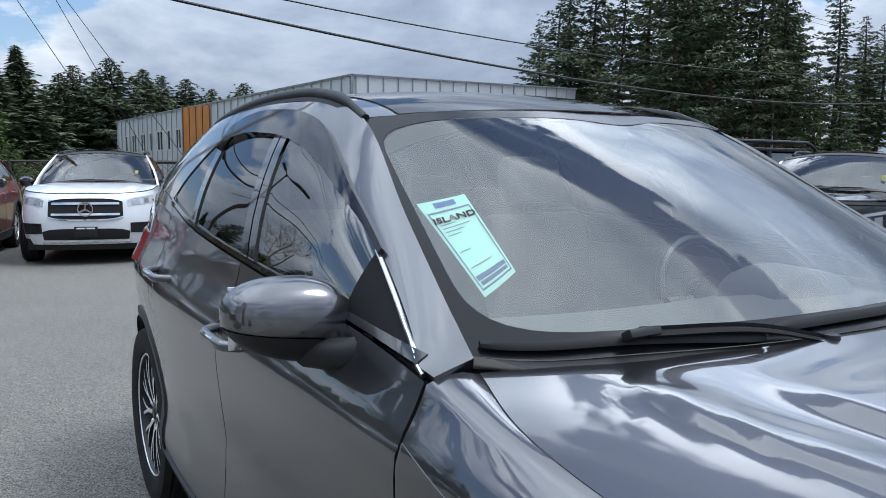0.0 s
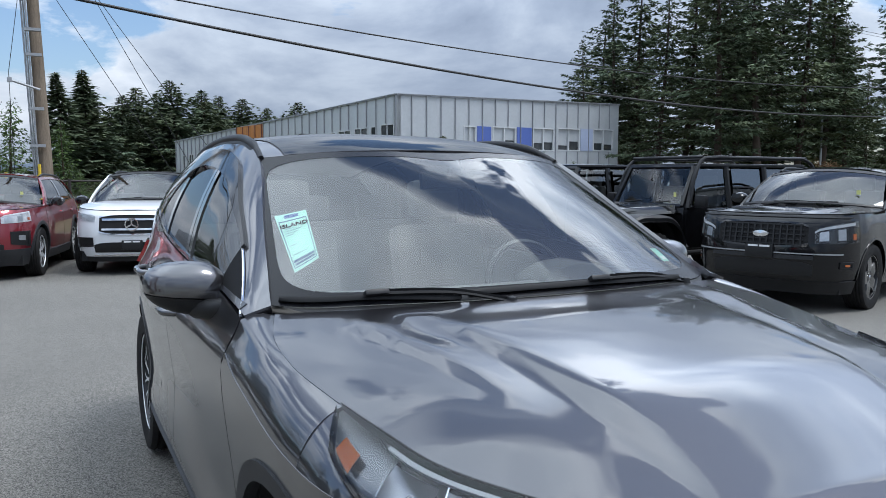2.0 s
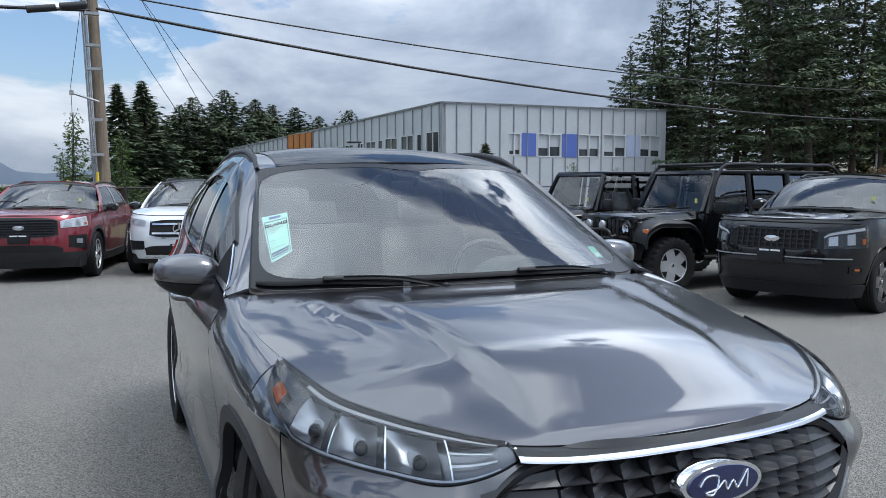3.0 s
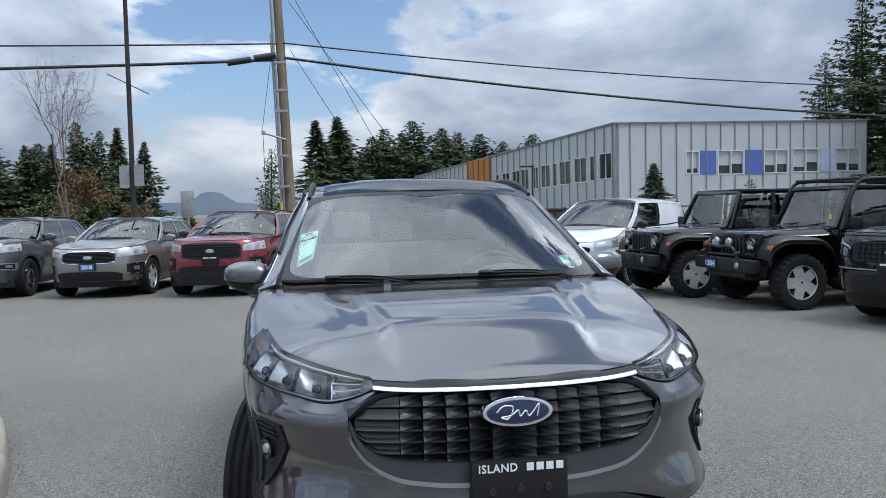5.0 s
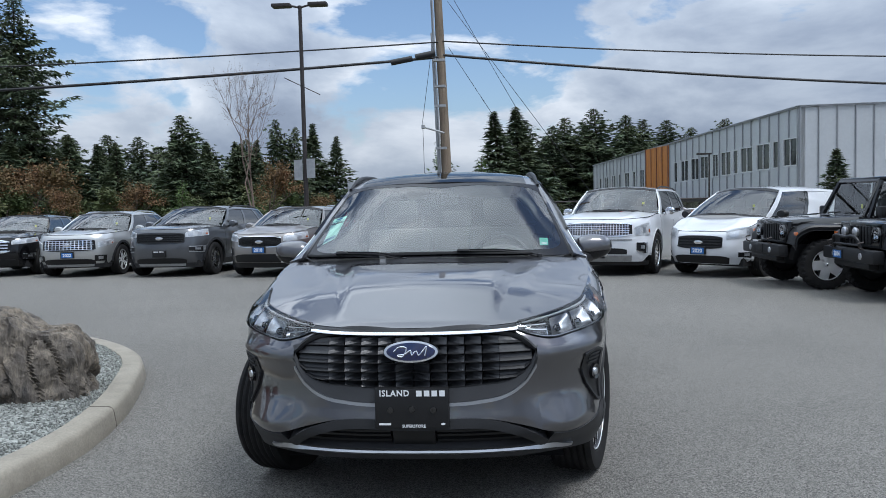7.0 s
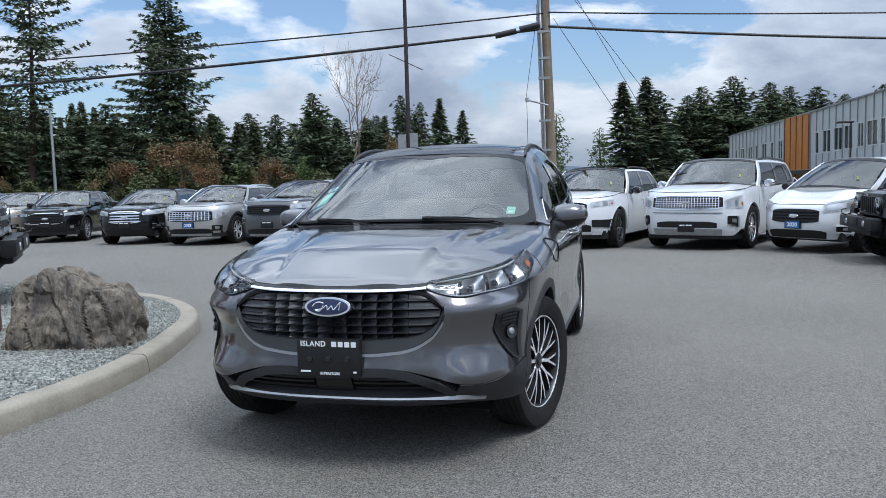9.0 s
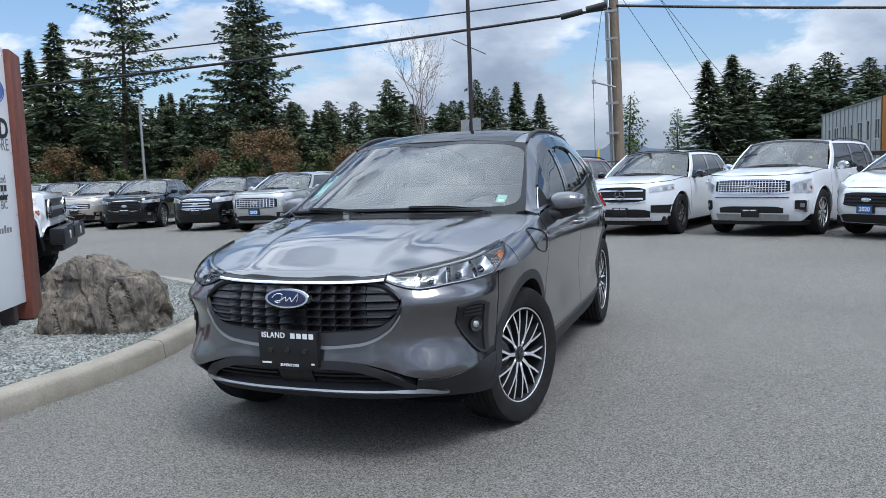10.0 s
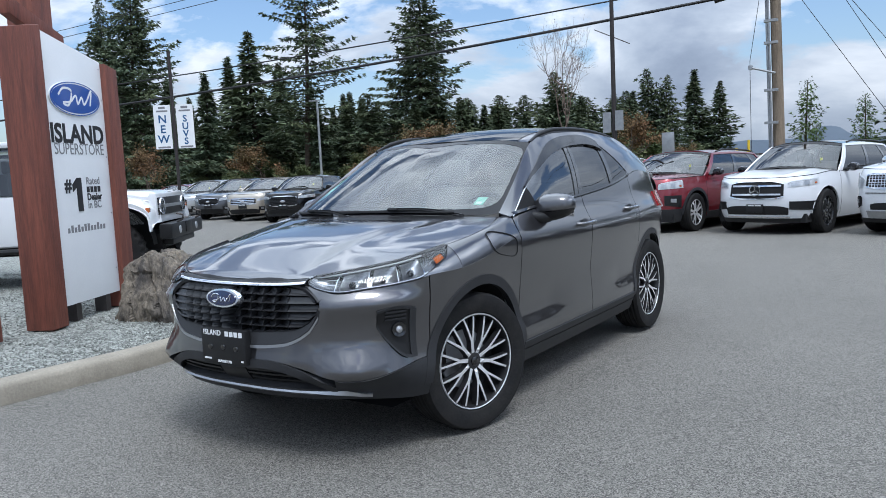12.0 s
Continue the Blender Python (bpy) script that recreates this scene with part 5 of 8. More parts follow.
# ---------------- trees ----------------
def conifer_mesh(seed, h, spread, boughs, droop, needle, leaf=0.34, bare=0.05, power=0.8, step=0.26, ragged=0.35, sprays=7):
    """Trunk and crown meshes of a fir: single boughs at uneven heights, drooping and turned up at the tip, each hung with many small sprays."""
    rng = np.random.default_rng(seed)
    zs = np.linspace(0, h, 14)
    sway = np.stack([0.014 * h * np.sin(zs / h * 3 + seed), 0.011 * h * np.cos(zs / h * 4 + seed), zs], 1)
    trunk = [tube(sway, np.linspace(h * 0.010 + 0.05, 0.02, 14), 9)]
    v = []
    up_ = np.array((0.0, 0.0, 1.0))
    for b in range(boughs):
        t = bare + (0.995 - bare) * ((b + rng.random()) / boughs) ** 0.92
        a = 2.39996 * b + rng.normal() * 0.3
        lobe = 1 + ragged * noise.noise((math.cos(a) * 1.3 + seed, math.sin(a) * 1.3, t * 5.0)) * 2.0
        prof = min(1.0, (t - bare) / 0.10 + 0.40) * (1 - t) ** power
        ln = max(0.08, spread * prof * max(0.25, lobe) * rng.uniform(0.60, 1.10))
        d = np.array((math.cos(a), math.sin(a), 0.0))
        side = np.array((-d[1], d[0], 0.0))
        base = np.array((np.interp(t * h, zs, sway[:, 0]), np.interp(t * h, zs, sway[:, 1]), t * h))
        slope, curl = -droop - 0.25 * (1 - t) + 0.40 * t**2 + rng.normal() * 0.08, rng.uniform(0.05, 0.28)
        at = lambda q: base + d * ln * q + up_ * (slope * ln * q + curl * ln * q * q)
        if ln > 0.9:
            trunk.append(tube([base, at(0.5), at(0.92)], [0.010 * ln + 0.012, 0.006 * ln + 0.008, 0.005], 3, False))
        segs = max(2, int(ln / step))
        fine = leaf * min(1.0, 0.42 + (1 - t) * 2.5)
        for k in range(segs):
            q = 0.10 + 0.92 * (k + rng.random()) / segs
            wide = ln * 0.30 * (1.08 - q) + 0.12
            c0 = at(q)
            for _ in range(sprays):
                sx = rng.uniform(-1, 1)
                c = c0 + side * sx * wide + up_ * (rng.uniform(-0.34, 0.10) * (0.25 + 0.5 * wide)) - d * abs(sx) * wide * 0.25
                dirn = d * rng.uniform(0.2, 1.0) + side * (sx * 0.9 + rng.normal() * 0.3) + up_ * rng.uniform(-0.75, 0.2)
                dirn /= np.linalg.norm(dirn)
                pr = np.cross(dirn, rng.normal(size=3) * 0.7 + up_)
                pr *= fine * rng.uniform(0.20, 0.34) / max(np.linalg.norm(pr), 1e-6)
                tip = c + dirn * fine * rng.uniform(0.7, 1.5)
                v += [c + pr, tip, c - pr]
    f = [(3 * i, 3 * i + 1, 3 * i + 2) for i in range(len(v) // 3)]
    return mesh_of("trunk", joined(*trunk), M_BARK), mesh_of("crown", (np.array(v), f), needle, smooth=False)


FIRS = [conifer_mesh(1, 12, 2.6, 200, 0.10, M_NEEDLE, 0.36, power=1.25), conifer_mesh(2, 12, 2.4, 190, 0.18, M_NEEDLE2, 0.36, power=1.1), conifer_mesh(3, 12, 2.9, 200, 0.05, M_NEEDLE, 0.38, power=1.3), conifer_mesh(7, 12, 2.5, 170, 0.14, M_NEEDLE2, 0.36, power=1.0, ragged=0.6)]
BIG = conifer_mesh(11, 21, 5.6, 320, 0.10, M_NEEDLE, 0.34, 0.04, 0.82, 0.24, 0.45)
PINE = conifer_mesh(12, 22, 5.0, 110, 0.02, M_NEEDLE2, 0.36, 0.22, 0.42, 0.24, 0.8)
BELT = [conifer_mesh(41, 12, 2.7, 210, 0.10, M_NEEDLE, 0.36, 0.03, 0.72, ragged=0.55), conifer_mesh(42, 12, 2.4, 200, 0.16, M_NEEDLE2, 0.36, 0.03, 0.60, ragged=0.65)]
GROVE = [conifer_mesh(21, 24, 3.7, 120, 0.12, M_NEEDLE2, 0.40, 0.20, 0.55, 0.26, 0.9), conifer_mesh(22, 26, 3.3, 130, 0.18, M_NEEDLE, 0.40, 0.24, 0.62, 0.26, 0.8), conifer_mesh(25, 25, 4.0, 110, 0.10, M_NEEDLE2, 0.42, 0.18, 0.50, 0.26, 1.0)]


def plant(meshes, x, y, h, base_h, turn, label, wide=1.0, group="conifers", name="fir_tree", category="tree", zb_=None):
    t = thing(name, pose(x, y, (lot(x, y) if zb_ is None else zb_) - 0.05, 0, 0, turn), label, category, group)
    s = h / base_h
    for nm, me in zip(("trunk", "crown"), meshes):
        p_ = part(nm, me, None, t)
        p_.scale = (s * wide, s * wide, s)
    return t


FIR_AT = [(0.1, 71.7, 9.6), (2.5, 74.6, 10.3), (7.4, 96.3, 10.3), (9.4, 101.2, 11.8), (12.2, 105.9, 11.4), (12.7, 95.7, 12.2), (19.4, 114.9, 13.3), (22.7, 119.4, 13.0), (27.6, 123.5, 13.2), (38.6, 130.9, 13.8)]
FIR_AT += [(-18.7, 73.9, 9.2), (-16.6, 74.3, 7.9), (-54.2, 65.1, 9.3), (-52.1, 60.4, 9.4), (-58.5, 46.4, 11.1), (-59.0, 53.4, 16.0), (-64.2, 55.1, 14.1), (-58.5, 67.7, 10.2), (-56.3, 63.0, 8.2), (-64.2, 62.4, 14.1), (-64.6, 46.8, 11.2)]
for i, (x, y, h) in enumerate(FIR_AT):
    plant(BELT[i % 2] if 1 < i < 10 else FIRS[i % 4], x, y, h + 1.3, 12, 47 * i, "dark green fir with drooping boughs", 2.3 if i < 2 else 2.0 if i < 10 else 1.75 if i < 12 else 1.6)
for x, y, h, w, i in ((-17.3, 54.9, 8.9, 1.25, 0), (-15.9, 55.4, 8.3, 1.2, 1), (-20.6, 60.0, 7.2, 1.7, 0), (-22.4, 61.0, 7.6, 1.7, 1)):
    plant(BELT[i], x, y, h, 12, 110 * x, "broad round-topped dark conifer behind the yard", w)
rr_ = random.Random(4)
for i in range(57):
    x = -90 + i * 1.3
    y = 62 + 10 * math.sin(i * 1.7) + 0.25 * max(0, -x - 40)
    tall = 0.7 if -40 < x < -12 else 0.0
    if x > -21.5:
        continue
    if i % 3 == 0:
        plant(BELT[(i // 3) % 2], x, y, rr_.uniform(7.4, 9.4) + tall, 12, 61 * i, "round-topped dark conifer in the tree belt behind the yard", 1.7)
    else:
        plant(FIRS[i % 4], x, y, rr_.uniform(6.4, 9.0) + tall, 12, 61 * i, "dark conifer in the tree belt behind the yard", 1.9)
for i in range(15):
    x = -100 + i * 4.0
    y = 58 + 7 * math.sin(i * 2.3) - 0.35 * max(0, -x - 60)
    plant(FIRS[(i + 1) % 4], x, y, rr_.uniform(8.5, 12.0), 12, 71 * i, "tall dark conifer in the tree belt beyond the yard", 1.35)
for i in range(25):
    plant(BELT[i % 2], -96 + i * 2.9, 76 + 4 * math.sin(i * 1.3), rr_.uniform(8.4, 10.4), 12, 89 * i, "dark conifer deep in the tree belt", 2.0)
for i in range(15):
    plant(BELT[i % 2], 4 + i * 3.0, 104 + 2.1 * i + 5 * math.sin(i * 2.1), rr_.uniform(10.4, 13.2), 12, 83 * i, "dark conifer in the far tree line", 1.9)
plant(BIG, -40.0, 57.0, 21, 21, 30, "large broad dark fir behind the yard", 1.3)
plant(PINE, -48.6, 50.3, 22, 22, 80, "tall open-crowned pine with a bare trunk", 1.2, name="pine_tree")
plant(BIG, -45.9, 30.1, 17.5, 21, 140, "large dense fir standing behind the sign", 1.05)
plant(BIG, -51.9, 31.9, 16.5, 21, 250, "large dense fir standing behind the sign")
GROVE_AT = [(35.1, 44.5, 12.9), (38.0, 44.6, 16.4), (40.8, 45.0, 18.7), (36.6, 38.0, 15.6), (44.9, 43.9, 19.5), (37.6, 34.2, 18.7), (44.4, 38.7, 19.5), (40.1, 33.0, 18.7), (47.9, 37.7, 19.5), (44.1, 32.8, 17.9), (46.6, 32.9, 16.4), (48.9, 33.1, 13.3), (53.1, 34.1, 10.5), (57.5, 34.7, 9.4), (50.5, 41, 17.2), (56, 40, 18.7), (61, 38, 17.2), (54, 46, 19.5)]
for i, (x, y, h) in enumerate(GROVE_AT):
    plant(GROVE[i % 3], x, y, h, 25, 53 * i, "tall dark fir of the grove with bare lower trunk", 1.3, "fir grove")


for i in range(2, 16):
    plant(GROVE[i % 3], 38 + i * 3.1, 57 + 3 * math.sin(i * 1.9) - 0.9 * i, rr_.uniform(14.0, 17.5), 25, 67 * i, "dark fir at the back of the grove", 1.7, "fir grove")


def broadleaf_mesh(seed, h, spread, leaves, leaf, mat_leaf, wood, levels=4, up=0.5):
    """A tree with a tapered trunk, forking limbs and small leaves along its twigs."""
    rng = np.random.default_rng(seed)
    wood_p, v, f = [], [], []

    def limb(p, d, ln, r, lev):
        mid = p + d * ln * 0.5 + rng.normal(size=3) * ln * 0.05
        e = p + d * ln
        wood_p.append(tube([p, mid, e], [r, r * 0.8, r * 0.58], 6 if lev < 2 else 3, False))
        if lev >= levels - 1:
            for _ in range(leaves):
                c = p + (e - p) * rng.uniform(0.1, 1.15) + rng.normal(size=3) * spread * 0.045
                a, b = rng.normal(size=3), rng.normal(size=3)
                a *= leaf / max(np.linalg.norm(a), 1e-6)
                b *= leaf * 0.6 / max(np.linalg.norm(b), 1e-6)
                o = len(v)
                v.extend([c - a, c + b, c + a, c - b])
                f.append((o, o + 1, o + 2, o + 3))
        if lev < levels:
            for _ in range(int(rng.integers(3, 5))):
                nd = d * 0.75 + rng.normal(size=3) * 0.48 + np.array((0, 0, up * 0.4))
                nd /= np.linalg.norm(nd)
                q = p + (e - p) * rng.uniform(0.5, 1.0)
                limb(q, nd, ln * rng.uniform(0.55, 0.78), r * 0.5, lev + 1)
    limb(np.zeros(3), np.array((0.02, 0.0, 1.0)), h * 0.36, h * 0.008 + 0.012, 0)
    return mesh_of("trunk", joined(*wood_p), wood), mesh_of("crown", (np.array(v), f), mat_leaf, smooth=False)


BRONZE = broadleaf_mesh(31, 6, 3.0, 16, 0.075, M_LEAFB, M_BARK)
BARE = broadleaf_mesh(32, 8, 2.5, 1, 0.026, M_LEAFB, M_BARE, 5, 0.9)
SHRUB = broadleaf_mesh(34, 4, 2.6, 13, 0.10, M_LEAFD, M_BARK, 4, 0.3)
for i in range(34):
    x = -62 + i * 1.75
    if x > -13:
        continue
    plant(SHRUB, x, 50 + 5 * math.sin(i * 2.3), rr_.uniform(3.0, 4.6), 4, 97 * i, "dark green undergrowth below the tree belt", 1.5, "undergrowth", "shrub", "shrub")
for i in range(16):
    plant(SHRUB, 36.5 + i * 1.9, 47 - 0.75 * i + 2.5 * math.sin(i * 2.7), rr_.uniform(3.0, 4.6), 4, 59 * i, "dark green undergrowth below the firs", 1.7, "undergrowth", "shrub", "shrub")
for x, y, h in ((-7.2, 52, 2.2), (-5.4, 50, 1.8), (-3.4, 53, 2.0), (-9.0, 54, 2.2), (-11.2, 52, 2.0), (-13.0, 50, 2.4), (1.6, 50, 2.2), (3.6, 54, 2.6)):
    plant(SHRUB, x, y, h, 4, x * 53, "round green shrub beyond the yard", 1.5, "undergrowth", "shrub", "shrub")
YOUNG = conifer_mesh(51, 6, 0.95, 80, -1.0, M_LEAFG, 0.17, 0.20, 0.5, 0.13, 0.7, 5)
for x, y, h, w in ((-12.9, 38.3, 6.2, 1.0), (-29.6, 45.8, 7.4, 1.3), (-32.8, 47.8, 7.6, 1.3), (-33.6, 21.4, 5.0, 1.1), (-24, 44, 5.2, 1.3), (-36.5, 44, 5.5, 1.3), (-27, 40, 4.6, 1.3), (-9.5, 40, 3.6, 1.3), (-42, 38, 6.0, 1.3), (42, 30, 4.0, 1.4)):
    plant(BRONZE, x, y, h, 6, x * 31, "broadleaf tree coming into bronze spring leaf", w, "broadleaf trees", "leafy_tree")
plant(BARE, -7.2, 17.6, 7.2, 8, 12, "tall nearly bare tree with fine twigs", 0.72, "broadleaf trees", "bare_tree")
for x, y, h in ((-11.6, 23.0, 3.6), (-2.4, 31.4, 6.1), (-0.55, 35.5, 5.5), (-3.2, 39.7, 4.4), (-0.3, 24.5, 2.6), (18.6, 27.0, 3.6), (22.5, 29, 3.4), (-6.5, 33, 2.6), (-8.0, 33, 2.6)):
    plant(YOUNG, x, y, h * 0.78, 6, x * 77, "young tree with bright green spring leaves", 1.0, "young trees", "young_tree")
plant(FIRS[1], 13.4, 25.4, 3.5, 12, 10, "small planted fir beside the clad building", 2.5)

# ---------------- timber sign on the gravel ----------------
sa, sb = Vector((-3.67, -1.03)), Vector((-4.10, -0.17))
along = (sb - sa)
yaw = math.degrees(math.atan2(along.y, along.x))
slen = along.length
sign = thing("dealer_sign", pose(sa.x, sa.y, 0.15, 0, 0, yaw), "tall white sign board between heavy red-brown timbers", "sign")
# local x runs along the board, which faces -y; the top falls towards the far end
T0, T1, BZ = 2.60, 2.42, 0.16
part("panel", moved(prism([(0, BZ), (slen, BZ), (slen, T1), (0, T0)], 0.06), Matrix.Translation((0, -0.03, 0))), M_WHITE, sign, "white sign board", bevel=0.004)
part("timber_post", moved(prism([(-0.22, 0), (0, 0), (0, T0 + 0.02), (-0.22, T0 - 0.02)], 0.26), Matrix.Translation((0, -0.08, 0))), M_WOOD, sign, bevel=0.012)
part("timber_post", moved(prism([(slen, 0), (slen + 0.22, 0), (slen + 0.22, T1 - 0.05), (slen, T1 - 0.01)], 0.34), Matrix.Translation((0, -0.08, 0))), M_WOOD, sign, bevel=0.012)
part("timber_post", moved(prism([(0.48, 0), (0.78, 0), (0.78, T0 + 0.72), (0.48, T0 + 0.80)], 0.26), Matrix.Translation((0, 0.30, 0))), M_WOOD, sign, bevel=0.012)
part("timber_beam", moved(prism([(0.02, T0 + 0.14), (0.78, T0 - 0.10), (0.78, T0 + 0.06), (0.02, T0 + 0.30)], 0.10), Matrix.Translation((0, 0.20, 0))), M_WOOD, sign, bevel=0.012)
part("timber_post", box(-0.98, -0.62, 0.10, 0.40, 0.0, 0.66), M_WOOD, sign, bevel=0.012)
part("board_bracket", box(0.22, 0.30, -0.02, 0.1, 0.0, BZ), M_STEEL, sign)
part("board_bracket", box(slen - 0.25, slen - 0.17, -0.02, 0.1, 0.0, BZ), M_STEEL, sign)
for z in (0.4, 0.95, 1.5, 2.05, 2.35):
    for x in (0.03, slen - 0.03):
        part("screw", moved(lathe([(0.001, -0.034), (0.007, -0.033), (0.007, -0.03)], 8, "y"), Matrix.Translation((x, 0, z))), M_GALV, sign)
cx = slen * 0.51
oval = part("oval_emblem", moved(lathe([(0.001, -0.012), (0.40, -0.012), (0.40, 0.0)], 48, "y"), Matrix.Translation((cx, -0.03, 2.03)) @ Matrix.Diagonal((1, 1, 0.39, 1))), M_WHITE, sign, "blue and white oval emblem")
part("oval_rim", moved(lathe([(0.372, -0.0125), (0.392, -0.0125), (0.392, -0.012), (0.372, -0.012)], 48, "y"), Matrix.Translation((cx, -0.031, 2.03)) @ Matrix.Diagonal((1, 1, 0.39, 1))), M_SIGNBLUE, oval)
part("oval_field", moved(lathe([(0.001, -0.014), (0.37, -0.014), (0.37, 0.0)], 48, "y"), Matrix.Translation((cx, -0.03, 2.03)) @ Matrix.Diagonal((1, 1, 0.36, 1))), M_SIGNBLUE, oval)
sw = smooth_curve([(-0.27, 0, 0.02), (-0.20, 0, 0.08), (-0.07, 0, 0.07), (-0.14, 0, -0.07), (-0.21, 0, -0.05), (-0.09, 0, -0.03), (0.0, 0, 0.03), (0.02, 0, -0.045), (0.09, 0, 0.02), (0.12, 0, -0.045), (0.18, 0, 0.01), (0.25, 0, 0.09), (0.22, 0, -0.05)], 60)
part("emblem_stroke", moved(tube(sw, 0.012, 6), Matrix.Translation((cx, -0.044, 2.03)) @ Matrix.Diagonal((1, 0.2, 1, 1))), M_WHITE, oval)
words("ISLAND", 0.235, M_INK, sign, Matrix.Translation((cx, -0.032, 1.700)), squeeze=1.06, weight=0.008, label="bold black lettering")
words("SUPERSTORE", 0.148, M_INKG, sign, Matrix.Translation((cx + 0.01, -0.032, 1.565)), squeeze=0.93)
words("#", 0.165, M_INK, sign, Matrix.Translation((cx - 0.235, -0.032, 1.235)), weight=0.006)
part("numeral_one", moved(prism([(-0.022, 0), (0.058, 0), (0.058, 0.31), (-0.010, 0.31), (-0.085, 0.25), (-0.085, 0.18), (-0.022, 0.222)], 0.004), Matrix.Translation((cx - 0.085, -0.035, 0.995))), M_INK, sign, "bold black numeral", smooth=False)
words("Rated", 0.098, M_INKG, sign, Matrix.Translation((cx + 0.05, -0.032, 1.270)), align="LEFT", weight=0.001)
for i in range(4):
    part("brand_bar", box(cx + 0.055 + i * 0.060, cx + 0.100 + i * 0.060, -0.033, -0.03, 1.165, 1.220), M_INK, sign)
words("Dealer", 0.090, M_INK, sign, Matrix.Translation((cx + 0.05, -0.032, 1.120)), align="LEFT", weight=0.003)
words("in BC", 0.100, M_INKG, sign, Matrix.Translation((cx + 0.05, -0.032, 1.045)), align="LEFT", weight=0.001)
for i in range(12):
    tall_ = i in (1, 3, 5, 6, 9)
    part("web_address_bar", box(cx - 0.30 + i * 0.052, cx - 0.266 + i * 0.052, -0.032, -0.03, 0.806, 0.874 if tall_ else 0.852), M_INKG, sign)

# ---------------- parked vehicles ----------------
P_WHITE = paint("white_car_paint", (0.70, 0.71, 0.73), 0.0, 0.3)
P_SILVER = paint("silver_paint", (0.50, 0.50, 0.49), 0.7)
P_TAUPE = paint("taupe_paint", (0.27, 0.25, 0.235), 0.7)
P_GREY = paint("dark_grey_paint", (0.085, 0.089, 0.098), 0.6)
P_RED = paint("red_paint", (0.20, 0.008, 0.018), 0.45)
P_BLACK = mat("black_paint", (0.005, 0.005, 0.006), rough=0.12, coat=0.7, coat_ior=1.45, spec=0.2, vary=0.1)
P_GOLD = paint("pale_gold_paint", (0.48, 0.43, 0.36), 0.6)


def stand(x, y, head):
    """The pose of a vehicle whose nose stands at (x, y) and points head degrees from -y towards +x."""
    tilt = math.degrees(math.atan2(lot(x, y + 4) - lot(x, y), 4.0)) * math.cos(radians(head))
    return pose(x, y, lot(x, y) - 0.0, tilt, 0, head)


ROW = -11
parked("parked_suv", "red three-row suv with black mesh grille", stand(-2.52, 10.2, ROW), 5.04, 2.0, 1.78, 2.86, 0.95, 0.385, P_RED, 1.15, 1.18, 1.10, rail=M_BLACK, grille=(0.56, 0.76, 1.05), grille_mat=M_BLACK, frame_mat=M_BLACK, slats=7, lamp=(0.60, 0.50, 0.90, 1.08, 0.12), clad=0.08, mirror_mat=M_GLOSS, face=M_ALLOY, style="split5", ws=(1.2, 2.05), roof_end=4.45, rear_glass=4.9, skid=M_SATIN, z_belt=(1.15, 1.22), corner=(0.70, 0.90, 0.52, 0.74, M_BLACK), low=(0.62, 0.40, 0.60))
parked("parked_suv", "white luxury suv with a star badge and black wheels", stand(-0.12, 10.15, -14), 5.2, 1.97, 1.84, 3.13, 0.87, 0.40, P_WHITE, 1.2, 1.20, 1.07, rail=M_BLACK, fog=False, grille=(0.50, 0.68, 1.00), grille_mat=M_CHROME, frame_mat=M_CHROME, slats=2, lamp=(0.57, 0.56, 0.88, 1.05, 0.32), badge="round", face=M_GLOSS, style="ten", ws=(1.25, 2.1), roof_end=4.6, rear_glass=5.0, roof_mat=M_GLOSS, z_belt=(1.15, 1.22), low=(0.58, 0.37, 0.53), plate_z=0.41, nosein=0.02, mirror_mat=M_GLOSS, corner=(0.60, 0.96, 0.44, 0.60, M_BLACK), valance=0.30, strips=((0.62, 0.315, 0.340, M_CHROME),), star=0.105)
# the thin black strip draws the shadow line below the grille
parked("parked_suv", "white full-size suv with chrome mesh grille", stand(2.25, 9.9, -22), 5.33, 2.03, 1.95, 3.11, 0.98, 0.42, P_WHITE, 1.2, 1.29, 1.16, rail=M_BLACK, grille=(0.68, 0.82, 1.09), grille_mat=M_CHROME, frame_mat=M_CHROME, slats=6, vert=23, lamp=(0.71, 0.44, 0.83, 1.10, 0.08), square=0.35, ws=(1.25, 1.95), roof_end=4.85, rear_glass=5.15, z_belt=(1.24, 1.28), style="ten", face=M_CHROME, corner=(0.74, 0.905, 0.46, 0.66, M_CHROME), low=(0.58, 0.44, 0.56), plate_z=0.36, valance=0.29, strips=((0.66, 0.30, 0.42, M_GALV), (0.66, 0.715, 0.728, M_BLACK)), mirror_mat=M_CHROME)
parked("parked_van", "white compact cargo van with black grille", stand(4.05, 9.3, -45), 4.82, 1.84, 1.84, 3.06, 0.88, 0.33, P_WHITE, 0.85, 1.17, 0.90, rail=None, grille=(0.46, 0.58, 0.80), grille_mat=M_BLACK, frame_mat=M_BLACK, slats=4, lamp=(0.52, 0.80, 0.74, 1.02, 0.45), ws=(0.78, 1.75), roof_end=4.6, rear_glass=4.75, z_belt=(1.14, 1.18), card="2020", style="ten", face=M_GALV, category="van", blank=True, low=(0.58, 0.27, 0.42), corner=(0.76, 0.92, 0.36, 0.50, P_WHITE), mirror_mat=M_BLACK)
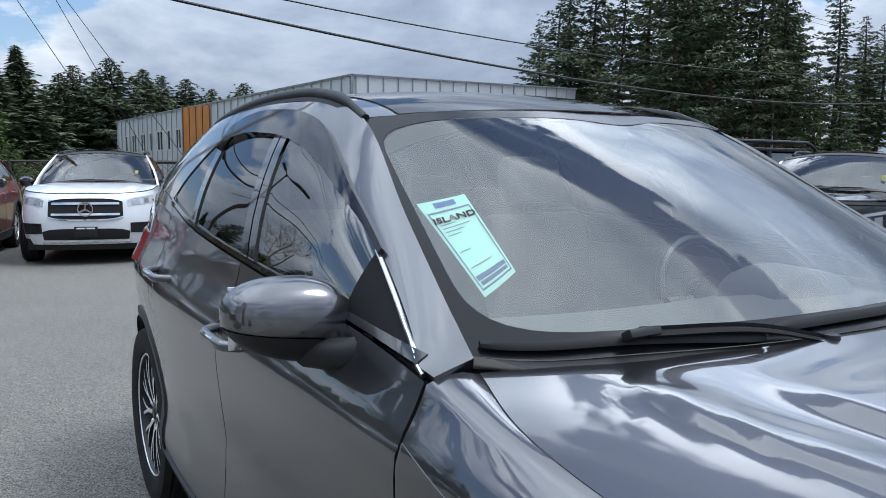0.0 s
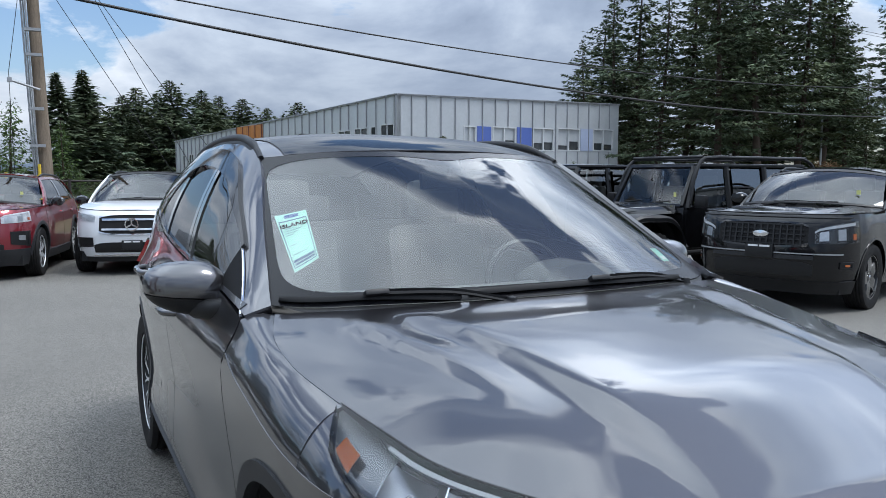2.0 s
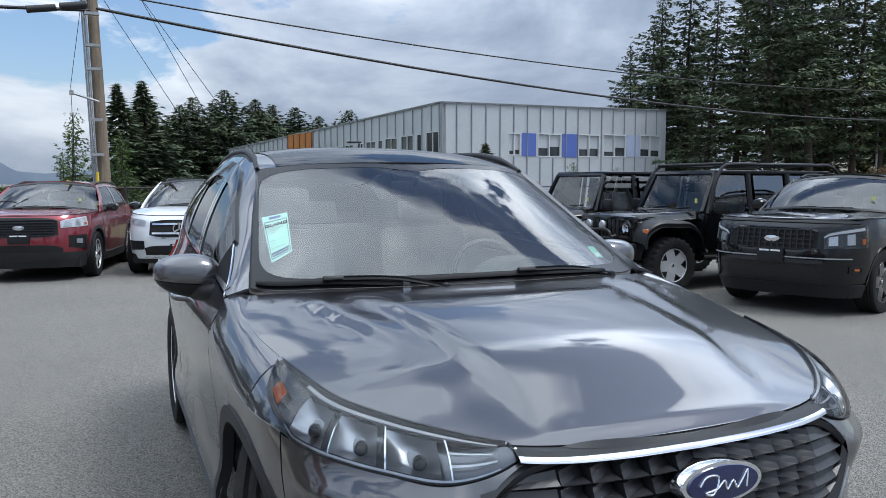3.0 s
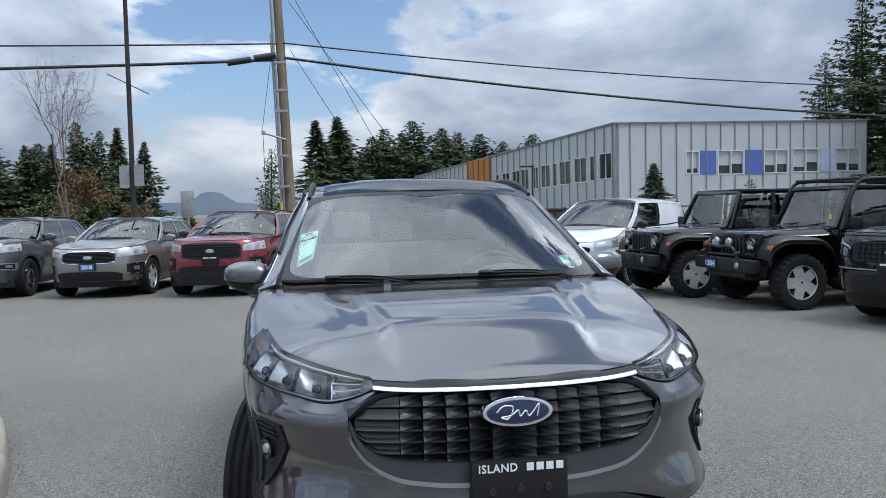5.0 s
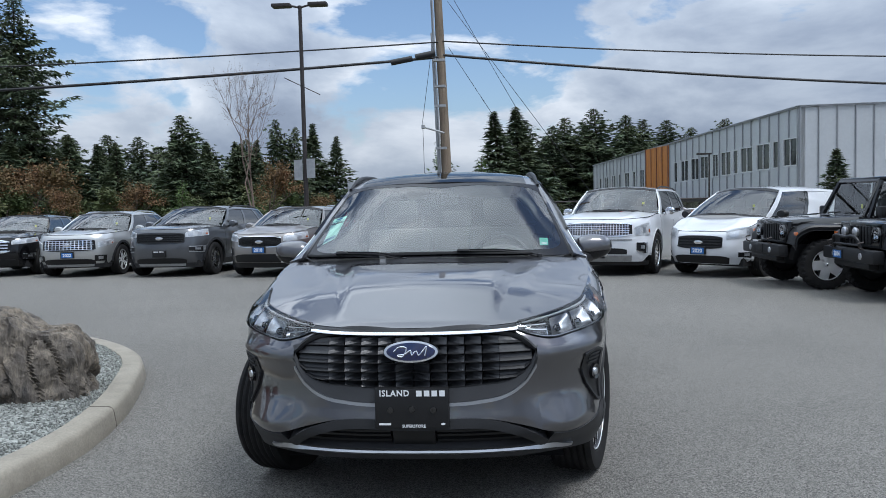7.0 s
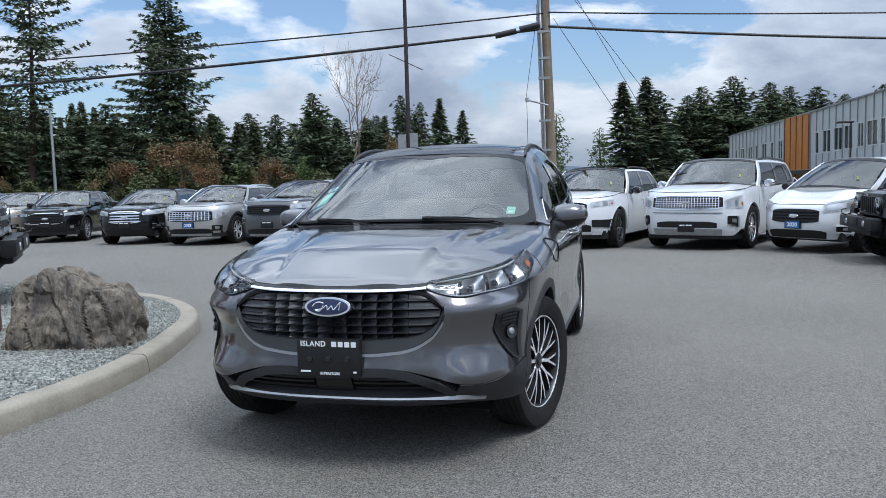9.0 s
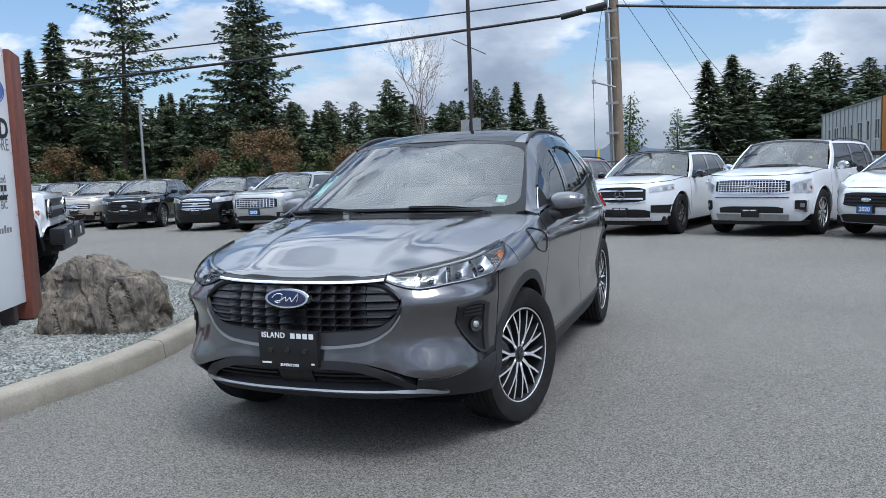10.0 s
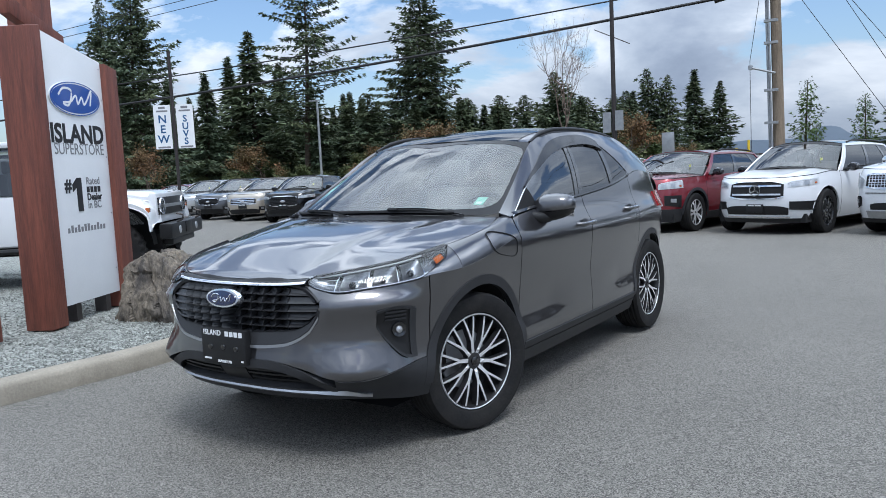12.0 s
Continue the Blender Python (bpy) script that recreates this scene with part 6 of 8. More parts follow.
parked("parked_suv", "taupe grey suv with a wide dark grille", stand(-4.87, 10.95, -8), 4.76, 1.89, 1.69, 2.78, 0.92, 0.365, P_TAUPE, 1.2, 1.14, 0.99, rail=M_CHROME, grille=(0.50, 0.70, 0.93), frame_mat=M_CHROME, slats=9, lamp=(0.54, 0.66, 0.82, 1.02, 0.25), card="2018", style="five", corner=(0.72, 0.93, 0.44, 0.66, M_CHROME), low=(0.62, 0.34, 0.52), valance=0.33)
parked("parked_suv", "dark grey three-row suv with black grille", stand(-7.35, 11.5, -3), 5.05, 2.0, 1.77, 3.02, 0.87, 0.385, P_GREY, 1.2, 1.20, 1.13, rail=M_BLACK, grille=(0.58, 0.80, 1.04), frame_mat=M_GLOSS, slats=5, lamp=(0.60, 0.60, 0.94, 1.12, 0.20), clad=0.06, face=M_GLOSS, style="five", skid=M_GALV, z_belt=(1.16, 1.22), ws=(1.2, 2.1), roof_end=4.45, rear_glass=4.9, corner=(0.66, 0.90, 0.56, 0.70, M_GALV))
parked("parked_suv", "silver suv with a studded chrome grille", stand(-9.75, 11.9, 4), 4.8, 1.9, 1.69, 2.77, 0.93, 0.37, P_SILVER, 1.2, 1.13, 1.04, rail=M_CHROME, grille=(0.62, 0.66, 0.92), grille_mat=M_CHROME, frame_mat=M_SATIN, slats=5, vert=13, lamp=(0.66, 0.52, 0.72, 0.92, 0), clad=0.05, card="2022", style="split5", skid=M_GALV)
parked("parked_suv", "black compact suv with a hexagonal chrome grille", stand(-12.0, 12.4, 12), 4.48, 1.85, 1.66, 2.67, 0.9, 0.36, P_BLACK, 1.15, 1.10, 0.98, grille=(0.44, 0.62, 0.92), grille_mat=M_CHROME, frame_mat=M_CHROME, slats=4, lamp=(0.48, 0.70, 0.82, 0.99, 0.3), style="five", corner=(0.74, 0.93, 0.42, 0.56, M_CHROME))
parked("parked_suv", "black compact suv with a dark shield grille", stand(-15.4, 13.4, 22), 4.55, 1.84, 1.68, 2.7, 0.93, 0.36, P_BLACK, 1.3, 1.10, 0.98, grille=(0.48, 0.58, 0.90), frame_mat=M_CHROME, slats=7, lamp=(0.52, 0.66, 0.82, 0.94, 0.2), clad=0.05, style="twin")
parked("parked_suv", "pale gold crossover with split wing grille", stand(-18.2, 14.2, 18), 4.55, 1.86, 1.66, 2.69, 0.93, 0.36, P_GOLD, 1.2, 1.10, 1.0, grille=(0.50, 0.62, 0.86), grille_mat=M_CHROME, frame_mat=M_CHROME, slats=4, lamp=(0.54, 0.6, 0.74, 0.88, 0), style="ten", face=M_ALLOY)
parked("parked_suv", "dark grey crossover beside the fir trees", stand(-20.9, 14.9, 15), 4.6, 1.86, 1.69, 2.7, 0.93, 0.36, P_GREY, 1.2, 1.08, 0.95, frame_mat=M_CHROME, lamp=(0.48, 0.6, 0.76, 0.90, 0), style="ten")
parked("parked_suv", "pale silver crossover deep in the parked row", stand(-23.6, 15.6, 15), 4.6, 1.86, 1.69, 2.7, 0.93, 0.36, P_SILVER, 1.2, 1.08, 0.95, frame_mat=M_CHROME, lamp=(0.48, 0.6, 0.76, 0.90, 0), style="ten")
parked("parked_car", "red car deep in the parked row", stand(-26.5, 16.2, 15), 4.6, 1.84, 1.55, 2.7, 0.93, 0.34, P_RED, 1.2, 1.0, 0.86, frame_mat=M_CHROME, lamp=(0.48, 0.6, 0.70, 0.82, 0), style="ten", z_belt=(1.0, 1.06))
parked("parked_suv", "dark crossover in the second parked row", stand(-13.8, 18.2, -10), 4.6, 1.86, 1.69, 2.7, 0.93, 0.36, P_GREY, 1.2, 1.08, 0.95, frame_mat=M_CHROME, lamp=(0.48, 0.6, 0.76, 0.90, 0))
parked("parked_suv", "silver crossover in the second parked row", stand(-17.5, 19.5, -10), 4.6, 1.86, 1.62, 2.7, 0.93, 0.36, P_SILVER, 1.2, 1.08, 0.95, frame_mat=M_CHROME, lamp=(0.48, 0.6, 0.76, 0.90, 0))
# the thin satin and galvanised strips draw shiny lines on the black front
parked("pickup_truck", "black compact pickup truck with block grille", stand(5.75, 3.05, -72), 5.07, 1.85, 1.75, 3.08, 0.93, 0.37, P_BLACK, 1.2, 1.18, 1.12, grille=(0.50, 0.76, 1.03), frame_mat=M_GLOSS, slats=5, vert=13, lamp=(0.56, 0.44, 0.80, 1.06, 0.05), square=0.35, face=M_GLOSS, style="five", rail=M_BLACK, ws=(1.25, 1.95), roof_end=3.1, rear_glass=3.4, z_belt=(1.18, 1.20), category="truck", lamp_mat=M_LAMPDARK, corner=(0.84, 0.93, 0.50, 0.57, M_BLACK), strips=((0.93, 1.045, 1.06, M_SATIN), (0.86, 0.655, 0.668, M_GALV), (0.60, 0.60, 0.64, M_SATIN)), valance=0.36, low=(0.55, 0.42, 0.58))


def offroader(name, label, m, body, flare, card=None, soft=False, lamp_style="round", category="car", top=None, wheel_face=None):
    """A boxy four-door off-roader: x across, nose at y = 0 facing -y, standing on z = 0."""
    v = thing(name, m, label, category, "parked vehicles in the yard")
    r, fy, ry = 0.41, 0.74, 3.68
    part("bumper", joined(box(-0.80, 0.80, 0.0, 0.16, 0.55, 0.74), box(-0.55, 0.55, 0.06, 0.2, 0.46, 0.56)), M_BLACK, v, bevel=0.03)
    for s in (-1, 1):
        part("tow_hook", tube([(s * 0.48, 0.02, 0.74), (s * 0.48, -0.05, 0.77), (s * 0.48, -0.06, 0.83), (s * 0.48, 0.02, 0.85)], 0.013, 6), M_STEEL, v)
        part("fog_lamp", moved(lathe([(0.001, -0.012), (0.045, -0.008), (0.05, 0.0)], 16, "y"), Matrix.Translation((s * 0.42, 0.0, 0.645))), M_LAMP, v)
    gp = part("grille_panel", box(-0.66, 0.66, 0.20, 0.30, 0.74, 1.12), body, v, bevel=0.035)
    if lamp_style == "round":
        for i in range(7):
            x = (i - 3) * 0.098
            part("slot", box(x - 0.030, x + 0.030, 0.190, 0.202, 0.80, 1.06), M_DARK, gp, bevel=0.004)
    else:
        part("grille_bar", box(-0.62, 0.62, 0.185, 0.202, 0.84, 1.06), M_BLACK, gp, bevel=0.01)
        part("cross_bar", box(-0.62, 0.62, 0.170, 0.19, 0.93, 0.97), M_GALV, gp)
    for s in (-1, 1):
        hl = new("headlamp")
        hl.parent = v
        c = Matrix.Translation((s * 0.50, 0.19, 0.95))
        part("bezel", moved(lathe([(0.085, -0.02), (0.105, -0.02), (0.112, 0.02)], 24, "y"), c), M_CHROME if lamp_style != "round" else M_GLOSS, hl)
        part("reflector", moved(lathe([(0.001, 0.012), (0.05, 0.004), (0.088, -0.012)], 24, "y"), c), M_CHROME, hl)
        part("lens", moved(lathe([(0.001, -0.03), (0.05, -0.025), (0.09, -0.012)], 24, "y"), c), M_LENS, hl)
        # flat-topped flare
        path = smooth_curve([(0.20, 0.74), (0.24, 0.93), (0.40, 1.03), (0.75, 1.05), (1.05, 1.02), (1.22, 0.88), (1.32, 0.62)], 26)
        P = np.array([[(x, y, z + dz) for x, dz in ((0.60, 0.02), (0.80, 0.012), (0.91, 0.0), (0.935, -0.03), (0.925, -0.08))] for y, z in path])
        fl = slab(P, 0.0, 0.03)
        part("fender_flare", fl if s > 0 else mirrored(fl), flare, v)
        path2 = smooth_curve([(3.08, 0.62), (3.14, 0.86), (3.34, 1.00), (3.68, 1.04), (4.02, 1.00), (4.2, 0.82), (4.24, 0.62)], 26)
        P2 = np.array([[(x, y, z + dz) for x, dz in ((0.76, 0.01), (0.86, 0.006), (0.93, 0.0), (0.94, -0.03), (0.93, -0.07))] for y, z in path2])
        fl2 = slab(P2, 0.0, 0.03)
        part("rear_flare", fl2 if s > 0 else mirrored(fl2), flare, v)
        part("side_indicator", box(s * 0.88 - 0.05, s * 0.88 + 0.05, 0.225, 0.262, 0.88, 0.95), M_AMBER, v, bevel=0.01)
        part("wheel_well", moved(well(0.50, 0.26), Matrix.Translation((0.88, fy, 0.50))) if s > 0 else mirrored(moved(well(0.50, 0.26), Matrix.Translation((0.88, fy, 0.50)))), M_DARK, v)
        for y0, y1 in ((1.42, 2.32), (2.34, 3.12)):
            d = part("door", box(s * 0.80 - 0.012, s * 0.80 + 0.012, y0, y1, 0.56, 1.15), body, v, bevel=0.01)
            part("handle", box(s * 0.83 - 0.015, s * 0.83 + 0.015, y1 - 0.22, y1 - 0.07, 1.02, 1.05), M_BLACK, d, bevel=0.006)
            a = np.array([[(s * (0.795 - 0.10 * k), y, 1.17 + 0.55 * k) for k in (0, 0.5, 1)] for y in np.linspace(y0 + 0.10 + (0.12 if y0 < 2 else 0), y1 - 0.06, 4)])
            part("side_window", sheet(a, s < 0), M_TINT if y0 > 2 else M_GLASS, v)
        for y, lean in ((1.46, 0.24), (2.33, 0.0), (3.16, 0.0), (4.10, -0.05)):
            part("pillar", tube([(s * 0.79, y, 1.14), (s * 0.69, y + lean, 1.75)], 0.042, 6), body if not soft else M_BLACK, v)
        part("rear_side_window", sheet(np.array([[(s * (0.795 - 0.10 * k), y, 1.17 + 0.55 * k) for k in (0, 0.5, 1)] for y in (3.22, 3.65, 4.05)]), s < 0), M_TINT, v)
        part("side_mirror", box(s * 0.97 - 0.10, s * 0.97 + 0.10, 1.50, 1.60, 1.16, 1.34), M_BLACK, v, bevel=0.035)
        part("mirror_arm", tube([(s * 0.80, 1.58, 1.16), (s * 0.90, 1.56, 1.2)], 0.02, 6), M_BLACK, v)
    hd = []
    for y, z, w in ((0.215, 1.085, 0.60), (0.30, 1.125, 0.625), (0.8, 1.155, 0.66), (1.40, 1.175, 0.735)):
        hd.append([(x * w, y, z - 0.10 * max(0, abs(x) - 0.86) / 0.14 + 0.02 * (1 - x * x)) for x in np.linspace(-1, 1, 15)])
    part("hood", sheet(np.array(hd), True), body, v, angle=50)
    for s in (-1, 1):
        part("engine_bay_side", box(s * 0.60 - 0.02, s * 0.60 + 0.02, 0.28, 1.42, 0.74, 1.08), body, v, smooth=False)
        part("rock_rail", tube([(s * 0.84, 1.35, 0.50), (s * 0.84, 3.05, 0.50)], 0.035, 8), M_BLACK, v)
    part("tub", joined(box(-0.79, 0.79, 1.38, 4.22, 0.54, 1.16)), body, v, bevel=0.03)
    part("chassis", box(-0.55, 0.55, 0.2, 4.2, 0.42, 0.60), M_DARK, v)
    W = np.array([[(x * (0.70 - 0.06 * k), 1.42 + 0.26 * k, 1.19 + 0.54 * k) for k in np.linspace(0, 1, 5)] for x in np.linspace(-1, 1, 9)])
    part("windscreen", sheet(W), glass("flat_glass", (0.72, 0.78, 0.76), 0.0, 1.75), v)
    part("windscreen_frame", joined(tube([(-0.74, 1.40, 1.17), (0.74, 1.40, 1.17)], 0.035, 6), tube([(-0.68, 1.70, 1.75), (0.68, 1.70, 1.75)], 0.04, 6), tube([(-0.74, 1.40, 1.17), (-0.67, 1.69, 1.75)], 0.04, 6), tube([(0.74, 1.40, 1.17), (0.67, 1.69, 1.75)], 0.04, 6)), body, v)
    part("roof", box(-0.69, 0.69, 1.68, 4.15, 1.74, 1.82 if not soft else 1.80), top or (M_BLACK if soft else body), v, bevel=0.035)
    part("tailgate", box(-0.72, 0.72, 4.14, 4.20, 1.14, 1.76), top or M_BLACK, v, bevel=0.02)
    if soft:
        bars = []
        for s in (-1, 1):
            bars.append(tube(smooth_curve([(s * 0.80, 1.50, 1.20), (s * 0.76, 1.66, 1.70), (s * 0.74, 1.80, 1.865), (s * 0.74, 2.0, 1.885), (s * 0.74, 2.6, 1.888), (s * 0.74, 3.2, 1.888), (s * 0.74, 3.8, 1.886), (s * 0.74, 4.05, 1.88), (s * 0.77, 4.22, 1.78), (s * 0.79, 4.28, 1.5), (s * 0.80, 4.3, 1.15)], 40), 0.028, 8))
        for y in (1.80, 3.0, 4.1):
            bars.append(tube([(-0.74, y, 1.895), (0.74, y, 1.895)], 0.024, 8))
        part("exo_cage", joined(*bars), M_BLACK, v, "black tube cage over the roof")
        part("bull_bar", joined(tube(smooth_curve([(-0.42, 0.02, 0.74), (-0.38, -0.02, 0.88), (0, -0.03, 0.91), (0.38, -0.02, 0.88), (0.42, 0.02, 0.74)], 24), 0.022, 8), tube([(-0.4, 0.0, 0.80), (0.4, 0.0, 0.80)], 0.016, 6)), M_BLACK, v)
        for x in (-0.32, 0.02):
            part("spot_lamp", moved(lathe([(0.001, -0.03), (0.06, -0.025), (0.075, -0.01), (0.06, 0.03), (0.001, 0.04)], 18, "y"), Matrix.Translation((x, 0.12, 0.97))), M_LAMP, v)
    for sx in (-0.36, 0.36):
        part("seat", joined(box(sx - 0.22, sx + 0.22, 2.3, 2.42, 0.9, 1.45), box(sx - 0.12, sx + 0.12, 2.33, 2.42, 1.45, 1.62)), M_DASH, v, bevel=0.03)
    for wx in (-0.5, 0.1):
        part("wiper", tube([(wx, 1.40, 1.21), (wx + 0.35, 1.44, 1.24)], 0.009, 5), M_BLACK, v)
    part("window_sticker", box(0.50, 0.55, 1.470, 1.475, 1.30, 1.37), M_TAG, v)
    pl_ = part("plate_holder", box(-0.42, -0.12, -0.012, 0.0, 0.57, 0.72) if soft else box(-0.15, 0.15, -0.012, 0.0, 0.59, 0.73), M_BLACK, v, bevel=0.004)
    if card:
        part("year_card", box(-0.40, -0.14, -0.018, -0.0125, 0.585, 0.695), M_BLUEPL, pl_, "blue year card")
        words(card, 0.10, M_WHITE, pl_, Matrix.Translation((-0.27, -0.020, 0.64)), weight=0.003)
    for y in (fy, ry):
        for s in (1, -1):
            wheel(v, s * 0.80, y, r, 0.27, "offroad", M_DARKALLOY, wheel_face or M_ALLOY, spin=20 * s)
    return v


offroader("offroad_vehicle", "black off-road four-wheel drive with tube cage and spot lamps", stand(5.2, 5.75, -89) @ Matrix.Scale(0.95, 4), P_BLACK, M_BLACK, card="2014", soft=True)
offroader("offroad_vehicle", "black hard-top off-road four-wheel drive with seven-slot grille", stand(4.65, 7.7, -87) @ Matrix.Scale(0.96, 4), P_BLACK, M_BLACK)
brm = pose(-5.5, 1.86, 0.13, 0, 0, 128)
offroader("offroad_vehicle", "white boxy off-roader with black bumper on the gravel bed", brm, P_WHITE, P_WHITE, lamp_style="wide", wheel_face=M_DARKALLOY)
# ---------------- the grey suv in the middle of the yard ----------------
P_HERO = paint("dark_metallic_grey_paint", (0.080, 0.078, 0.085), 0.85, 0.29, 1.9)
M_SCREEN = glass("windscreen_glass", (0.84, 0.92, 0.89), 0.0, 2.35)
hero = thing("compact_suv", Matrix(), "dark metallic grey compact suv with black-framed grille", "car")


def hp(name, piece, material, parent=None, label="", **k):
    return part(name, piece, material, parent or hero, label, **k)


def both(name, piece, material, parent=None, label="", **k):
    a = hp(name, piece, material, parent, label, **k)
    b = hp(name, mirrored(piece), material, parent, label, **k)
    return a, b


FA, RA, RW = -1.36, 1.35, 0.363
HARC = 0.412
h_sh = Shell([(0, -2.285), (0.25, -2.274), (0.48, -2.222), (0.67, -2.105), (0.808, -1.94), (0.883, -1.74), (0.913, -1.5), (0.928, -1.15), (0.935, -0.6), (0.936, 0.1), (0.933, 0.8), (0.912, 1.25), (0.878, 1.6), (0.83, 1.86), (0.75, 2.06), (0.58, 2.2), (0.3, 2.275), (0, 2.29)],
             [(0.15, 0.22), (0.28, 0.13), (0.34, 0.085), (0.40, 0.035), (0.44, 0.006), (0.49, 0.0), (0.56, 0.010), (0.64, 0.020), (0.72, 0.018), (0.80, 0.028), (0.86, 0.066), (0.90, 0.11), (1.0, 0.17)],
             [(0.15, 0.14), (0.24, 0.075), (0.31, 0.045), (0.37, 0.020), (0.42, 0.016), (0.52, 0.034), (0.66, 0.026), (0.80, 0.010), (0.92, 0.0), (0.975, 0.002), (1.0, 0.012), (1.035, 0.032), (1.10, 0.060), (1.20, 0.084), (1.35, 0.13)],
             [(0.15, 0.2), (0.35, 0.06), (0.55, 0.0), (0.75, 0.03), (0.95, 0.05), (1.1, 0.09), (1.35, 0.2)])
ux, uy = h_sh.ux, h_sh.uy


def swell(x, y, z):
    """Pressed forms on the skin: lower corner of the bumper, ridge under the lamps, scallop low on the doors."""
    tri = lambda v, a, m, b: np.clip(np.minimum((v - a) / (m - a), (b - v) / (b - m)), 0, 1)
    win = lambda v, a, b, e: np.clip((v - a) / e, 0, 1) * np.clip((b - v) / e, 0, 1)
    fang = 0.048 * tri(z, 0.37, 0.45, 0.59) * win(x, 0.46, 2.0, 0.16) * np.clip((-1.86 - y) / 0.24, 0, 1)
    ridge = 0.024 * tri(z, 0.68, 0.772, 0.82) * win(x, 0.52, 2.0, 0.06) * np.clip((-1.76 - y) / 0.25, 0, 1)
    oval = np.clip(1.15 - ((y - 0.02) / 0.52) ** 2, 0, 1)
    scallop = 0.020 * tri(z, 0.40, 0.535, 0.535 + 0.06 + 0.09 * 1.0) * oval
    return fang + ridge + scallop


h_sh.swell = swell
BELT = fn([(-1.1, 1.06), (-0.95, 1.085), (-0.75, 1.108), (-0.1, 1.143), (0.3, 1.168), (0.68, 1.202), (1.0, 1.245), (1.3, 1.285), (1.7, 1.26), (2.3, 1.2)])
belt_u = lambda us: BELT(h_sh.point(us, np.full(len(us), 1.0))[:, 1])

# edge of the hood from the middle of the nose to the cowl corner
HOOD = smooth_curve([(0, -2.172, 0.886), (0.22, -2.165, 0.888), (0.36, -2.150, 0.893), (0.45, -2.125, 0.900), (0.56, -2.045, 0.917), (0.66, -1.935, 0.934), (0.735, -1.82, 0.952), (0.775, -1.68, 0.974), (0.815, -1.48, 1.002), (0.842, -1.30, 1.030), (0.836, -1.12, 1.062), (0.792, -0.965, 1.090)], 90)
hs = np.linspace(0, 1, 90)
hood_at = lambda s: np.stack([np.interp(s, hs, HOOD[:, k]) for k in range(3)], -1)
s_of_x = lambda x: float(np.interp(x, HOOD[:70, 0], hs[:70]))
s_of_y = lambda y: float(np.interp(y, HOOD[:, 1], hs))


def smoothstep(x, a, b):
    t = np.clip((x - a) / (b - a), 0, 1)
    return t * t * (3 - 2 * t)


def hood_surface():
    n = 61
    a = np.linspace(-1, 1, n)
    P = np.zeros((90, n, 3))
    for i, e in enumerate(HOOD):
        y0 = e[1]
        fwd = smoothstep(y0, -2.17, -1.0)
        crown = 0.062 * smoothstep(y0, -2.172, -1.75) * (1 - 0.80 * smoothstep(y0, -1.55, -1.0)) + 0.010 * smoothstep(y0, -2.172, -2.12)
        bow = 0.19 * smoothstep(y0, -1.5, -0.985)
        x = e[0] * a
        P[i, :, 0] = x
        P[i, :, 1] = y0 - bow * (1 - a**2)
        P[i, :, 2] = e[2] + crown * (1 - np.abs(a) ** 2.3)
        xb = 0.335 + 0.10 * fwd
        dome = 0.017 * smoothstep(y0, -2.15, -1.8) * (1 - smoothstep(y0, -1.30, -0.98))
        P[i, :, 2] += dome * (smoothstep(-np.abs(x), -xb - 0.034, -xb + 0.002) - 0.12 * np.exp(-((np.abs(x) - xb - 0.085) / 0.055) ** 2))
        fold = 0.50 + 0.13 * smoothstep(y0, -1.75, -1.0)
        P[i, :, 2] += 0.011 * smoothstep(y0, -1.80, -1.35) * (1 - smoothstep(y0, -1.12, -0.98)) * (smoothstep(-np.abs(x), -fold - 0.03, -fold) - smoothstep(-np.abs(x), -fold, -fold + 0.13))
    return P


HP = hood_surface()
hood_p = HP.copy()
hp("hood", slab(hood_p, 0.0, 0.02, flip=True), P_HERO, angle=60)

# bumper skin: under the lamps, round the grille, down to the dark lower cladding
z_lamp = fn([(ux(0.45), 0.880), (ux(0.52), 0.852), (ux(0.59), 0.834), (ux(0.72), 0.842), (uy(-1.86), 0.862), (uy(-1.76), 0.875), (uy(-1.5), 0.885), (uy(-1.15), 0.95), (uy(-0.93), 1.0)])
z_body = fn([(0, 0.510), (ux(0.36), 0.505), (ux(0.48), 0.472), (ux(0.60), 0.432), (ux(0.69), 0.427), (ux(0.79), 0.455), (uy(-1.86), 0.478), (uy(-1.78), 0.487), (uy(-1.6), 0.49)])
UG = ux(0.535)
g_lo = fn([(0, 0.597), (ux(0.28), 0.606), (ux(0.38), 0.622), (ux(0.45), 0.655), (ux(0.505), 0.708), (ux(0.532), 0.768), (UG, 0.790)])
g_hi = fn([(0, 0.862), (ux(0.40), 0.864), (ux(0.45), 0.857), (ux(0.50), 0.828), (UG, 0.790)])
sym = lambda f: (lambda us: f(np.abs(us)))
u_arch = uy(FA - HARC)
low_band = h_sh.region(np.linspace(-UG, UG, 61), sym(z_body), sym(lambda u: g_lo(u) - 0.012), 10)
corner_u = np.linspace(UG, u_arch - 0.0005, 30)
corner = h_sh.region(np.concatenate([np.linspace(UG, u_arch - 0.0005, 30)]), z_body, lambda u: z_lamp(u) - 0.004, 16)
brow = 0.014 * smoothstep(corner_u, UG, UG + 0.07) * (1 - smoothstep(corner_u, uy(-1.95), u_arch))
corner = corner + normals_of(corner) * (brow[:, None] * np.exp(-((corner[:, :, 2] - 0.772) / 0.030) ** 2))[:, :, None]
upper = h_sh.region(np.linspace(ux(0.45), UG, 8), lambda u: g_hi(u) + 0.010, lambda u: z_lamp(u) - 0.004, 4)
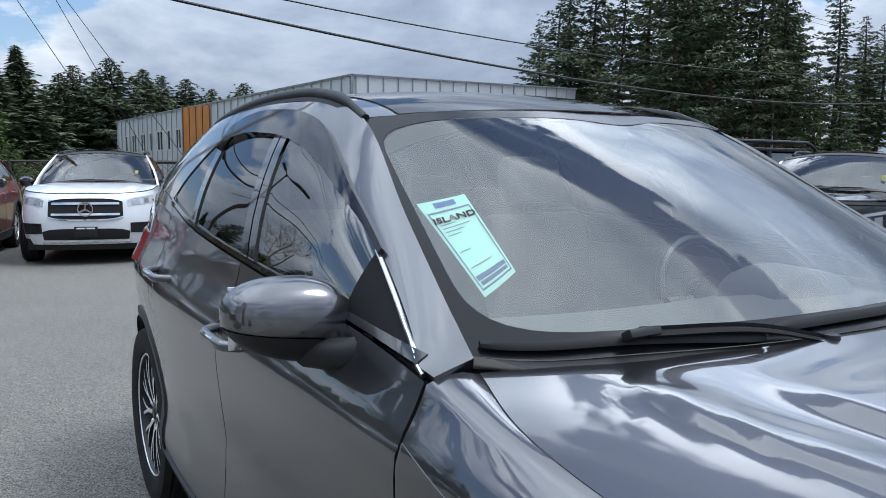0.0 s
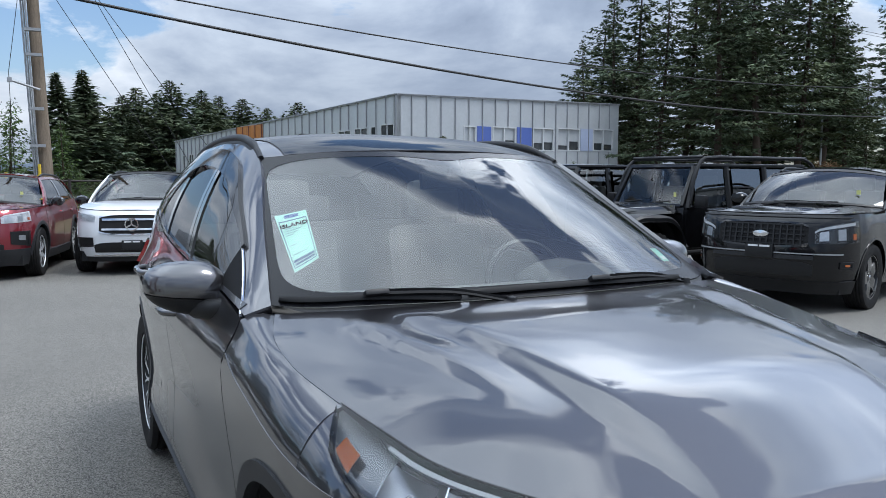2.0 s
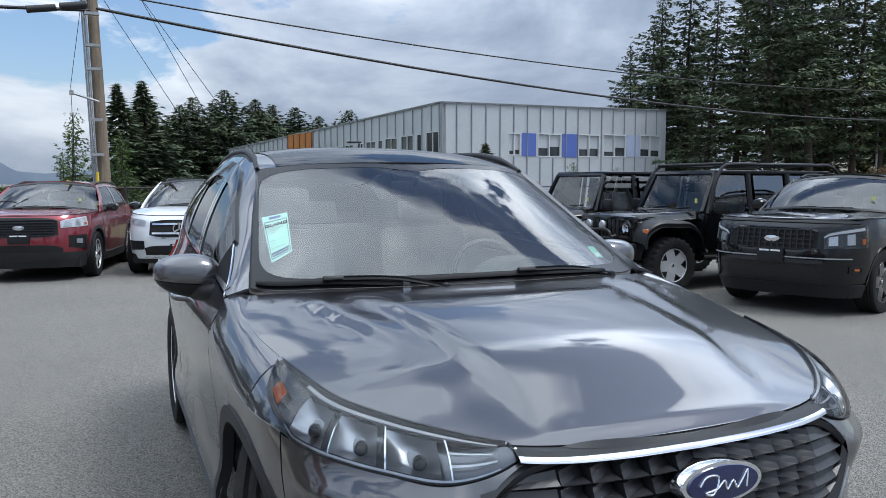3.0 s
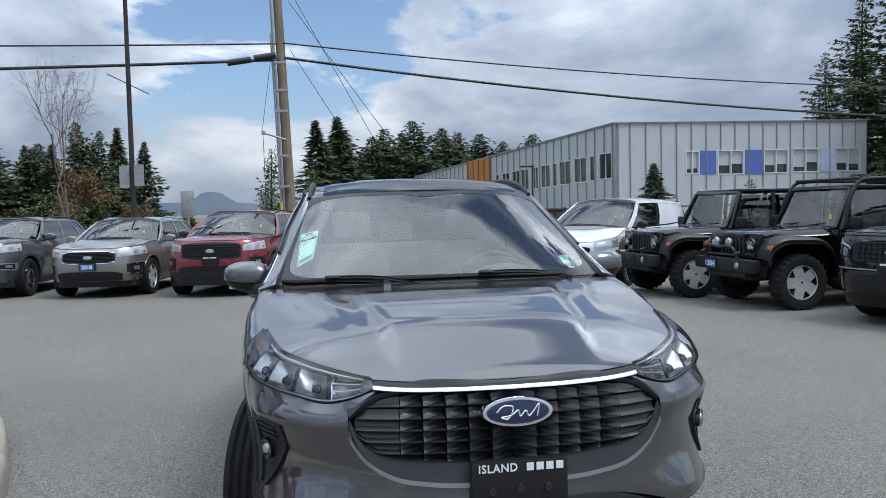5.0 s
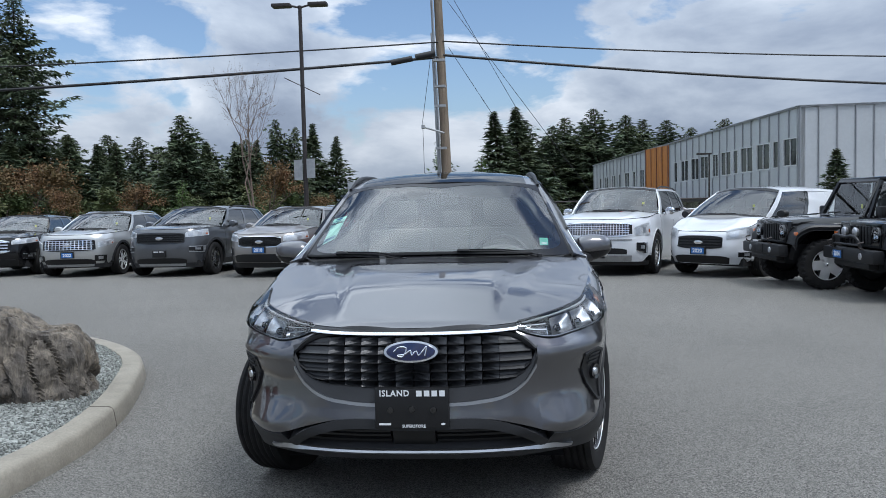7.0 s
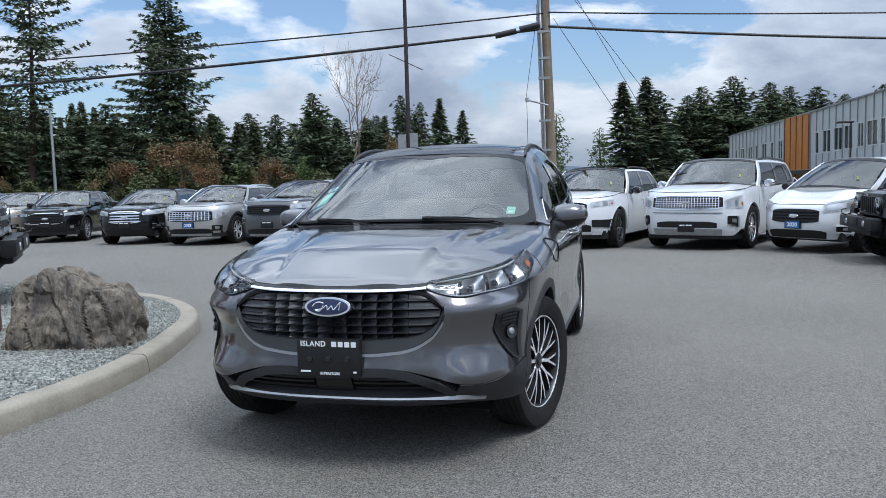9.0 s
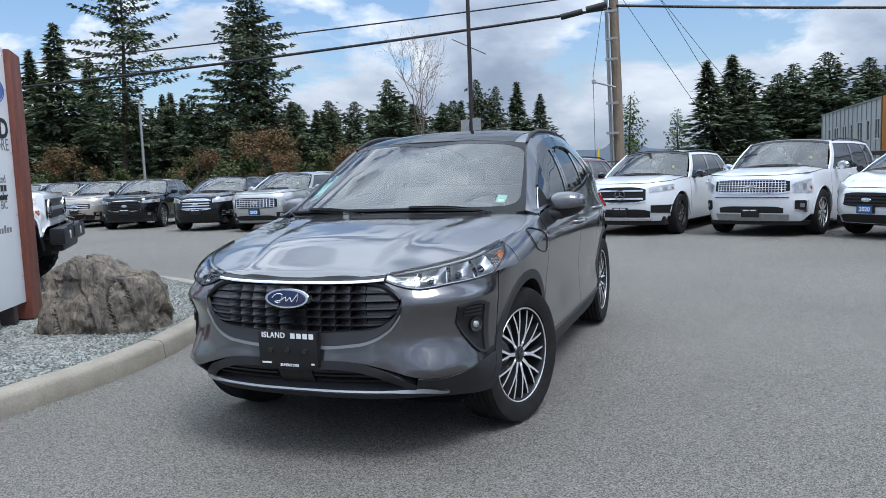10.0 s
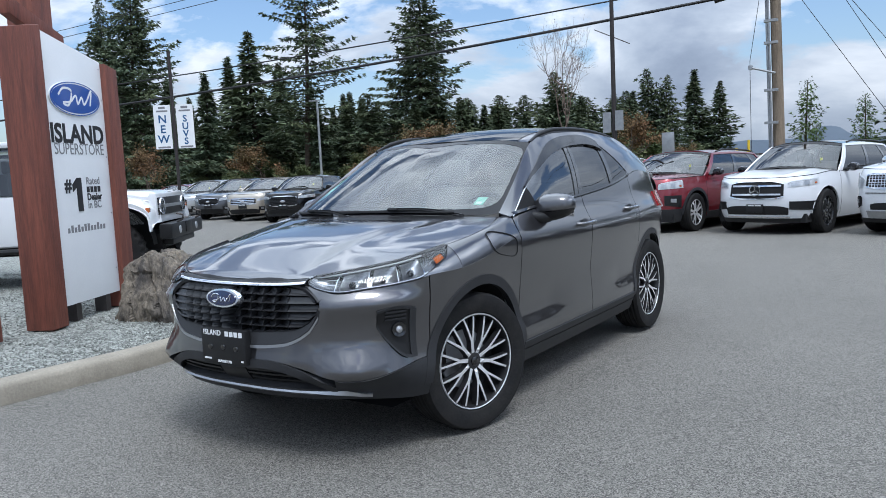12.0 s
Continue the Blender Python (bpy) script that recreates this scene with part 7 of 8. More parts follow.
hp("front_bumper", joined(sheet(low_band), sheet(corner), mirrored(sheet(corner)), sheet(upper), mirrored(sheet(upper))), P_HERO, angle=60)

# hood-edge strip under the leading edge and chrome bar
bar_s = np.linspace(0, s_of_x(0.445), 20)
top_c = hood_at(bar_s)
bot_c = top_c + np.array((0, -0.052, -0.018))
bar = np.stack([bot_c + (0, 0.012, -0.004), bot_c, bot_c * 0.5 + top_c * 0.5 + (0, -0.004, 0.004), top_c + (0, -0.006, -0.002), top_c + (0, 0.01, -0.012)], 1)
hp("hood_edge_seal", joined(sheet(bar), mirrored(sheet(bar))), M_BLACK)
mid_c = bot_c * 0.83 + top_c * 0.17
cbar = np.stack([bot_c + (0, 0.012, -0.010), bot_c + (0, -0.005, -0.004), bot_c * 0.6 + mid_c * 0.4 + (0, -0.006, 0.001), mid_c + (0, -0.003, 0.004), mid_c + (0, 0.004, 0.002)], 1)
hp("chrome_bar", joined(sheet(cbar), mirrored(sheet(cbar))), M_CHROME, label="slim chrome bar along the hood's front edge")

# grille: dark box, frame, scoops in columns
grille = new("grille")
grille.parent = hero
ugs = np.linspace(-UG * 0.995, UG * 0.995, 41)
gback = h_sh.region(ugs, sym(g_lo), sym(g_hi), 8)
part("grille_back", sheet(gback + np.array((0, 0.055, 0))), M_DARK, grille)
rim_hi = fn([(0, 0.004), (ux(0.36), 0.006), (ux(0.45), 0.014), (UG, 0.018)])
rim_lo = fn([(0, 0.040), (ux(0.36), 0.040), (ux(0.45), 0.026), (UG, 0.018)])
in_lo = lambda u: np.minimum(g_lo(u) + rim_lo(u), (g_lo(u) + g_hi(u)) / 2)
in_hi = lambda u: np.maximum(g_hi(u) - rim_hi(u), (g_lo(u) + g_hi(u)) / 2)


def rim(lo, hi, far):
    """A band whose inner edge (far: 1 for the upper line, 0 for the lower) falls back into the opening."""
    P = h_sh.region(ugs, sym(lo), sym(hi), 4)
    t = np.linspace(0, 1, 4) if far else np.linspace(1, 0, 4)
    P[:, :, 1] += 0.016 * t[None, :] - 0.002
    return slab(P, 0.004, 0.03)


fr_lo = rim(lambda u: g_lo(u) - 0.013, in_lo, 1)
fr_hi = rim(in_hi, lambda u: g_hi(u) + 0.004, 0)
part("grille_frame", joined(fr_lo, fr_hi), M_SATIN, grille, "satin dark grille surround")
part("lower_blade", h_sh.patch(np.linspace(-UG * 0.985, UG * 0.985, 45), sym(lambda u: g_lo(u) - 0.029), sym(lambda u: g_lo(u) - 0.015), 0.010, 0.02, 3), mat("satin_silver", (0.36, 0.365, 0.38), rough=0.35, metal=0.8, vary=0.1), grille, "satin silver blade under the grille")
M_SCOOP = mat("grille_plastic", (0.022, 0.0225, 0.025), rough=0.38, vary=0.2, fine=0.15, fine_scale=200)
rows_, cols = 6, 14
G_LO, G_HI = float(in_lo(0.0)[0]), float(in_hi(0.0)[0])
UI = UG * 0.955
for r_ in range(rows_):
    for c_ in range(cols):
        fins = c_ in (0, 1, cols - 2, cols - 1)
        if c_ in (1, cols - 2):
            continue
        u0, u1 = UI * (2 * c_ / cols - 1), UI * (2 * (c_ + 1) / cols - 1)
        if c_ == 0:
            u1 = UI * (4 / cols - 1)
        if c_ == cols - 1:
            u0 = UI * (1 - 4 / cols)
        out_, in_ = (u0, u1) if u0 + u1 < 0 else (u1, u0)
        n_ = 5 if fins else 2
        V, F_ = [], []
        for j in range(n_):
            t = j / (n_ - 1)
            t_ = t if fins else 0.03 + 0.94 * t
            uu = out_ * (1 - t_) + in_ * t_
            zl, zh = float(in_lo(abs(uu))[0]), float(in_hi(abs(uu))[0])
            hgt = (G_HI - G_LO) / rows_
            z0 = G_LO + hgt * r_
            top_ = min(z0 + hgt, zh)
            z0 = min(max(z0, zl), zh - 0.002)
            hgt = max(top_ - z0, 0.002)
            x, y = h_sh.point(uu, z0)[:2]
            deep = 0.020 if fins else 0.010 + 0.042 * t
            V += [(x, y + 0.052, z0 - 0.002), (x, y + 0.008, z0 + hgt * 0.02), (x, y + 0.006, z0 + hgt * 0.10), (x, y + deep * 0.75 + 0.006, z0 + hgt * (0.40 - 0.12 * (0 if fins else t))), (x, y + deep + 0.010, z0 + hgt * 0.84), (x, y + 0.062, z0 + hgt * 0.88)]
        for j in range(n_ - 1):
            a, b = 6 * j, 6 * (j + 1)
            F_ += [(a + k, b + k, b + k + 1, a + k + 1) for k in range(5)]
        F_ += [(5, 4, 3, 2, 1, 0), tuple(6 * (n_ - 1) + k for k in range(6))]
        part("grille_scoop", (np.array(V), F_), M_SCOOP, grille, smooth=False)

# oval emblem with plain strokes
em = hp("badge", moved(lathe([(0.001, -0.016), (0.113, -0.013), (0.118, 0.0), (0.118, 0.02)], 48, "y"), pose(0, -2.283, 0.805, -8) @ Matrix.Diagonal((1, 1, 0.40, 1))), M_CHROME, label="chrome-rimmed blue oval badge")
part("badge_field", moved(lathe([(0.001, -0.021), (0.098, -0.018), (0.103, -0.012)], 48, "y"), pose(0, -2.283, 0.805, -8) @ Matrix.Diagonal((1, 1, 0.375, 1))), M_OVAL, em)
part("badge_stroke", moved(tube(smooth_curve([(-0.070, 0, 0.004), (-0.052, 0, 0.021), (-0.018, 0, 0.019), (-0.038, 0, -0.018), (-0.056, 0, -0.013), (-0.022, 0, -0.006), (0.0, 0, 0.008), (0.004, 0, -0.011), (0.024, 0, 0.006), (0.032, 0, -0.011), (0.048, 0, 0.003), (0.066, 0, 0.024), (0.06, 0, -0.013)], 60), 0.0028, 6), pose(0, -2.3035, 0.805, -8)), M_CHROME, em)

# plate holder with dealer words
pl = hp("plate_holder", box(-0.155, 0.155, -2.312, -2.270, 0.487, 0.655), M_BLACK, bevel=0.006, label="black dealer plate holder")
words("ISLAND", 0.036, M_WHITE, pl, Matrix.Translation((-0.072, -2.3135, 0.635)), squeeze=0.95, spacing=1.12, weight=0.0006)
part("brand_bar", joined(*[box(0.020 + i * 0.032, 0.043 + i * 0.032, -2.3145, -2.312, 0.623, 0.647) for i in range(4)]), M_WHITE, pl)
words("SUPERSTORE", 0.017, M_WHITE, pl, Matrix.Translation((0.008, -2.3135, 0.497)), weight=0.0003)
part("small_text_bar", box(-0.138, -0.088, -2.3140, -2.312, 0.502, 0.510), M_WHITE, pl)
part("small_text_bar", box(0.122, 0.138, -2.3140, -2.312, 0.502, 0.510), M_WHITE, pl)
for x, z in ((-0.09, 0.565), (0.09, 0.565), (0.0, 0.568)):
    part("screw", moved(lathe([(0.001, -0.006), (0.013, -0.005), (0.015, 0.0)], 12, "y"), Matrix.Translation((x, -2.312, z))), M_GLOSS, pl)

# lower intake, dark cladding and bright lip
z_in = fn([(0, 0.510), (ux(0.36), 0.500), (ux(0.48), 0.455), (ux(0.585), 0.390)])
ui = np.linspace(-ux(0.58), ux(0.58), 41)
inn = h_sh.region(ui, 0.372, sym(lambda u: z_in(u) + 0.004), 5)
hp("intake_back", sheet(inn + np.array((0, 0.07, 0))), M_DARK)
hp("intake_frame", joined(h_sh.patch(ui, sym(lambda u: z_in(u) - 0.040), sym(lambda u: z_in(u) + 0.002), 0.006, 0.07, 4), h_sh.patch(ui, 0.360, 0.378, 0.004, 0.07, 3)), M_SATIN)
for k in range(3):
    zz = 0.392 + 0.030 * k
    w = (0.50, 0.47, 0.42)[k]
    for a, b in ((-ux(w), -ux(0.10)), (ux(0.10), ux(w))):
        hp("intake_slat", h_sh.patch(np.linspace(a, b, 14), zz, zz + 0.012, -0.022, 0.05, 3), M_BLACK)
hp("intake_pillar", h_sh.patch(np.linspace(-ux(0.09), ux(0.09), 7), 0.372, 0.50, -0.020, 0.05, 4), M_BLACK)
u_e = u_arch - 0.0008
clad_u = np.concatenate([np.linspace(-u_e, -ux(0.585), 26), np.linspace(-ux(0.58), ux(0.58), 30), np.linspace(ux(0.585), u_e, 26)])
c_top = lambda u: np.where(np.abs(u) < ux(0.583), 0.362, z_body(np.abs(u)) - 0.003)
hp("lower_cladding", slab(h_sh.region(clad_u, lambda u: 0.318 - 0.03 * smoothstep(np.abs(u), ux(0.6), u_e), c_top, 8), 0.004, 0.03), M_SATIN)
M_LIP = mat("satin_lip", (0.50, 0.51, 0.53), rough=0.28, metal=0.9, vary=0.15, scale=6)
lip_u = np.linspace(-ux(0.72), ux(0.72), 57)
lip_w = 1 - smoothstep(np.abs(lip_u), ux(0.60), ux(0.72))
lip_p = h_sh.region(lip_u, lambda u: 0.338 + 0.010 * lip_w - 0.006 * smoothstep(np.abs(u), ux(0.46), ux(0.62)), lambda u: 0.362 - 0.016 * (1 - lip_w), 4)
lip_p[:, :, 1] += np.linspace(-0.012, 0.008, 4)[None, :] * lip_w[:, None]
hp("bright_lip", slab(lip_p, 0.014, 0.012), M_LIP, label="bright metal strip under the bumper")
hp("undertray", sheet(np.array([[(x, y, 0.22) for y in (-1.85, -1.0, 0.0, 1.0, 1.95)] for x in (-0.66, -0.3, 0.3, 0.66)])), M_DARK, smooth=False)

# side fog lamp pockets
fu = np.linspace(ux(0.742), uy(-1.862), 12)
f_lo = fn([(fu[0], 0.655), (fu[3], 0.575), (fu[7], 0.505), (fu[-1], 0.497)])
f_hi = fn([(fu[0], 0.742), (fu[5], 0.758), (fu[-1], 0.735)])
for mir in (lambda p: p, mirrored):
    fogl = hp("fog_lamp", mir(h_sh.patch(fu, f_lo, f_hi, 0.005, 0.02, 8)), M_BLACK, label="black pocket with a small round lamp")
    part("pocket_rim", mir(joined(h_sh.patch(fu, f_lo, lambda u: f_lo(u) + 0.014, 0.012, 0.01, 3), h_sh.patch(fu, lambda u: f_hi(u) - 0.012, f_hi, 0.012, 0.01, 3), h_sh.patch(fu[-3:], f_lo, f_hi, 0.013, 0.01, 6))), M_SATIN, fogl)
    c = h_sh.point(uy(-1.945), 0.642)
    m_ = Matrix.Translation(tuple(map(float, c))) @ pose(0, 0, 0, 0, 0, 52)
    part("bezel", mir(moved(lathe([(0.020, -0.02), (0.034, -0.024), (0.040, 0.01)], 20, "y"), m_)), M_GLOSS, fogl)
    part("lens", mir(moved(lathe([(0.001, -0.028), (0.015, -0.024), (0.022, -0.012), (0.022, 0.01)], 20, "y"), m_)), M_LAMP, fogl)
    for k in range(3):
        part("fin", mir(h_sh.patch(fu[2:9], 0.690 + 0.018 * k, 0.697 + 0.018 * k, 0.012, 0.004, 2)), M_SATIN, fogl)


# band between the skin and the hood edge: lamps in front, fender behind
def roll(us_, z_from, ss, nt=9, bulge=1.0):
    S = h_sh.point(np.array(us_), z_from(np.array(us_)))
    E = hood_at(np.array(ss))
    t = np.linspace(0, 1, nt)
    ca, sa_ = 1 - np.cos(t * math.pi / 2), np.sin(t * math.pi / 2)
    lin = t
    w = bulge
    A = (ca * w + lin * (1 - w))[None, :, None]
    B = (sa_ * w + lin * (1 - w))[None, :, None]
    P = np.zeros((len(S), nt, 3))
    P[:, :, :2] = S[:, None, :2] * (1 - A) + E[:, None, :2] * A
    P[:, :, 2:] = S[:, None, 2:] * (1 - B) + E[:, None, 2:] * B
    return P


u_l = np.concatenate([np.linspace(ux(0.452), uy(-1.86), 22), np.linspace(uy(-1.84), uy(-1.53), 14)])
s_l = np.interp(u_l, [ux(0.452), ux(0.59), ux(0.72), uy(-1.86), uy(-1.53)], [s_of_x(0.452), s_of_x(0.56), s_of_x(0.66), s_of_x(0.742), s_of_y(-1.53)])
LP = roll(u_l, z_lamp, s_l, 13, 0.55)
lowline = np.interp(np.arange(36), [0, 23, 31, 35], [0.0, 0.0, 0.45, 0.92])


def lamp_sub(i0, i1, lo_, hi_, n=7):
    """Part of the lamp band: columns i0 to i1, between fractions of the height over the lamp's lower line."""
    rows = []
    for i in range(i0, i1 + 1):
        a = lowline[i]
        lo_i, hi_i = (lo_[i] if hasattr(lo_, "__len__") else lo_), (hi_[i] if hasattr(hi_, "__len__") else hi_)
        t = (a + (1 - a) * (lo_i + (hi_i - lo_i) * np.linspace(0, 1, n))) * 12
        j = np.minimum(t.astype(int), 11)
        rows.append(LP[i][j] + (LP[i][j + 1] - LP[i][j]) * (t - j)[:, None])
    return np.array(rows)


fend_u = np.concatenate([np.linspace(uy(-1.86), uy(-1.53), 14), np.linspace(uy(-1.532), uy(-0.948), 18)])
fend_s = np.concatenate([np.interp(np.linspace(uy(-1.86), uy(-1.53), 14), [uy(-1.86), uy(-1.53)], [s_of_x(0.742), s_of_y(-1.53)]), np.interp(np.linspace(uy(-1.532), uy(-0.948), 18), [uy(-1.53), uy(-0.948)], [s_of_y(-1.53), 1.0])])
FP = roll(fend_u[14:], z_lamp, fend_s[14:], 13, 0.62)
for i in range(18):
    us_i = fend_u[14 + i]
    base_ = h_sh.point(us_i, 1.0)
    w_ = float(smoothstep(base_[1], -1.28, -0.96))
    zt_ = max(float(BELT(base_[1])) - 0.004, float(z_lamp(us_i)) + 0.01)
    side_ = h_sh.point(np.full(10, us_i), np.linspace(float(z_lamp(us_i)), zt_, 10))
    end_ = hood_at(np.array([fend_s[14 + i]]))[0]
    Q_ = np.concatenate([side_, np.stack([side_[-1] * (1 - k) + end_ * k + np.array((0, 0, 0.010 * 4 * k * (1 - k))) for k in (0.34, 0.67, 1.0)])])
    FP[i] = FP[i] * (1 - w_) + Q_ * w_
FA_ = np.stack([np.stack([np.stack([np.interp(t_ * 12, np.arange(13), LP[i, :, c]) for c in range(3)]) for t_ in np.linspace(0, lowline[i], 9)]) for i in range(22, 36)])
M_HOUSE = mat("lamp_housing_grey", (0.20, 0.205, 0.215), rough=0.22, metal=0.7, vary=0.3, scale=9)
M_GUIDE = mat("light_guide", (0.42, 0.43, 0.44), rough=0.25, vary=0.06, scale=20, coat=0.5)
M_BOWL = mat("lamp_bowl", (0.42, 0.425, 0.44), rough=0.3, metal=0.9, vary=0.3, scale=25)
M_POCKET = mat("lamp_pocket", (0.07, 0.072, 0.076), rough=0.2, metal=0.6, vary=0.4, scale=18)
for mir in (lambda p: p, mirrored):
    hp("fender_top", mir(slab(FP, -0.002, 0.012)), P_HERO, angle=60)
    hp("fender_front", mir(slab(FA_, -0.002, 0.012)), P_HERO, angle=60)
    hl = new("headlamp")
    hl.parent = hero
    tagged(hl, "clear wrap-round headlamp with amber corner")
    N = normals_of(LP)
    part("housing", mir(sheet(lamp_sub(0, 35, 0.0, 1.0, 9) - 0.034 * normals_of(lamp_sub(0, 35, 0.0, 1.0, 9)) * np.concatenate([np.linspace(0.15, 1.0, 5), np.ones(17), np.linspace(0.95, 0.30, 14)])[:, None, None])), M_HOUSE, hl)
    part("light_bar", mir(slab(lamp_sub(1, 26, 0.84, 0.91, 3), -0.002, 0.008)), M_GUIDE, hl, "white light guide along the lamp's upper edge")
    part("lower_blade", mir(slab(lamp_sub(2, 25, 0.02, 0.06, 3), -0.002, 0.004)), M_LAMP, hl)
    for i0, i1 in ((7, 12), (13, 18), (19, 24)):
        bw = lamp_sub(i0, i1, 0.08, 0.74, 9)
        ba, bb = np.linspace(-1, 1, i1 - i0 + 1)[:, None], np.linspace(-1, 1, 9)[None]
        part("reflector_bowl", mir(sheet(bw - normals_of(bw) * (0.004 + 0.034 * (1 - ba**2) * (1 - bb**4))[:, :, None])), M_BOWL, hl)
        pj = bw[(i1 - i0) // 2, 3] - normals_of(bw)[(i1 - i0) // 2, 3] * 0.022
        part("projector", mir(moved(lathe([(0.001, -0.014), (0.011, -0.012), (0.016, -0.004), (0.016, 0.01)], 14, "y"), Matrix.Translation(tuple(map(float, pj))) @ pose(0, 0, 0, 0, 0, 18))), M_POCKET, hl)
    for fr in (0.28, 0.52):
        part("tip_blade", mir(slab(lamp_sub(2, 6, fr, fr + 0.05, 3), -0.006, 0.004)), M_LAMP, hl)
    for i0 in (6, 12, 18, 24):
        part("divider", mir(slab(lamp_sub(i0, i0 + 1, 0.04, 0.80, 7) * 0.14 + lamp_sub(i0, i0 + 1, 0.04, 0.80, 7)[:1] * 0.86, -0.002, 0.022)), M_CHROME, hl)
    part("amber_marker", mir(slab(lamp_sub(28, 31, 0.10, 0.46, 4), -0.006, 0.006)), M_AMBER, hl)
    part("cover", mir(slab(lamp_sub(0, 35, 0.0, 1.0, 9), 0.009, 0.008)), M_LENS, hl)
    part("lamp_seal", mir(joined(slab(lamp_sub(0, 35, -0.02, 0.012, 3), 0.007, 0.01), slab(lamp_sub(0, 35, 0.97, 1.0, 3), 0.009, 0.01))), M_BLACK, hl)

# side skin: fender, doors, quarter
axles_h = [(FA, RW), (RA, RW)]
h_lo = arch_floor(h_sh, axles_h, HARC, lambda y: 0.245)
gap_u = 0.0030 / h_sh.len
Y_D1, Y_D2, Y_D3 = -0.945, 0.06, 1.02


def side_panel(y0, y1, hi, extra=(), lo=h_lo, nv=22):
    c = [uy(y0) + gap_u, uy(y1) - gap_u] + [u for u in extra if uy(y0) + gap_u < u < uy(y1) - gap_u] + list(np.linspace(uy(y0) + gap_u, uy(y1) - gap_u, 16))
    return slab(h_sh.region(np.array(sorted(set(c))), lo, hi, nv), 0.0, 0.014)


fen = side_panel(FA - HARC + 0.001, Y_D1, lambda u: z_lamp(u), arch_columns(h_sh, FA, HARC, 34))
door_lo = lambda u: np.maximum(h_lo(u), 0.325)
fd = side_panel(Y_D1, Y_D2, lambda u: belt_u(u) - 0.004, lo=door_lo)
rd = side_panel(Y_D2, Y_D3, lambda u: belt_u(u) - 0.004, arch_columns(h_sh, RA, HARC, 34), door_lo)
quarter_u = np.array(sorted(set([uy(Y_D3) + gap_u] + [u for u in arch_columns(h_sh, RA, HARC, 34) if u > uy(Y_D3) + gap_u] + list(np.linspace(uy(RA + HARC + 0.005), 1.0, 26)))))
qp = slab(h_sh.region(quarter_u, h_lo, belt_u, 20), 0.0, 0.014)
both("front_fender", fen, P_HERO, angle=60)
both("front_door", fd, P_HERO, angle=60)
both("rear_door", rd, P_HERO, angle=60)
both("rear_quarter", qp, P_HERO, angle=60)
both("sill", slab(h_sh.region(np.linspace(uy(FA + HARC + 0.01), uy(RA - HARC - 0.01), 20), 0.235, 0.318, 6), 0.006, 0.03), M_SATIN)
for ya in (FA, RA):
    both("wheel_arch", arch_trim(h_sh, ya, RW, HARC - 0.004, 0.05, 0.25, 0.006), M_SATIN)
    both("wheel_well", moved(well(HARC * 1.01, 0.36), Matrix.Translation((0.895, ya, RW))), M_DARK)
# character line blade low on the doors
both("door_cladding", h_sh.patch(np.linspace(uy(FA + HARC + 0.03), uy(RA - HARC - 0.03), 24), lambda u: 0.328 + 0 * u, lambda u: 0.372 + 0 * u, 0.008, 0.01, 4), M_SATIN)
ROOFE = fn([(-0.98, 0.803), (-0.6, 0.723), (-0.22, 0.639), (0.2, 0.618), (0.7, 0.606), (1.2, 0.588), (1.6, 0.560), (1.95, 0.535)])
ROOFZ = fn([(-0.98, 1.092), (-0.6, 1.305), (-0.22, 1.520), (-0.02, 1.568), (0.25, 1.592), (0.7, 1.600), (1.2, 1.578), (1.6, 1.525), (1.95, 1.45)])
WTOP = fn([(-0.90, 1.092), (-0.62, 1.236), (-0.38, 1.356), (-0.2, 1.444), (-0.07, 1.496), (0.1, 1.534), (0.32, 1.553), (0.58, 1.554), (0.72, 1.530), (0.84, 1.468), (0.97, 1.368), (1.10, 1.262), (1.9, 1.25)])


def cabin(y, t):
    """The upper side: t from the waistline (0) to the roof edge (1) at the length y."""
    y, t = np.broadcast_arrays(np.asarray(y, float), np.asarray(t, float))
    sh_ = y.shape
    y, t = y.ravel(), t.ravel()
    zb_ = BELT(y)
    b = np.array([h_sh.point(uy(a), z) for a, z in zip(y, zb_)])
    b[:, 0] -= 0.010
    xr, zr = ROOFE(y), np.maximum(ROOFZ(y), zb_ + 0.004)
    bul = 0.030 * 4 * t * (1 - t) * np.clip((zr - zb_) / 0.3, 0, 1)
    return np.stack([b[:, 0] * (1 - t) + xr * t + bul, y, zb_ * (1 - t) + zr * t], 1).reshape(*sh_, 3)


def t_at(y, z):
    zb_, zr = BELT(y), np.maximum(ROOFZ(y), BELT(y) + 0.004)
    return np.clip((z - zb_) / (zr - zb_), 0, 1)


def cab(y0, y1, lo_, hi_, n=20, nt=8, lean=(0.0, 0.0)):
    """Grid on the upper side between two heights (functions of y); its ends may lean back towards the top."""
    ys = np.linspace(y0, y1, n)
    yt = ys + np.linspace(lean[0], lean[1], n)
    a, b = t_at(ys, lo_(ys)), t_at(yt, hi_(yt))
    k = np.linspace(0, 1, nt)
    return cabin(ys[:, None] * (1 - k) + yt[:, None] * k, a[:, None] * (1 - k) + b[:, None] * k)


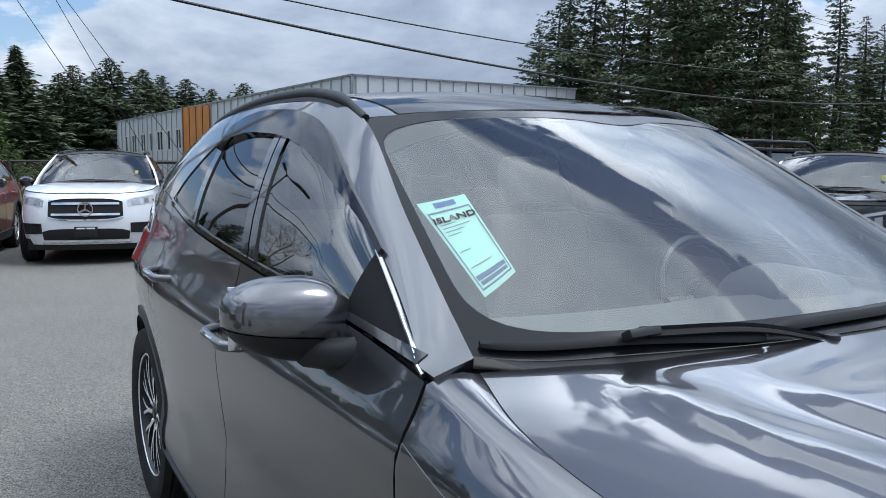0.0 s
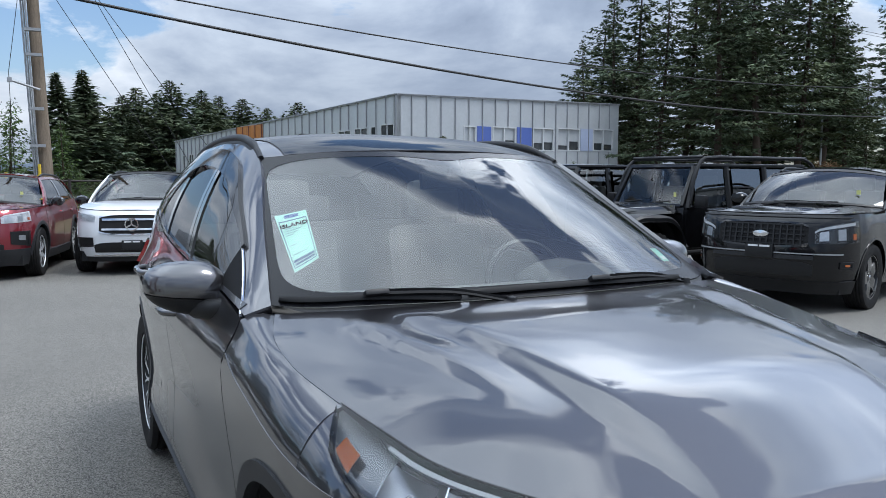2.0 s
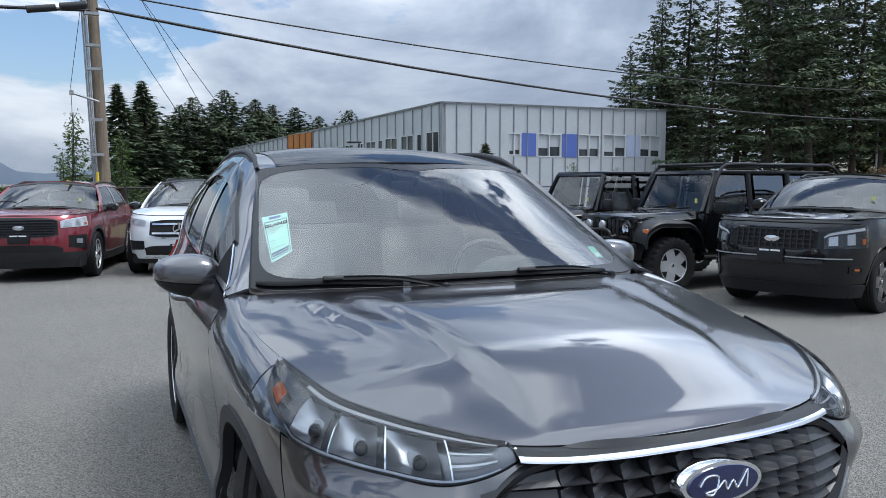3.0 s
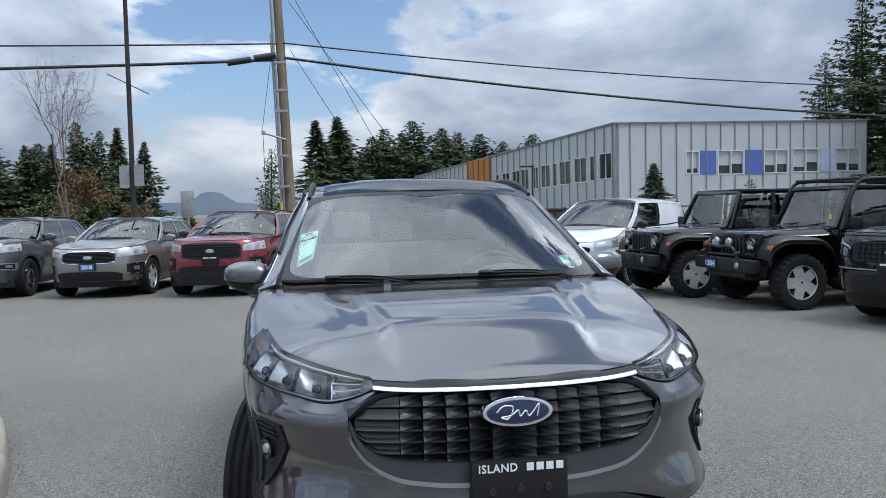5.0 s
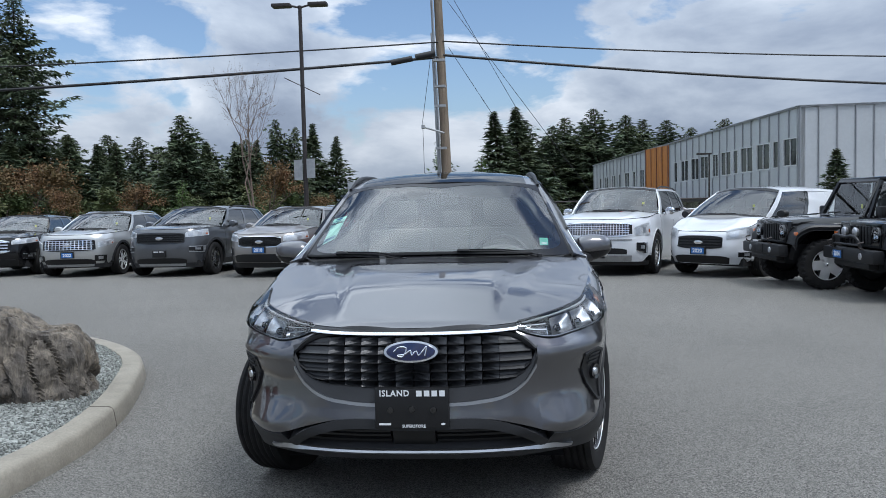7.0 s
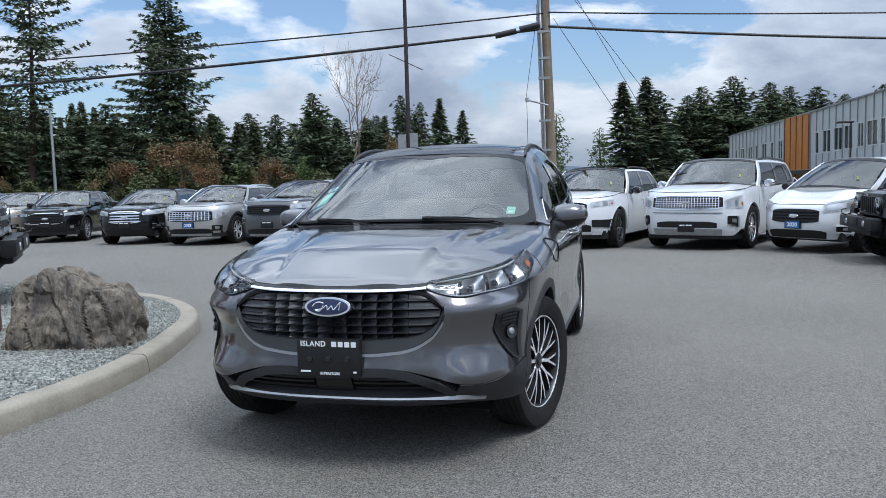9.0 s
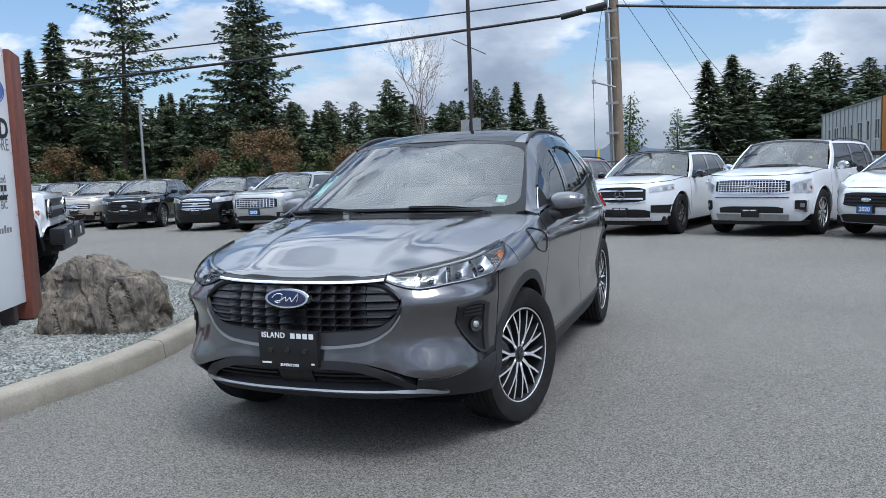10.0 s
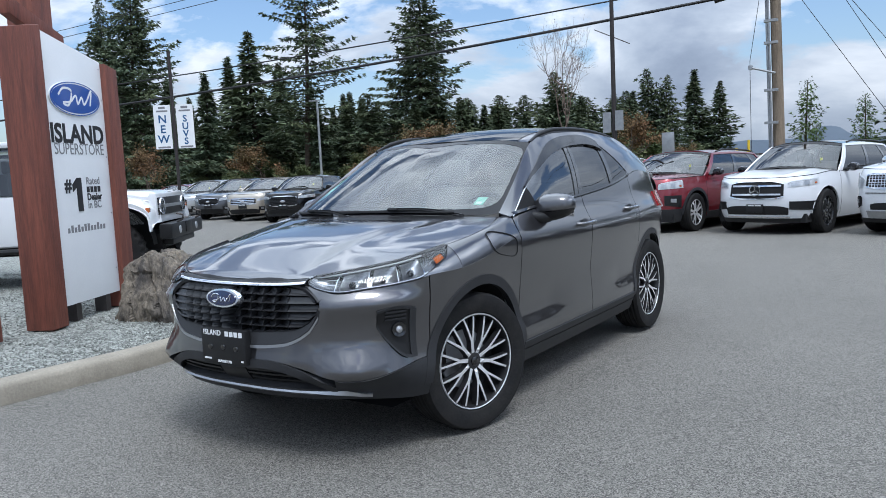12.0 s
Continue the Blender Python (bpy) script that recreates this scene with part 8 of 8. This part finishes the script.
bl = lambda y: BELT(y)
both("front_door_glass", sheet(cab(-0.62, -0.028, bl, WTOP, 26, lean=(0, 0.20))), glass("front_side_glass", (0.30, 0.34, 0.34), 0.0, 3.0))
both("rear_door_glass", sheet(cab(0.085, 0.63, bl, WTOP, lean=(0.19, 0.10))), M_TINT)
both("quarter_glass", sheet(cab(0.68, 1.08, bl, WTOP, 12, lean=(0.10, 0.0))), M_TINT)
both("b_pillar", joined(slab(cab(-0.030, 0.022, bl, WTOP, 3, lean=(0.20, 0.20)), 0.005, 0.01), slab(cab(0.032, 0.087, bl, WTOP, 3, lean=(0.20, 0.19)), 0.005, 0.01)), M_GLOSS)
both("c_pillar", slab(cab(0.627, 0.683, bl, WTOP, 4, lean=(0.10, 0.10)), 0.005, 0.01), M_GLOSS)
both("sail_panel", slab(cab(-0.948, -0.60, bl, lambda y: np.minimum(WTOP(y), ROOFZ(y) - 0.02), 12), 0.005, 0.01), mat("matt_black_trim", (0.012, 0.012, 0.013), rough=0.7, vary=0.2, spec=0.12))
both("pillar_foot", slab(cab(-0.955, -0.868, bl, lambda y: ROOFZ(y), 6), 0.008, 0.02), P_HERO)
both("cant_rail", slab(cab(-0.95, 1.42, lambda y: np.minimum(WTOP(y), ROOFZ(y) - 0.01), lambda y: ROOFZ(y), 60, 8), 0.004, 0.02), P_HERO, angle=60)
both("rear_pillar", slab(cab(1.06, 1.95, bl, lambda y: ROOFZ(y), 16), 0.002, 0.02), P_HERO, angle=60)
both("waist_trim", slab(cab(-0.90, 1.09, lambda y: BELT(y) - 0.0, lambda y: BELT(y) + 0.014, 40, 3), 0.010, 0.01), M_GLOSS)
dt_y = np.linspace(-0.86, 1.05, 12)
both("door_trim", slab(np.array([[(0.828, y, z) for z in np.linspace(0.62, float(BELT(y)) + 0.010, 4)] for y in dt_y]), 0.0, 0.02), M_BLACK, smooth=False)
both("rain_visor", slab(cab(-0.62, 0.76, lambda y: WTOP(y) - 0.004 - 0.060 * smoothstep(y, -0.60, 0.05), lambda y: WTOP(y) + 0.006, 40, 5), 0.016, 0.012), mat("smoked_visor", (0.010, 0.010, 0.011), rough=0.06, vary=0.1, spec=0.6), label="smoked wind deflector over the windows")
ch = np.stack([cabin(y, t_at(np.array([y]), np.array([z]))[0]) for y, z in zip(np.linspace(-0.93, -0.60, 12), np.interp(np.linspace(-0.93, -0.60, 12), [-0.93, -0.8, -0.6], [1.082, 1.142, 1.246]))])
both("pillar_chrome", tube(ch + np.array((0.008, 0, 0)), 0.0045, 8), M_CHROME)

# windscreen, roof, rails, rear glass
WB = smooth_curve([(0, -1.135, 1.112), (0.3, -1.115, 1.112), (0.55, -1.055, 1.110), (0.708, -0.985, 1.104), (0.794, -0.925, 1.108)], 25)
WT = smooth_curve([(0, -0.355, 1.548), (0.25, -0.345, 1.546), (0.485, -0.295, 1.537), (0.638, -0.215, 1.519)], 25)
full2 = lambda c: np.concatenate([(c * (-1, 1, 1))[::-1], c[1:]])
kk = np.linspace(0, 1, 21)
wsb, wst = full2(WB), full2(WT)
SCR = np.stack([wsb * (1 - k) + wst * k + np.array((0, -0.018, 0.024)) * 4 * k * (1 - k) * (1 - np.linspace(-1, 1, len(wsb))[:, None] ** 2) for k in kk], 1)
hp("windscreen", sheet(SCR), M_SCREEN).visible_shadow = False
NS = normals_of(SCR)
ins = SCR + NS * 0.0012


def frit_band():
    """Black ceramic border with rounded inner corners, on the face of the glass."""
    def pick(a, k):
        ii, kq = min(a * 48, 47.999), min(k * 20, 19.999)
        i, j = int(ii), int(kq)
        u, w = ii - i, kq - j
        return ins[i, j] * (1 - u) * (1 - w) + ins[i + 1, j] * u * (1 - w) + ins[i, j + 1] * (1 - u) * w + ins[i + 1, j + 1] * u * w

    # outer edge and inner edge walked round together; the inner one is a rounded oblong
    n, out_, in_ = 160, [], []
    for th in np.linspace(0, 2 * math.pi, n, endpoint=False):
        c, s_ = math.cos(th), math.sin(th)
        m_ = max(abs(c), abs(s_))
        out_.append((0.5 + 0.5 * c / m_, 0.5 + 0.5 * s_ / m_))
        e = 9.0
        r_ = (abs(c) ** e + abs(s_) ** e) ** (-1 / e)
        x_, z_ = r_ * c, r_ * s_
        half = 0.484 + 0.006 * z_
        in_.append((0.5 + half * x_, 0.515 + (0.435 if z_ > 0 else 0.455) * z_ - (0.045 * math.exp(-(x_ / 0.16) ** 2) if z_ > 0 else 0.0)))
    P = np.array([[pick(o[0] + (i_[0] - o[0]) * t, o[1] + (i_[1] - o[1]) * t) for t in np.linspace(0, 1, 5)] for o, i_ in zip(out_ + out_[:1], in_ + in_[:1])])
    return sheet(P, True)


hp("windscreen_border", frit_band(), mat("black_ceramic", (0.010, 0.010, 0.012), rough=0.22, vary=0.1, spec=0.22))
ys_r = np.concatenate([[-0.215], np.linspace(-0.16, 1.95, 34)])
re = np.stack([ROOFE(ys_r), ys_r, ROOFZ(ys_r)], 1)
crown_r = np.interp(ys_r, [-0.215, 0.2, 0.8, 1.4, 1.95], [0.030, 0.046, 0.055, 0.055, 0.05])
RP = loft(re * (-1, 1, 1), re, 33, crown_r, 2.4)
RP[:, :, 1] -= (np.interp(ys_r, [-0.215, 0.3], [0.14, 0.0])[:, None] * (1 - np.linspace(-1, 1, 33)[None] ** 2))
def open_sheet(P, i0, i1, j0, j1, flip=False):
    """A sheet with a rectangular opening over the rows i0 to i1 and the columns j0 to j1."""
    nv = P.shape[1]
    v_, f_ = sheet(P, flip)
    return v_, [q for q in f_ if not (i0 <= min(q) // nv < i1 and j0 <= min(q) % nv < j1)]


hp("roof", joined(open_sheet(RP, 1, 23, 4, 28, True), open_sheet(RP - np.array((0, 0, 0.012)), 1, 23, 4, 28)), P_HERO, angle=60)
hp("roof_glass", sheet(RP[0:26, 2:31] + np.array((0, 0, 0.003)), True), glass("dark_roof_glass", (0.16, 0.18, 0.18), 0.0, 1.6), label="dark panoramic glass roof panel").visible_shadow = False
rail_p = smooth_curve([(0.634, -0.22, 1.520), (0.624, -0.11, 1.562), (0.615, 0.06, 1.596), (0.606, 0.42, 1.616), (0.598, 0.85, 1.604), (0.588, 1.2, 1.572), (0.576, 1.45, 1.535)], 30)
rr2 = np.array([(0.016 if 2 < i < 27 else 0.011) for i in range(30)])
both("roof_rail", joined(tube(rail_p, rr2, 10), tube(rail_p + np.array((0, 0, -0.022)), rr2, 8)), M_BLACK, label="black raised roof rail")
GBk = np.array([(x, 2.05 - 0.16 * abs(x / 0.74) ** 2.2, 1.20) for x in np.linspace(-0.74, 0.74, 17)])
GTk = np.array([(x, 1.90 - 0.05 * abs(x / 0.52) ** 2.2, 1.475 - 0.03 * (x / 0.52) ** 2) for x in np.linspace(-0.53, 0.53, 17)])
hp("rear_window", sheet(np.stack([GBk * (1 - k) + GTk * k for k in np.linspace(0, 1, 7)], 1), True), M_TINT)
hp("tail_panel", sheet(np.stack([GBk + np.array((0, d_, z_)) for d_, z_ in ((0.0, 0.0), (0.06, -0.03), (0.10, -0.1))], 1)), P_HERO)
hp("rear_spoiler", joined(sheet(np.stack([GTk + np.array((0, -0.10, 0.035)), GTk + np.array((0, 0.06, 0.02)), GTk + np.array((0, 0.05, 0.0)), GTk + np.array((0, -0.02, 0.0))], 1), True)), P_HERO)
tl_u = np.linspace(uy(1.62), min(1.0, uy(2.0) + 0.03), 10)
both("tail_lamp", h_sh.patch(tl_u, lambda u: 0.93 + 0.05 * (tl_u[-1] - u) / (tl_u[-1] - tl_u[0]), lambda u: 1.10 + 0.0 * u, 0.014, 0.02, 6), M_REDLENS)

# cowl and wipers
wcw = wsb[1:-1]
fade = 1 - np.abs(np.linspace(-1, 1, len(wcw))[:, None]) ** 3
hp("cowl", sheet(np.stack([wcw + np.array((0, -0.10, -0.055)) * fade, wcw + np.array((0, -0.05, -0.026)) * fade, wcw + np.array((0, -0.012, -0.008)) * fade, wcw + np.array((0, 0.004, -0.002))], 1)), mat("cowl_plastic", (0.020, 0.020, 0.021), rough=0.55, vary=0.2, spec=0.3))


def on_screen(a, k, off):
    """A point over the windscreen: a across (0 to 1), k up the glass, off metres proud of it."""
    ii, kq = a * 48, max(k, 0.0) * 20
    i = min(int(ii), 47)
    row = [SCR[j, min(int(kq), 19)] + (SCR[j, min(int(kq), 19) + 1] - SCR[j, min(int(kq), 19)]) * (kq - min(int(kq), 19)) for j in (i, i + 1)]
    base = (SCR[:, 1] - SCR[:, 0])[i] * min(k, 0.0) * 20
    return row[0] * (1 - ii + i) + row[1] * (ii - i) + base + np.array((0, -0.5, 0.86)) * off


def wiper(pivot, a0, a1, k0, k1):
    """A flat blade with its rubber lip on the glass, and a tapered arm that runs over it from the cowl."""
    w = new("wiper")
    w.parent = hero
    at = [(a0 + (a1 - a0) * t, k0 + (k1 - k0) * t + 0.012 * math.sin(math.pi * t)) for t in np.linspace(0, 1, 18)]
    end = np.interp(np.linspace(0, 1, 18), [0, 0.06, 0.94, 1], [0.5, 1, 1, 0.5])
    lip = np.array([[on_screen(a, k, o) for o in (0.001, 0.008)] for a, k in at])
    part("rubber", slab(lip, 0.0015, 0.0015), M_RUBBER, w)
    blade = np.array([[on_screen(a, k + dk * e, o) for dk, o in ((-0.012, 0.010), (-0.006, 0.015), (0.005, 0.016), (0.010, 0.010))] for (a, k), e in zip(at, end)])
    part("blade", slab(blade, 0.001, 0.004), M_BLADE, w)
    mid = np.array(on_screen(*at[9], 0.024))
    arm = smooth_curve([np.array(pivot), np.array(pivot) * 0.6 + mid * 0.4 + np.array((0, -0.006, 0.016)), mid], 12)
    side_ = np.array((0, 0.5, 0.3)) * 0.016
    part("arm", slab(np.stack([arm - side_, arm + np.array((0, -0.002, 0.004)), arm + side_], 1), 0.002, 0.005), M_BLADE, w)
    part("clip", moved(box(-0.035, 0.035, -0.012, 0.012, -0.008, 0.008), Matrix.Translation(tuple(map(float, mid))) @ pose(0, 0, 0, -30)), M_BLACK, w, bevel=0.004)
    part("pivot_cap", moved(lathe([(0.001, 0.016), (0.014, 0.012), (0.018, -0.01)], 14, "z"), Matrix.Translation(tuple(map(float, pivot)))), M_BLACK, w)


M_BLADE = mat("wiper_black", (0.010, 0.010, 0.011), rough=0.6, vary=0.2, spec=0.25)
wiper((-0.16, -1.145, 1.106), 0.015, 0.315, 0.022, 0.004)
wiper((0.60, -1.040, 1.104), 0.335, 0.84, 0.026, 0.012)

# mirrors
def mirror_shell(zlo, zhi, puff=0.0):
    th, ph = np.linspace(-math.pi, math.pi, 33), np.linspace(-math.pi / 2, math.pi / 2, 21)
    P = np.zeros((33, 21, 3))
    sp = lambda v, e: np.sign(v) * np.abs(v) ** e
    for i, a in enumerate(th):
        for j, b in enumerate(ph):
            c = math.cos(b) ** 0.8
            x, y, z = sp(math.cos(a), 0.75) * c, sp(math.sin(a), 0.85) * c, sp(math.sin(b), 0.8)
            x_, z_ = x * (0.122 + puff), z * (0.082 + puff) * (1.0 - 0.16 * x)
            y_ = y * (0.088 + puff) * (1.0 if y < 0 else 0.55) + 0.02 * x
            z_ = min(max(z_, zlo), zhi)
            P[i, j] = (x_, y_, z_ + 0.012 * x)
    return P


for mir in (lambda p: p, mirrored):
    mm = new("side_mirror")
    mm.parent = hero
    at_ = Matrix.Translation((0.955, -0.545, 1.118))
    part("cap", mir(moved(sheet(mirror_shell(-0.022, 1.0)), at_)), P_HERO, mm, angle=50)
    part("lower_shell", mir(moved(sheet(mirror_shell(-1.0, -0.024, -0.002)), at_)), M_BLACK, mm, angle=50)
    part("foot", mir(joined(tube(smooth_curve([(0.835, -0.70, 1.085), (0.875, -0.665, 1.066), (0.93, -0.58, 1.062)], 8), np.linspace(0.030, 0.034, 8), 10))), M_BLACK, mm)
    part("mirror_glass", mir(box(0.862, 1.055, -0.500, -0.494, 1.055, 1.178)), M_CHROME, mm, bevel=0.002)

# handles, charge flap
for yy, zz in ((-0.06, 0.975), (0.84, 1.015)):
    c = h_sh.point(uy(yy), zz)
    hb = moved(joined(tube(smooth_curve([(-0.015, -0.115, 0.004), (0.030, -0.085, 0.004), (0.040, 0.0, 0.006), (0.034, 0.085, 0.008), (-0.012, 0.115, 0.010)], 16), np.array([0.010] + [0.0135] * 14 + [0.010]), 10)), Matrix.Translation(tuple(map(float, c))))
    both("door_handle", hb, P_HERO)
    both("handle_insert", moved(tube(smooth_curve([(0.038, -0.08, 0.012), (0.050, 0.0, 0.014), (0.044, 0.075, 0.016)], 8), 0.0045, 6), Matrix.Translation(tuple(map(float, c)))), M_CHROME)
    both("handle_cup", moved(moved(lathe([(0.001, 0.004), (0.052, 0.002), (0.062, -0.004)], 24), Matrix.Diagonal((0.5, 1.0, 0.55, 1))), Matrix.Translation(tuple(map(float, c)))), M_DARKALLOY)
def wing_point(y, z):
    """A point on the front wing, on the side skin or on the rolled shoulder above it."""
    u = uy(y)
    zl = float(z_lamp(u)[0])
    if z <= zl:
        return h_sh.point(u, z)
    i = float(np.interp(u, fend_u[14:], np.arange(18)))
    i0 = min(int(i), 16)
    col = FP[i0] * (1 - i + i0) + FP[i0 + 1] * (i - i0)
    return np.array([np.interp(z, col[:, 2], col[:, c]) for c in range(3)])


flap = []
for a in np.linspace(0, 2 * math.pi, 49):
    ca_, sa2 = math.cos(a), math.sin(a)
    yy = -1.125 + 0.125 * (abs(ca_) ** 0.6) * math.copysign(1, ca_)
    zz = 0.955 + 0.062 * (abs(sa2) ** 0.6) * math.copysign(1, sa2) - 0.028 * (yy + 1.125) / 0.125
    flap.append(wing_point(yy, zz) + (0.002, 0, 0.001))
hp("charge_flap_seam", tube(np.array(flap), 0.0028, 5, False), M_DARK)

# cabin
hp("dashboard", joined(sheet(np.stack([full2(WB) * (0.97, 1, 1) + np.array((0, d, z)) for d, z in ((0.03, -0.03), (0.25, -0.035), (0.42, -0.02), (0.55, -0.045), (0.58, -0.15), (0.55, -0.4))], 1))), M_DASH)
hp("instrument_hood", moved(lathe([(0.001, -0.12), (0.17, -0.10), (0.18, 0.06), (0.15, 0.09)], 20, "y"), Matrix.Translation((0.38, -0.66, 1.07)) @ Matrix.Diagonal((1, 1, 0.45, 1))), M_DASH)
th_ = np.linspace(0, 2 * math.pi, 33)
hp("steering_wheel", moved(joined(tube(np.stack([0.185 * np.cos(th_), 0 * th_, 0.185 * np.sin(th_)], 1), 0.016, 8, False), tube([(-0.17, 0, 0), (0.17, 0, 0)], 0.02, 6), lathe([(0.001, -0.03), (0.07, -0.02), (0.07, 0.02)], 16, "y"), tube([(0, 0, 0), (0, 0, -0.17)], 0.018, 6)), pose(0.38, -0.42, 1.02, -22)), M_BLACK)
for sx in (-0.38, 0.38):
    st = new("front_seat")
    st.parent = hero
    part("backrest", moved(box(-0.24, 0.24, -0.06, 0.06, 0, 0.62), pose(sx, 0.28, 0.62, -14)), M_SEAT, st, bevel=0.05)
    part("headrest", moved(box(-0.13, 0.13, -0.045, 0.045, 0, 0.18), pose(sx, 0.435, 1.26, -8)), M_SEAT, st, bevel=0.04)
    part("cushion", box(sx - 0.25, sx + 0.25, -0.22, 0.30, 0.50, 0.64), M_SEAT, st, bevel=0.05)
rs = new("rear_seat")
rs.parent = hero
part("backrest", moved(box(-0.64, 0.64, -0.07, 0.07, 0, 0.60), pose(0, 1.12, 0.62, -16)), M_SEAT, rs, bevel=0.05)
for sx in (-0.42, 0.0, 0.42):
    part("headrest", moved(box(-0.13, 0.13, -0.045, 0.045, 0, 0.15), pose(sx, 1.27, 1.20, -10)), M_SEAT, rs, bevel=0.035)
hp("cabin_floor", box(-0.74, 0.74, -1.0, 1.9, 0.42, 0.48), M_DASH, smooth=False)
both("door_inner_trim", box(0.80, 0.84, -0.85, 1.5, 0.45, 1.08), M_DASH, smooth=False)
HL_ = RP[1:, 2:31] - np.array((0, 0, 0.035))
hp("headliner", open_sheet(HL_, 1, 21, 3, 25), mat("headliner_cloth", (0.45, 0.44, 0.42), rough=0.9, vary=0.1))
hp("rear_trim", box(-0.70, 0.70, 1.97, 2.02, 1.10, 1.245), M_DASH, bevel=0.01)
hp("headliner_end", sheet(np.stack([RP[-1, 1:32], RP[-1, 1:32] - np.array((0, 0.0, 0.07))], 1)), M_DASH)
hp("rear_view_mirror", joined(moved(box(-0.11, 0.11, -0.012, 0.012, -0.03, 0.03), pose(0, -0.44, 1.44, -10)), tube([(0, -0.47, 1.49), (0, -0.44, 1.45)], 0.01, 6)), M_BLACK, bevel=0.006)
hp("sensor_housing", moved(lathe([(0.001, -0.05), (0.06, -0.045), (0.085, 0.02), (0.085, 0.06)], 20, "y"), pose(0, -0.40, 1.455, 60) @ Matrix.Diagonal((1, 1, 0.30, 1))), M_BLACK)


def glass_sheet(lo_l, lo_r, hi_l, hi_r, off=0.010, n=7):
    """A paper lying against the inside of the glass; each corner is (x, share of the height)."""
    P = np.zeros((n, n, 3))
    for a in range(n):
        for b in range(n):
            fa, fb = a / (n - 1), b / (n - 1)
            xt, k = [(lo_l[c] * (1 - fa) + lo_r[c] * fa) * (1 - fb) + (hi_l[c] * (1 - fa) + hi_r[c] * fa) * fb for c in range(2)]
            row = np.array([[np.interp(k * 20, np.arange(21), SCR[i, :, c]) for c in range(3)] for i in range(49)])
            nr = np.array([[np.interp(k * 20, np.arange(21), NS[i, :, c]) for c in range(3)] for i in range(49)])
            q = np.array([np.interp(xt, row[:, 0], row[:, c]) for c in range(3)])
            nn = np.array([np.interp(xt, row[:, 0], nr[:, c]) for c in range(3)])
            P[a, b] = q - nn * off
    return P


PS = glass_sheet((-0.700, 0.185), (-0.622, 0.262), (-0.682, 0.540), (-0.590, 0.565), 0.0035)
paper = hp("window_sheet", slab(PS, 0.0005, 0.0005), M_PAPER, label="mint green paper sheet inside the windscreen")


def print_on(P, a0, a1, b0, b1, off=0.0016, n=4):
    R = np.zeros((n, 3, 3))
    for i, a in enumerate(np.linspace(a0, a1, n) * 6):
        for j, b in enumerate(np.linspace(b0, b1, 3) * 6):
            i0, j0 = min(int(a), 5), min(int(b), 5)
            u, v = a - i0, b - j0
            R[i, j] = P[i0, j0] * (1 - u) * (1 - v) + P[i0 + 1, j0] * u * (1 - v) + P[i0, j0 + 1] * (1 - u) * v + P[i0 + 1, j0 + 1] * u * v
    return sheet(R + normals_of(P).mean((0, 1)) * off)


part("printed_frame", joined(print_on(PS, 0.05, 0.075, 0.05, 0.86), print_on(PS, 0.925, 0.95, 0.05, 0.86), print_on(PS, 0.05, 0.95, 0.84, 0.86), print_on(PS, 0.05, 0.95, 0.04, 0.055)), M_SHEETBLUE, paper)
part("printed_bars", joined(print_on(PS, 0.10, 0.90, 0.12, 0.165), print_on(PS, 0.12, 0.88, 0.075, 0.11), *[print_on(PS, 0.14, 0.14 + w, b, b + 0.008) for b, w in ((0.70, 0.3), (0.66, 0.6), (0.62, 0.42), (0.58, 0.3), (0.40, 0.25), (0.24, 0.55))]), M_SHEETBLUE, paper)
part("emblem_oval", joined(print_on(PS, 0.28, 0.72, 0.90, 0.965)), M_SIGNBLUE, paper)
ax_ = Vector(PS[5, 5] - PS[1, 5]).normalized()
nz_ = Vector(normals_of(PS)[3, 5]).normalized()
up_ = nz_.cross(ax_)
spot = Vector((PS[3, 4] + PS[3, 5]) / 2) + nz_ * 0.0025
words("ISLAND", 0.026, M_INK, paper, Matrix(((ax_.x, -nz_.x, up_.x, spot.x), (ax_.y, -nz_.y, up_.y, spot.y), (ax_.z, -nz_.z, up_.z, spot.z), (0, 0, 0, 1))), weight=0.0006)
hp("green_sticker", slab(glass_sheet((0.612, 0.135), (0.662, 0.135), (0.612, 0.225), (0.662, 0.225)), 0.0005, 0.0005), M_STICKER, label="small green sticker inside the windscreen")
hp("pale_sticker", slab(glass_sheet((0.622, 0.145), (0.652, 0.145), (0.622, 0.17), (0.652, 0.17), 0.0085), 0.0005, 0.0005), M_WHITE)

# wheels: the front pair turned to the car's right
STEER = -16
for sx in (1, -1):
    wheel(hero, sx * 0.785, FA, RW, 0.225, "twin", M_DARKALLOY, M_ALLOY, steer=STEER, spin=8)
    wheel(hero, sx * 0.785, RA, RW, 0.225, "twin", M_DARKALLOY, M_ALLOY, spin=25)
    hp("brake_caliper", box(sx * 0.70 - 0.04, sx * 0.70 + 0.04, FA - 0.16, FA - 0.06, RW - 0.05, RW + 0.14), M_STEEL, bevel=0.02)
